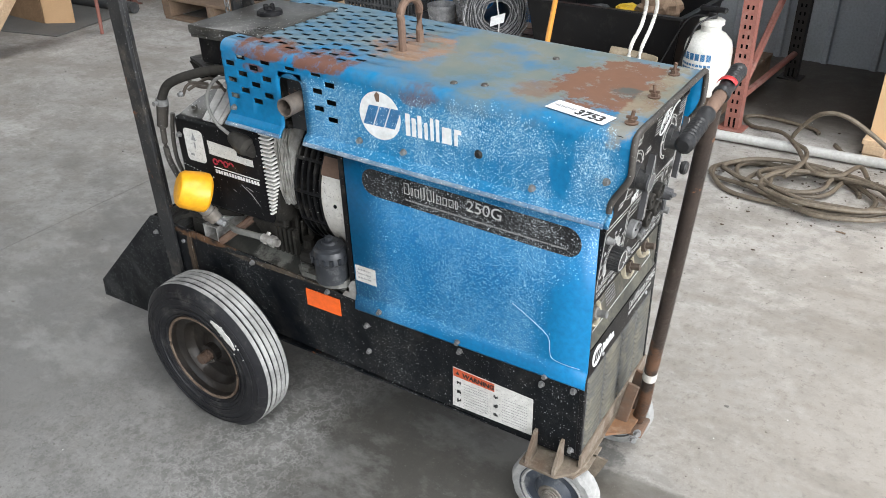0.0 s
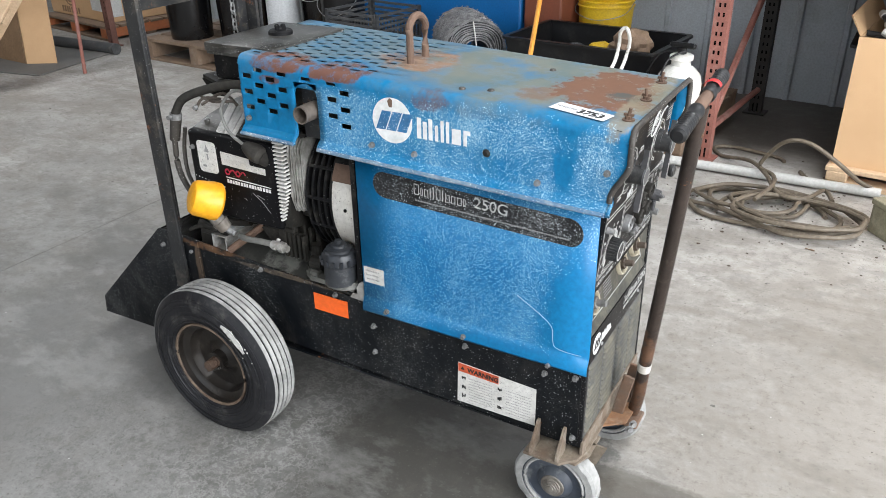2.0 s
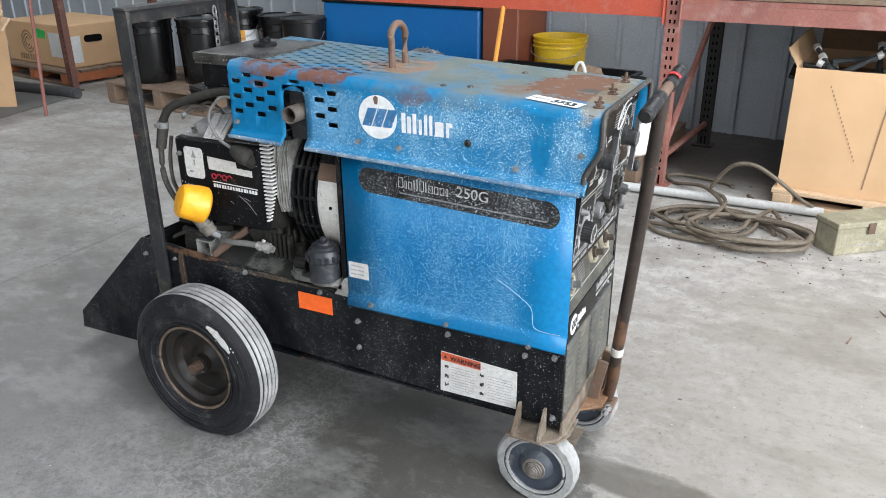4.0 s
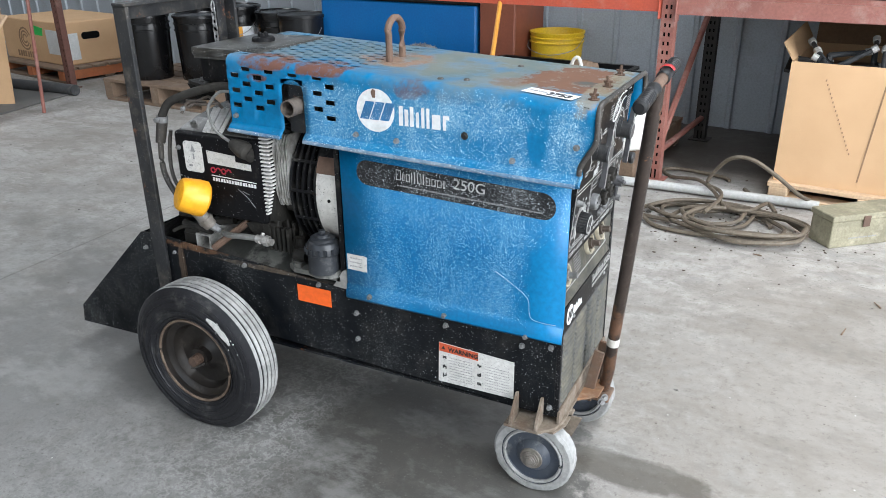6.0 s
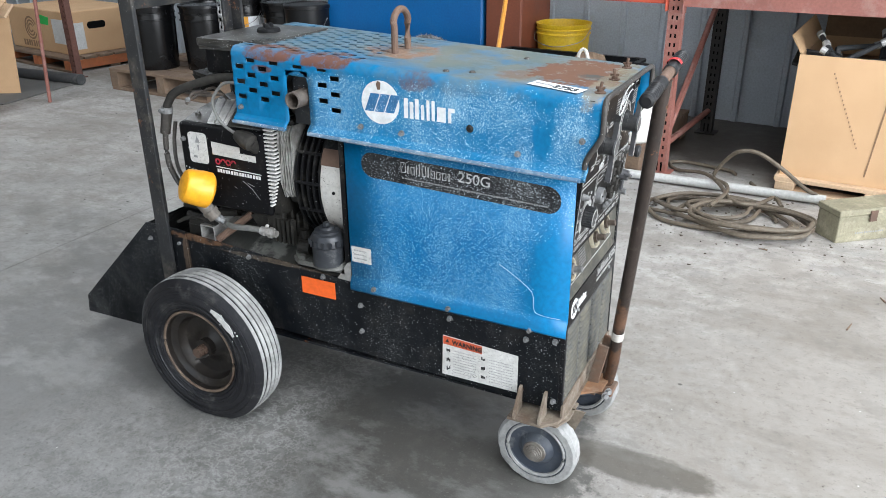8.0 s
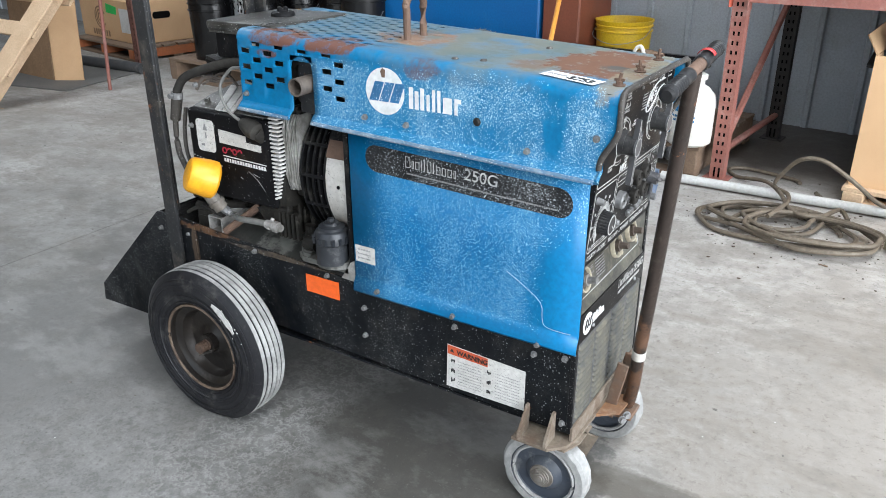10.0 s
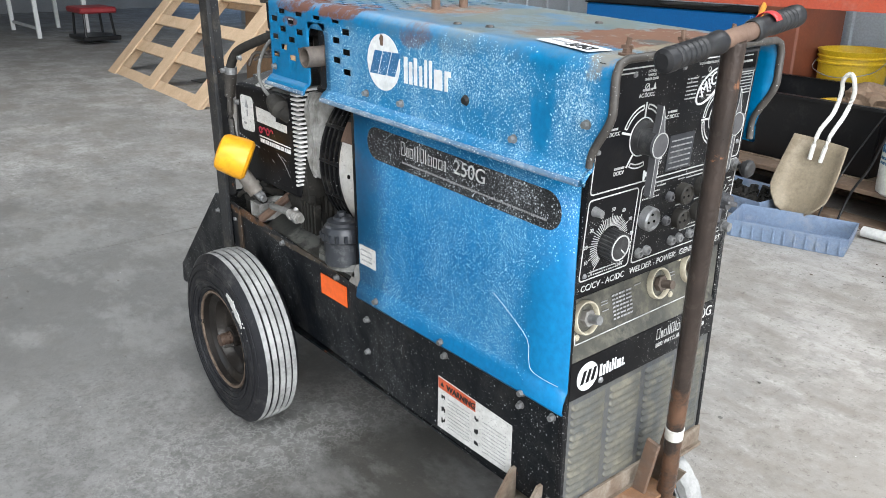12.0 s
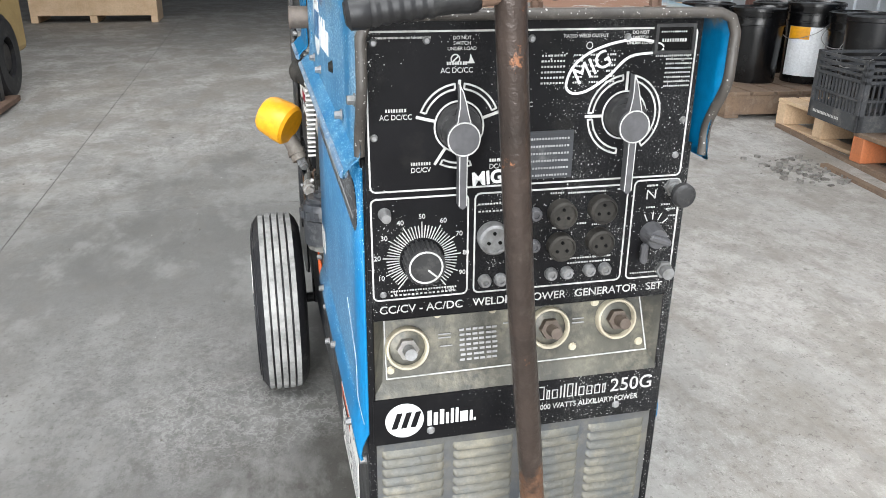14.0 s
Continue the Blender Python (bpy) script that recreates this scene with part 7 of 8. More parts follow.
crumpled("grey_rags", TOTE @ pose(0.15, 0.0, 0.008), (0.2, 0.14, 0.1), M_greyplastic, "dark rags heaped in the black tote", "rag", 12)


def sprayer(m):
    s = thing("pump_sprayer", m, "white plastic pump sprayer with blue print", "sprayer")
    bm = bmesh.new()
    lathe(bm, [(r * 1.25, h * 1.08) for r, h in ((0.0, 0.0), (0.085, 0.0), (0.098, 0.012), (0.1, 0.05), (0.1, 0.22), (0.092, 0.26), (0.065, 0.295), (0.042, 0.31), (0.042, 0.335), (0.052, 0.34), (0.052, 0.36), (0.04, 0.368), (0.0, 0.368))], (0, 0, 0), (0, 0, 1), 32)
    part("tank", bm, M_whiteplastic, s, smooth=True)
    bm = bmesh.new()
    cyl(bm, (0, 0, 0.39), (0, 0, 0.43), 0.024, seg=16)
    box(bm, -0.075, 0.075, -0.014, 0.014, 0.43, 0.458, 0.008)
    part("pump_handle", bm, M_blackplastic, s, "black pump handle")
    bm = bmesh.new()
    tube(bm, smooth_path([(0.03, -0.02, 0.42), (-0.03, -0.1, 0.38), (-0.06, -0.14, 0.26), (-0.1, -0.15, 0.12), (-0.15, -0.17, 0.0), (-0.17, -0.21, -0.15)], 6), 0.006, 8)
    tube(bm, smooth_path([(-0.02, 0.0, 0.41), (-0.12, -0.03, 0.38), (-0.2, -0.08, 0.2), (-0.25, -0.16, 0.0), (-0.27, -0.22, -0.17)], 6), 0.004, 8)
    part("spray_hose", bm, M_blackplastic, s, "black spray hose", smooth=True)
    for z, h, n, mat in ((0.2, 0.036, 6, M_bluelogo), (0.168, 0.012, 9, M_bluelogo), (0.146, 0.012, 7, M_bluelogo)):
        bm = bmesh.new()
        for k in range(n):
            a0 = -138 + 84 * k / n
            pts = arc_band(0, 0, 0.1245, 0.126, a0, a0 + 84 / n * 0.75, 3)
            prism(bm, pts, "T", z, z + h)
        part("blue_print", bm, mat, s)
    return s


sprayer(at(-0.55, 2.94, 0.191, -10))


def broom(p, q):
    b = thing("push_broom", Matrix.Translation(p), "long orange varnished wooden pole leaning on the bins", "broom")
    d = Vector(q) - Vector(p)
    bm = bmesh.new()
    lathe(bm, [(0.0, 0.0), (0.011, 0.0), (0.0145, 0.004), (0.0145, d.length - 0.01), (0.01, d.length), (0.0, d.length)], (0, 0, 0), d, 14)
    part("pole", bm, M_broom, b, smooth=True)


broom((-1.19, 2.075, 0.012), (-1.5, 3.35, 1.32))


def shovel(m):
    s = thing("scoop_shovel", m, "tan metal scoop shovel with a bent pale handle", "shovel")
    bm = bmesh.new()
    nx, nz = 8, 8
    grid = []
    for i in range(nx + 1):
        u = -1 + 2 * i / nx
        col = []
        for k in range(nz + 1):
            v = k / nz
            wd = 0.155 * (0.35 + 0.65 * min(1.0, (v + 0.02) / 0.3) ** 0.5) * (1.0 - 0.12 * v * v)
            z = v * 0.4 + 0.05 * u * u * (1 - v)
            y = -0.055 * u ** 4 - 0.02 * (1 - v) ** 2 + 0.03 * v
            col.append(bm.verts.new((u * wd, y, z)))
        grid.append(col)
    for i in range(nx):
        for k in range(nz):
            bm.faces.new((grid[i][k], grid[i + 1][k], grid[i + 1][k + 1], grid[i][k + 1]))
    o = part("blade", bm, M_shovel, s, "scratched tan scoop blade", smooth=True)
    md = o.modifiers.new("thick", "SOLIDIFY")
    md.thickness = 0.006
    for x in (-0.03, 0.03):
        bm = bmesh.new()
        tube(bm, smooth_path([(x * 0.9, -0.01, 0.3), (x, -0.012, 0.43), (x * 0.9, 0.05, 0.53), (x, 0.06, 0.63), (x * 0.95, 0.03, 0.68), (x * 0.5, 0.02, 0.71), (0, 0.02, 0.72)], 5), 0.0105, 8)
        part("bent_handle", bm, M_whiteplastic, s, "bent pale metal handle", smooth=True)
    return s


shovel(pose(-0.93, 2.7, 0.02, -12, 5, -4))


def tray(m, w, d, h, label):
    t = thing("plastic_tray", m, label, "tray", group="blue-grey trays")
    part("tub", open_box_bm(w, d, h, 0.006, 0.012, 0.003), M_bluetray, t, smooth=True)
    bm = bmesh.new()
    n = int(w / 0.045)
    for k in range(n):
        x = -w / 2 + 0.02 + (w - 0.04) * k / (n - 1)
        for s in (-1, 1):
            box(bm, x - 0.003, x + 0.003, s * (d / 2 + 0.008) - 0.004, s * (d / 2 + 0.008) + 0.004, 0.01, h * 0.8)
    part("rib", bm, M_bluetray, t)
    return t


tray(at(-0.84, 2.5, 0.0, 16), 0.5, 0.26, 0.085, "blue-grey plastic tray on the floor")
tray(at(-1.3, 2.78, 0.0, -6), 0.5, 0.3, 0.1, "blue-grey plastic tray of small rusty fittings")
rng = random.Random(31)
bm = bmesh.new()
for k in range(90):
    x, y = rng.uniform(-0.22, 0.22), rng.uniform(-0.12, 0.12)
    r = rng.uniform(0.012, 0.026)
    cyl(bm, (x, y, 0.02 + rng.uniform(0, 0.05)), (x + rng.uniform(-0.02, 0.02), y + rng.uniform(-0.02, 0.02), 0.05 + rng.uniform(0, 0.05)), r, seg=7)
ob = part("loose_fittings", bm, M_grime)
place(ob, at(-1.3, 2.78, 0.006, -6))
tagged(ob, "small rusty metal fittings heaped in a tray", "fittings", kind="stuff")


# ---- pails ----
def pail(m, r, h, material, label, lid=True, group="pails", hoops=True, bail=True):
    p = thing("pail", m, label, "pail", group=group)
    bm = bmesh.new()
    prof = [(0.0, 0.0), (r * 0.87, 0.0), (r * 0.88, 0.01), (r * 0.95, h * 0.72)]
    if hoops:
        for q in (0.76, 0.86):
            prof += [(r * 0.95, h * q), (r, h * q + 0.004), (r, h * q + 0.012), (r * 0.955, h * q + 0.016)]
    if lid:
        prof += [(r * 0.97, h * 0.96), (r * 1.02, h * 0.965), (r * 1.02, h), (r * 0.95, h + 0.006), (r * 0.9, h - 0.004), (0.0, h - 0.004)]
    else:
        prof += [(r * 1.02, h * 0.985), (r * 1.02, h), (r * 0.97, h), (r * 0.93, h * 0.8), (r * 0.85, 0.012), (0.0, 0.012)]
    lathe(bm, prof, (0, 0, 0), (0, 0, 1), 36)
    part("bucket", bm, material, p, smooth=True)
    if not bail:
        return p
    bm = bmesh.new()
    tube(bm, smooth_path([(-r, 0, h * 0.86), (-r * 0.85, -r * 0.7, h * 0.66), (0, -r * 1.05, h * 0.56), (r * 0.85, -r * 0.7, h * 0.66), (r, 0, h * 0.86)], 6), 0.003, 6)
    part("bail", bm, M_wire, p, smooth=True)
    return p


def band(p, r, a0, a1, z0, z1, material, label="", name="label_wrap"):
    bm = bmesh.new()
    prism(bm, arc_band(0, 0, r, r + 0.0015, a0, a1, 12), "T", z0, z1)
    return part(name, bm, material, p, label)


PR, PH = 0.205, 0.545
for x, y, a in ((-4.97, 3.5, 20), (-4.52, 3.66, -30), (-4.97, 4.15, -30)):
    pail(at(x, y, 0.191, a), PR, PH, M_pail, "black lidded plastic pail", bail=False)
pail(at(-4.0, 4.12, 0.191, 10), PR, PH, M_pail, "black lidded plastic pail")
p = pail(at(-4.41, 4.07, 0.191, 10), PR, PH + 0.04, M_pail, "black lidded pail with a white and orange label")
band(p, PR * 0.965, -100, 4, 0.06, 0.42, M_sticker, "white paper label")
band(p, PR * 0.978, -98, -52, 0.33, 0.42, M_yellow, "orange-yellow label block", "label_block")
pail(at(-3.62, 3.95, 0.0, 0), 0.2, 0.745, M_blackplastic, "tall black lidded barrel", hoops=False)
pail(at(-1.4, 4.12, 0.35, 0), 0.205, 0.34, M_yellowpail, "open yellow plastic pail", lid=False)
st = thing("stand_crate", at(-1.4, 4.12, 0.0, TURN_N), "low dark crate under the yellow pail", "crate")
part("crate_box", one(box, -0.24, 0.24, -0.24, 0.24, 0.0, 0.35, 0.006), M_wood_dark, st)


# cardboard cartons
def carton(m, w, d, h, material, label, name="carton", category="box", flaps=False, t=0.006):
    c = thing(name, m, label, category)
    if flaps:
        part("body", open_box_bm(w, d, h, t, 0.0, 0.002), material, c)
    else:
        part("body", one(box, -w / 2, w / 2, -d / 2, d / 2, 0, h, 0.006), material, c)
    return c




# milk crate
def milk_crate(m):
    c = thing("milk_crate", m, "dark grey latticed plastic milk crate", "crate")
    s, h, t = 0.5, 0.4, 0.016
    for k, (ax, off) in enumerate((("x", -1), ("x", 1), ("y", -1), ("y", 1))):
        bm = bmesh.new()

        def bar(u0, u1, z0, z1, th=t):
            if ax == "x":
                box(bm, u0, u1, off * s / 2 - th / 2, off * s / 2 + th / 2, z0, z1)
            else:
                box(bm, off * s / 2 - th / 2, off * s / 2 + th / 2, u0, u1, z0, z1)
        bar(-s / 2, s / 2, 0.0, 0.095)
        bar(-s / 2, s / 2, 0.17, 0.182, 0.022)
        for z in (0.27, 0.305, 0.34, 0.38):
            bar(-s / 2, s / 2, z, z + 0.016)
        for u in (-s / 2, s / 2 - 0.03):
            bar(u, u + 0.03, 0.0, h)
        for q in range(14):
            u = -s / 2 + 0.02 + (s - 0.05) * q / 13
            bar(u, u + 0.009, 0.09, 0.275, 0.01)
        part("lattice_side", bm, M_greyplastic, c)
    part("crate_floor", one(box, -s / 2, s / 2, -s / 2, s / 2, 0.0, 0.008), M_greyplastic, c)
    bm = bmesh.new()
    bars(bm, "S", -0.2, 0.08, 0.035, s / 2 + 0.0085, 0.026, 9, random.Random(6))
    part("small_print", bm, M_label, c)
    return c


milk_crate(at(-2.98, 3.46, 0.191, -8))
p = pail(at(-2.46, 3.3, 0.191, 40), 0.1, 0.21, M_wire, "small dented galvanised bucket", lid=False, hoops=False, group="")


# roll of barbed wire
def wire_roll(m):
    w = thing("wire_roll", m, "large roll of galvanised barbed wire with a paper tag", "wire roll")
    rngw = random.Random(17)
    L, R0 = 0.5, 0.215
    part("core", one(lathe, [(0.085, -L / 2 + 0.01), (R0 - 0.015, -L / 2 + 0.02), (R0 - 0.015, L / 2 - 0.02), (0.085, L / 2 - 0.01)], (0, 0, R0), (1, 0, R0), 36, True), M_greyplastic, w, smooth=True)
    bm = bmesh.new()
    for layer in range(46):
        x = -L / 2 + L * (layer + 0.5) / 46
        r = R0 - 0.008 + rngw.uniform(-0.004, 0.006)
        ph = rngw.uniform(0, 6)
        tube(bm, [Vector((x + 0.014 * math.sin(3 * a + ph), (r + 0.006 * math.sin(7 * a + ph)) * math.cos(a), R0 + (r + 0.006 * math.sin(7 * a + ph)) * math.sin(a))) for a in [2 * math.pi * k / 40 for k in range(40)]], 0.0035, 4, closed=True)
    for s in (-1, 1):
        for k in range(9):
            r = 0.09 + 0.0125 * k + rngw.uniform(-0.004, 0.004)
            ph = rngw.uniform(0, 6)
            tube(bm, [Vector((s * (L / 2 - 0.012 + rngw.uniform(0, 0.012)), (r + 0.007 * math.sin(4 * a + ph)) * math.cos(a), R0 + (r + 0.006 * math.sin(3 * a)) * math.sin(a))) for a in [2 * math.pi * q / 36 for q in range(36)]], 0.0038, 4, closed=True)
    part("coil", bm, M_wire, w, "wound strands of wire")
    bm = bmesh.new()
    for k in range(1100):
        a, x = rngw.uniform(0, 6.283), rngw.uniform(-L / 2, L / 2)
        d = Vector((rngw.uniform(-1, 1), rngw.uniform(-1, 1), rngw.uniform(-1, 1))).normalized() * rngw.uniform(0.012, 0.024)
        p0 = Vector((x, R0 * math.cos(a), R0 + R0 * math.sin(a)))
        if p0.z - abs(d.z) > 0:
            cyl(bm, p0 - d, p0 + d, 0.0022, seg=3)
    part("barb", bm, M_wire, w)
    bm = bmesh.new()
    tube(bm, smooth_path([(L / 2 + 0.012, -0.02, 2 * R0 - 0.01), (L / 2 + 0.014, 0.0, R0 + 0.05), (L / 2 + 0.014, 0.01, R0 - 0.05), (L / 2 + 0.012, 0.0, 0.02)], 6), 0.005, 6)
    part("tie_wire", bm, M_alu, w)
    bm = bmesh.new()
    prism(bm, [(-0.05, R0 - 0.07), (0.04, R0 - 0.05), (0.05, R0 + 0.01), (-0.045, R0 - 0.01)], "F", L / 2 + 0.018, L / 2 + 0.021)
    part("paper_tag", bm, M_white, w, "white paper tag")
    return w


wire_roll(at(-2.13, 3.38, 0.191, -50))


# blue bin, brown bin
def bin_thing(m, w, d, h, material, name, label):
    b = thing(name, m, label, "bin")
    part("body", one(box, 0, w, 0, d, 0.1, h, 0.012), material, b)
    for x in (0.05, w - 0.13):
        part("skid", one(box, x, x + 0.08, 0.0, d, 0, 0.1, 0.004), M_dark, b)
    part("lid", one(box, -0.01, w + 0.01, -0.01, d, h, h + 0.012, 0.004), M_dark, b, "dark lid, dusty")
    return b


bin_thing(at(-3.45, 4.0), 1.5, 0.5, 0.875, M_bigblue, "steel_bin", "large plain blue steel bin under the rack")
bin_thing(at(-1.93, 3.86), 0.3, 0.5, 0.98, M_brownbin, "brown_bin", "tall rust-brown steel cabinet beside the blue bin")
ob = part("flat_sheet", one(box, 0, 0.45, 0, 0.2, 0, 0.012, 0.002), M_grime)
place(ob, at(-2.75, 3.98, 0.888, 8))
tagged(ob, "thin dusty metal sheet lying on the blue bin", "sheet")


# ---- right bay: cardboard box with tools, wooden box, hose, pipe ----
pallet(at(0.29, 2.86), 1.0, 0.9, "pale wooden pallet under a cardboard carton", deck=M_wood, h=0.1)
CB = at(0.8, 3.26, 0.101)
box1 = thing("cardboard_carton", CB, "large open brown cardboard carton with tools inside", "box")
part("body", open_box_bm(0.92, 0.8, 0.66, 0.008), M_card, box1)
bm = bmesh.new()
box(bm, -0.45, 0.45, 0.385, 0.391, 0.66, 0.82, turn=Matrix.Rotation(radians(-8), 3, "X"))
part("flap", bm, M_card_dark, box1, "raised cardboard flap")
bm = bmesh.new()
fl = [Vector((-0.46, 0.38, 0.66)), Vector((-0.46, -0.38, 0.66)), Vector((-0.53, -0.3, 0.74)), Vector((-0.52, 0.34, 0.78))]
bm.faces.new([bm.verts.new(v) for v in fl])
o = part("flap", bm, M_card, box1, "bent cardboard side flap")
o.modifiers.new("thick", "SOLIDIFY").thickness = 0.006
bm = bmesh.new()
for k in range(18):
    x, z = -0.3 + 0.012 * k, 0.6 - 0.022 * k
    box(bm, -0.28 + 0.01 * k, -0.274 + 0.01 * k, -0.4035, -0.4005, 0.57 - 0.022 * k, 0.58 - 0.022 * k)
part("perforation", bm, M_card_dark, box1)
part("crease", one(box, 0.2, 0.205, -0.4025, -0.4005, 0.03, 0.66, turn=Matrix.Rotation(radians(3), 3, "Y")), M_card_dark, box1)
part("crease", one(box, -0.02, -0.012, -0.4025, -0.4005, 0.05, 0.66, turn=Matrix.Rotation(radians(5), 3, "Y")), M_card_dark, box1)
rng = random.Random(9)
for k in range(18):
    m = CB @ pose(-0.4 + 0.045 * k, rng.uniform(-0.33, -0.1), 0.6 + rng.uniform(0, 0.1), rng.uniform(-70, 70), rng.uniform(-60, 20), rng.uniform(0, 180))
    t = thing("spray_gun", m, "dark metal spray gun lying in the cardboard carton", "tool", group="tools in the carton")
    part("barrel", one(cyl, (-0.09, 0, 0.0), (0.09, 0, 0.02), 0.016, 0.012, seg=10), M_greyplastic, t)
    part("grip", one(box, -0.1, -0.07, -0.012, 0.012, -0.1, 0.01, 0.004), M_blackplastic, t)
    part("nozzle", one(cyl, (0.09, 0, 0.02), (0.12, 0, 0.025), 0.02, seg=10), M_alu, t)
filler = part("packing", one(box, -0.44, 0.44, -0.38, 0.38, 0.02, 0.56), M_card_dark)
place(filler, CB)
tagged(filler, "brown packing inside the carton", "packing")

# faded wooden box
WB = pose(0.628, 2.222, 0, 0, 0, 40)
wb = thing("wooden_box", WB, "faded olive wooden box on the floor", "box")
part("body", one(box, 0.0, 0.42, 0.0, 0.15, 0.0, 0.135, 0.004), M_olivebox, wb)
part("lid", one(box, -0.006, 0.426, -0.006, 0.156, 0.135, 0.165, 0.004), M_olivebox, wb)
bm = bmesh.new()
box(bm, 0.16, 0.2, -0.012, -0.006, 0.1, 0.155, 0.002)
part("latch", bm, M_rust, wb, "rusty latch")
bm = bmesh.new()
bars(bm, "S", 0.1, 0.26, 0.04, 0.0002, 0.012, 8, random.Random(3))
part("small_print", bm, M_greyink, wb)

# pipe on the floor and behind
ob = part("floor_pipe", one(cyl, (-0.63, 2.765, 0.032), (0.56, 2.76, 0.032), 0.025, seg=20), M_pvc, smooth=True)
tagged(ob, "long grey-white plastic pipe lying on the floor", "pipe")


def hose_coil():
    rngh = random.Random(23)
    turns = ((0.02, 2.36, 0.32, 0.19), (0.06, 2.3, 0.36, 0.22), (-0.02, 2.4, 0.27, 0.16), (0.2, 2.28, 0.3, 0.24), (0.28, 2.24, 0.24, 0.2), (0.12, 2.32, 0.4, 0.2), (0.0, 2.36, 0.22, 0.14), (0.3, 2.22, 0.22, 0.15), (0.16, 2.3, 0.33, 0.25))
    pts = []
    n = 14
    for k in range((len(turns) - 1) * n):
        i, f = divmod(k, n)
        f /= n
        cx, cy, rx, ry = (a + (b - a) * f for a, b in zip(turns[i], turns[i + 1]))
        a = 2 * math.pi * f
        pts.append((cx + rx * math.cos(a) + rngh.uniform(-0.014, 0.014), cy + ry * math.sin(a) + rngh.uniform(-0.012, 0.012), 0.011 + 0.007 * i + 0.014 * abs(math.sin(a * 1.5 + i))))
    h = thing("air_hose", pose(0, 0, 0), "brown rubber air hose in a loose tangled coil on the floor", "hose")
    part("hose_line", one(tube, smooth_path(pts, 4), 0.011, 8), M_cord, h, smooth=True)
    # free loops that cross the pipe: one lies back to the rack, one arches up to the carton's pallet
    p2 = [(0.36, 2.5, 0.05), (0.31, 2.6, 0.06), (0.24, 2.42, 0.07), (0.12, 2.42, 0.075), (0.02, 2.64, 0.085), (-0.1, 2.9, 0.05), (-0.27, 3.02, 0.012), (-0.34, 3.14, 0.012), (-0.25, 3.2, 0.012), (0.0, 3.14, 0.012), (0.06, 3.08, 0.012)]
    part("hose_loop", one(tube, smooth_path(p2, 6), 0.011, 8), M_cord, h, smooth=True)
    p3 = [(0.03, 2.3, 0.07), (0.08, 2.48, 0.09), (0.06, 2.62, 0.09), (-0.02, 2.7, 0.1), (0.03, 2.68, 0.2), (0.1, 2.64, 0.275), (0.2, 2.62, 0.285), (0.33, 2.66, 0.2), (0.45, 2.73, 0.09), (0.53, 2.79, 0.03), (0.42, 2.8, 0.012), (0.24, 2.83, 0.012), (0.16, 2.95, 0.012)]
    part("hose_loop", one(tube, smooth_path(p3, 6), 0.011, 8), M_cord, h, smooth=True)


hose_coil()

# ---- left rear: cartons, rods, leaning pallet, stool, forklift ----
K = at(-6.9, 4.15, 0.0, -10)
pallet(at(-7.6, 3.85, 0, -10), 1.3, 1.0, "orange-stained wooden pallet under a carton", deck=M_wood_dark, ends=M_wood_orange, h=0.14)
kc = thing("cardboard_carton", at(-6.95, 4.28, 0.141, -10), "brown cardboard carton with a handle hole and green label", "box")
part("body", one(box, -0.6, 0.6, -0.4, 0.4, 0.0, 0.42, 0.008), M_card, kc)
# black plate on the face stands for the shade in the handle hole
bm = bmesh.new()
prism(bm, round_rect(-0.2, 0.24, 0.0, 0.31, 0.03), "F", 0.6005, 0.603)
part("handle_hole", bm, M_dark, kc)
bm = bmesh.new()
prism(bm, [(0.0, 0.28), (0.22, 0.27), (0.24, 0.35), (0.02, 0.375)], "S", 0.4005, 0.402)
part("green_label", bm, M_green, kc)
bm = bmesh.new()
prism(bm, rect(0.29, 0.1, 0.52, 0.34), "S", 0.4005, 0.402)
prism(bm, rect(-0.36, 0.05, -0.24, 0.31), "F", 0.6005, 0.602)
part("white_label", bm, M_white, kc)
bm = bmesh.new()
for r in (0.05, 0.085, 0.12):
    prism(bm, arc_band(-0.15, 0.22, r - 0.018, r, 20, 330, 14), "S", 0.4005, 0.402)
bars(bm, "S", -0.36, 0.03, 0.03, 0.4005, 0.1, 4, random.Random(5), gap=0.2)
part("dark_mark", bm, M_card_dark, kc, "dark plain mark printed on the carton")
lc = thing("cardboard_carton", pose(-6.15, 2.65, 0, -4, 0, 0), "tall plain brown cardboard carton standing on the floor", "box")
part("body", one(prism, [(0.0, 0.0), (0.22, 0.13), (-0.12, 0.2), (-0.66, 0.05)], "T", 0.0, 1.1), M_card, lc)
part("flap", one(prism, [(0.003, -0.004), (0.224, 0.126), (0.229, 0.119), (0.003, -0.013)], "T", 0.004, 0.96), M_card, lc, "loose cardboard flap")
# the face turned from the light gets the darker cardboard
part("flap", one(prism, [(-0.01, -0.01), (-0.66, 0.04), (-0.66, 0.03), (-0.01, -0.02)], "T", 0.003, 0.9), M_card_dark, lc, "cardboard flap in darker brown for the carton's shaded face")
mat = part("floor_mat", one(box, -0.7, 0.7, -0.45, 0.55, 0.0, 0.012, 0.004), M_tarp)
place(mat, pose(-6.45, 2.75, 0, 0, 0, 10))
tagged(mat, "dark grey mat under the standing carton", "mat")
ob = part("metal_rod", one(cyl, (-5.42, 2.67, 0.0), (-5.36, 2.72, 1.35), 0.015, 0.014, seg=12), M_rack, smooth=True)
tagged(ob, "faded reddish metal rod leaning upright", "rod")
ob = part("floor_pipe", one(cyl, (-6.9, 3.25, 0.05), (-5.75, 3.28, 0.05), 0.05, seg=16), M_greyplastic, smooth=True)
tagged(ob, "dark grey pipe on the floor by the rack", "pipe")


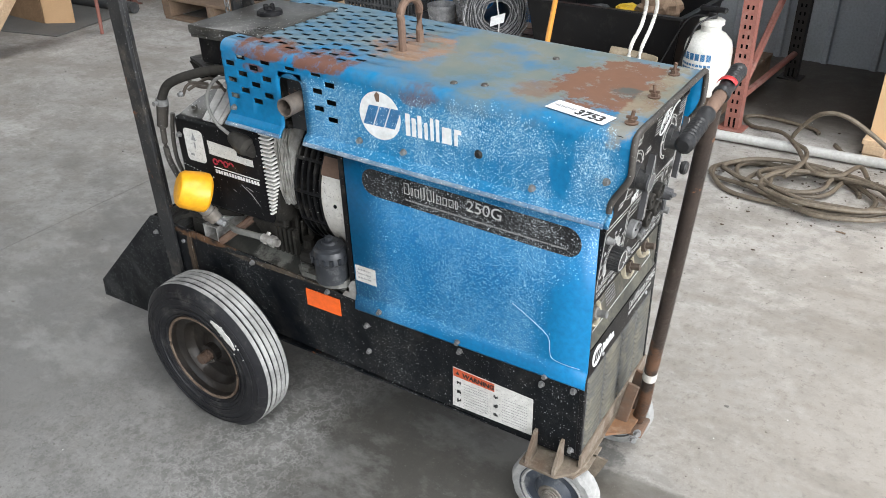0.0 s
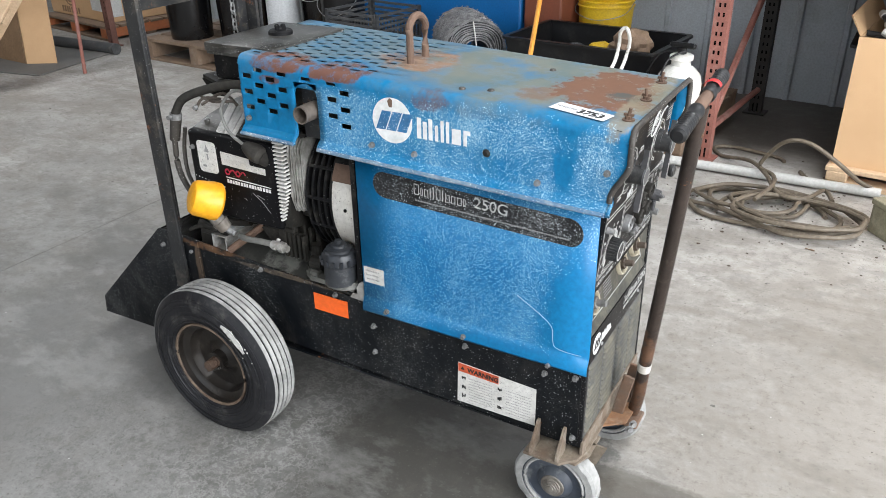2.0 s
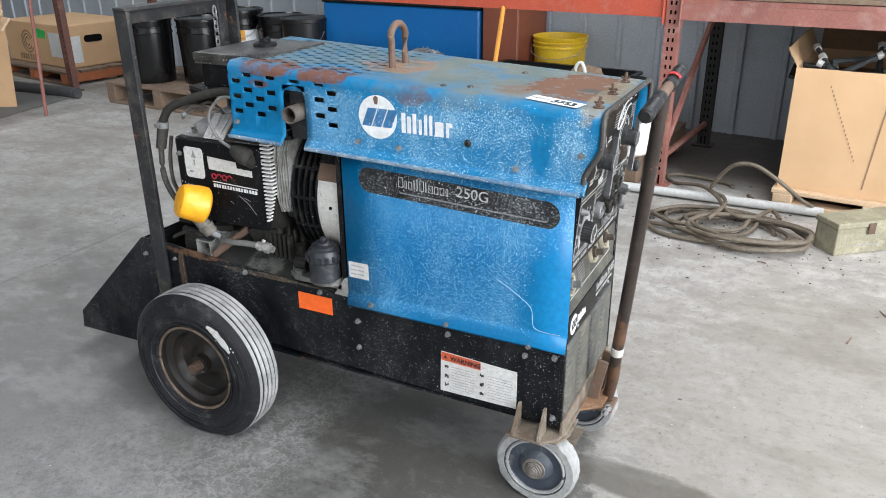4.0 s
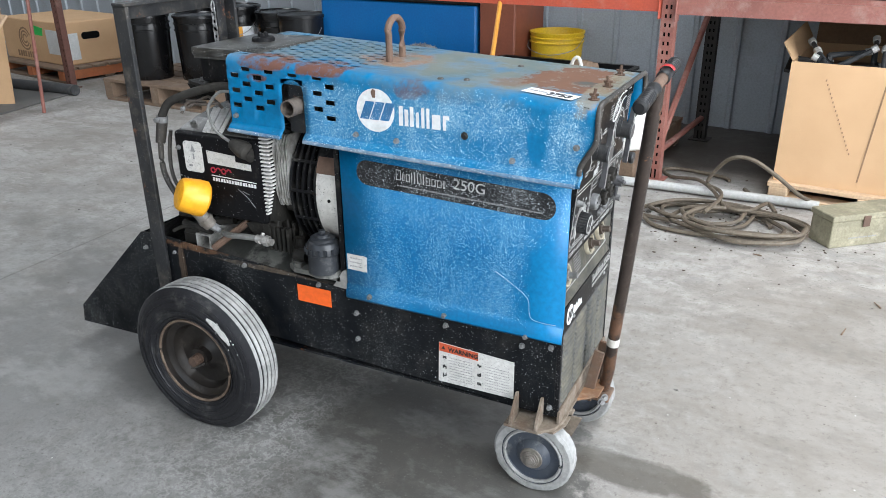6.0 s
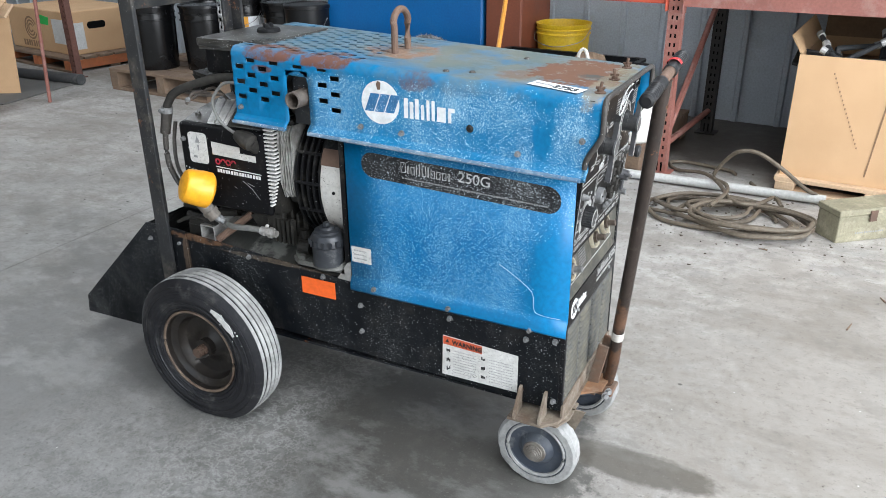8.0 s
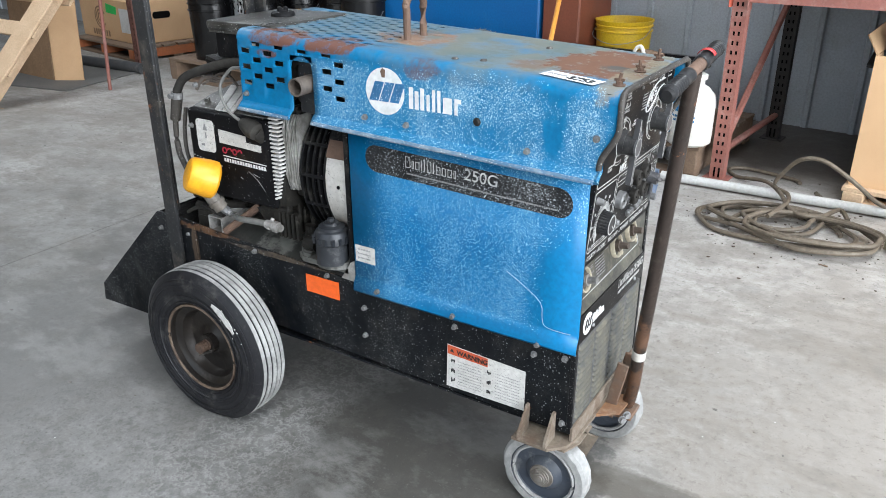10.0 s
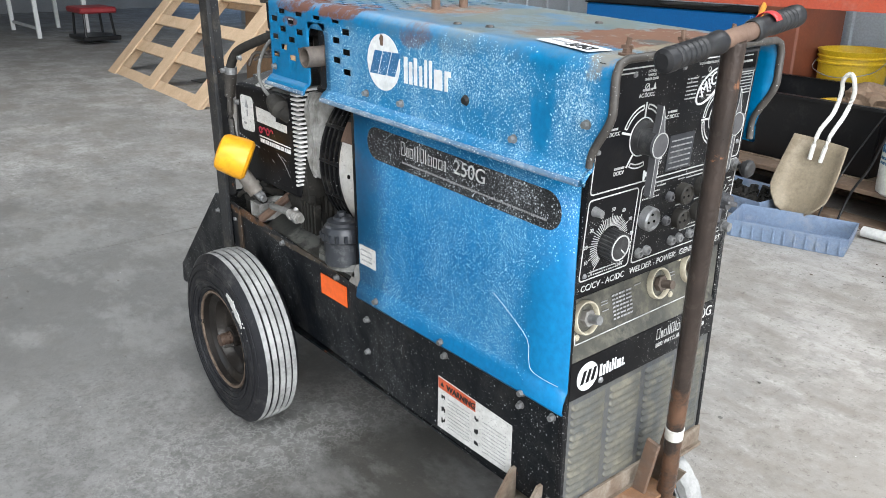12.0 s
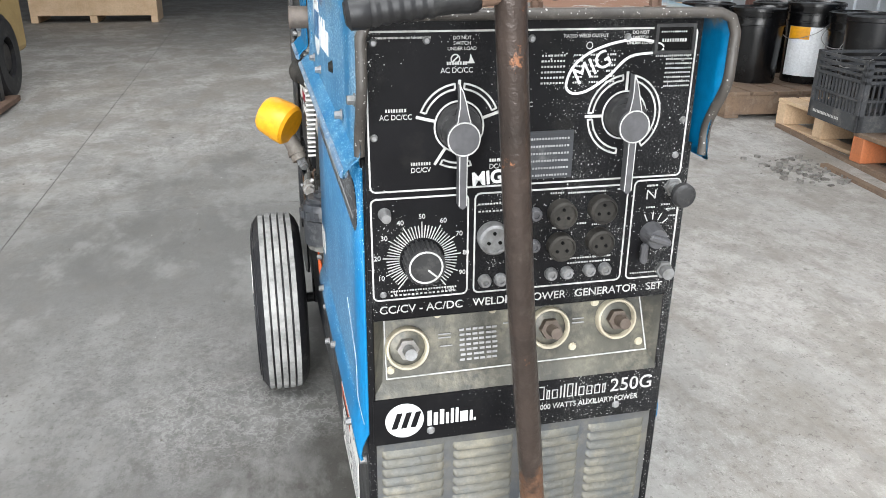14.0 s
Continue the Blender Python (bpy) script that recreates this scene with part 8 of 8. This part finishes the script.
def leaning_pallet():
    p = thing("pallet", pose(-5.54, 1.61, 0.0, 46, 0, -3), "large pale wooden pallet leaning at a slant", "pallet", group="pallets")
    # local: x back along the foot, y up the slope
    for k in range(3):
        x = -0.13 - k * 1.27
        part("stringer", one(box, x - 0.13, x + 0.13, 0.0, 1.3, -0.02, 0.0, 0.004), M_wood, p)
    for y in (0.0, 0.36, 0.72, 1.12):
        part("deck_board", one(box, -2.8, 0.0, y, y + 0.13, -0.045, -0.022, 0.003), M_wood, p)
    for y in (0.0, 1.12):
        part("bottom_board", one(box, -2.8, 0.0, y, y + 0.13, -0.15, -0.13, 0.003), M_wood, p)
    for k in range(3):
        x = -0.13 - k * 1.27
        part("spacer", one(box, x - 0.03, x + 0.03, 0.0, 1.3, -0.128, -0.047, 0.004), M_wood, p)
    return p


leaning_pallet()
# stool with castors and a white table far off
sx, sy = -11.4, 2.55
stl = thing("shop_stool", pose(sx, sy, 0), "black shop stool with a red seat", "stool")
part("seat", one(box, -0.35, 0.35, -0.25, 0.25, 0.42, 0.5, 0.02), M_redseat, stl)
for x in (-0.28, 0.28):
    for y in (-0.2, 0.2):
        part("leg", one(cyl, (x, y, 0.06), (x * 0.9, y * 0.9, 0.42), 0.018, seg=8), M_blackplastic, stl)
part("tray", one(box, -0.36, 0.36, -0.26, 0.26, 0.05, 0.11, 0.01), M_blackplastic, stl)
tb = thing("work_table", pose(-13.6, 2.4, 0), "white metal work table", "table")
part("tabletop", one(box, -0.6, 1.2, -0.4, 0.4, 0.72, 0.76, 0.005), M_white, tb)
for x in (-0.55, 1.15):
    for y in (-0.35, 0.35):
        part("leg", one(box, x - 0.03, x + 0.03, y - 0.03, y + 0.03, 0.0, 0.72, 0.003), M_white, tb)
part("rail", one(box, -0.55, 1.15, -0.36, -0.33, 0.12, 0.16), M_white, tb)

# forklift corner at the side of the shop and a stacked pallet beyond
fk = thing("forklift", pose(-5.75, -2.25, 0, 0, 0, 0), "tan forklift standing at the side of the shop", "forklift")
part("body", one(box, -1.0, 0.35, -1.2, 0.22, 0.25, 1.5, 0.06, seg=3), M_forkyellow, fk)
bm = bmesh.new()
lathe(bm, [(0.15, 0.0), (0.28, 0.0), (0.32, 0.03), (0.32, 0.17), (0.28, 0.2), (0.15, 0.2)], (0.05, 0.14, 0.32), (0.05, 1, 0.32), 36, True)
part("tyre", bm, M_rubber, fk, smooth=True)
part("hub", one(lathe, [(0.0, 0.17), (0.1, 0.18), (0.15, 0.14), (0.15, 0.02), (0.0, 0.02)], (0.05, 0.14, 0.32), (0.05, 1, 0.32), 24), M_rim, fk, smooth=True)
part("fork", one(box, 0.2, 0.75, 0.3, 0.4, 0.02, 0.06, 0.004), M_rust, fk)
part("mast", one(box, 0.36, 0.46, -0.2, 0.34, 0.05, 1.9, 0.01), M_blackplastic, fk)
pc = thing("wooden_crate", pose(-12.6, -3.2, 0), "pale wooden shipping crate on skids", "crate")
part("body", one(box, 0.0, 0.8, 0.0, 1.75, 0.1, 1.0, 0.006), M_wood, pc)
for y in (0.0, 0.8, 1.65):
    part("skid", one(box, 0.0, 0.8, y, y + 0.1, 0.0, 0.1, 0.004), M_wood, pc)

# ---- small debris ----
rng = random.Random(41)
bm = bmesh.new()
for k in range(90):
    x, y = rng.gauss(-2.72, 0.14), rng.gauss(2.83, 0.09)
    s = rng.uniform(0.004, 0.019)
    box(bm, x - s, x + s, y - s * 0.6, y + s * 0.6, 0.0, s * rng.uniform(0.4, 1.2), turn=Matrix.Rotation(rng.uniform(0, 3), 3, "Z"))
tagged(part("scrap_heap", bm, M_debris), "small grey scrap swept together on the floor", "scrap", kind="stuff")
ob = part("floor_board", one(prism, [(-2.78, 3.0), (-1.96, 2.88), (-1.95, 2.925), (-2.78, 3.045)], "T", 0.0, 0.018), M_wood_dark)
tagged(ob, "thin dirty wooden strip on the floor", "board")
ob = part("floor_board", one(prism, [(-3.76, 3.39), (-1.9, 3.02), (-1.9, 3.07), (-3.76, 3.43)], "T", 0.0, 0.02), M_wood_dark)
tagged(ob, "long thin dirty wooden strip on the floor", "board")
bm = bmesh.new()
for k in range(150):
    x, y = rng.uniform(-5, 1.6), rng.uniform(-1.4, 3.2)
    s = rng.uniform(0.002, 0.007)
    if -1.9 < x < 0.2 and -0.2 < y < 0.7:
        continue
    prism(bm, [(x + s * rng.uniform(0.6, 2) * math.cos(a), y + s * rng.uniform(0.5, 1.2) * math.sin(a)) for a in (0, 1.2, 2.4, 3.6, 4.9)], "T", 0.0005, 0.003)
tagged(part("floor_litter", bm, M_debris), "scattered chips and crumbs on the concrete", "litter", kind="stuff")
bm = bmesh.new()
for k in range(180):
    x, y = rng.gauss(0.3, 0.4), rng.gauss(2.35, 0.28)
    s = rng.uniform(0.0015, 0.0055)
    prism(bm, [(x + s * rng.uniform(0.6, 1.8) * math.cos(a), y + s * rng.uniform(0.4, 1.2) * math.sin(a)) for a in (0, 1.2, 2.4, 3.6, 4.9)], "T", 0.0005, 0.004)
tagged(part("bark_crumbs", bm, M_crumb), "brown crumbs scattered on the floor round the hose", "litter", kind="stuff")
for (x, y, a, L) in ((0.71, 1.36, 70, 0.06), (0.83, 1.66, 110, 0.05), (0.33, 2.0, 160, 0.04)):
    ob = part("twig", one(cyl, (-L / 2, 0, 0.004), (L / 2, 0.006, 0.004), 0.004, 0.002, seg=6), M_wood_dark)
    place(ob, pose(x, y, 0, 0, 0, a))
    tagged(ob, "small dark twig on the floor", "twig")
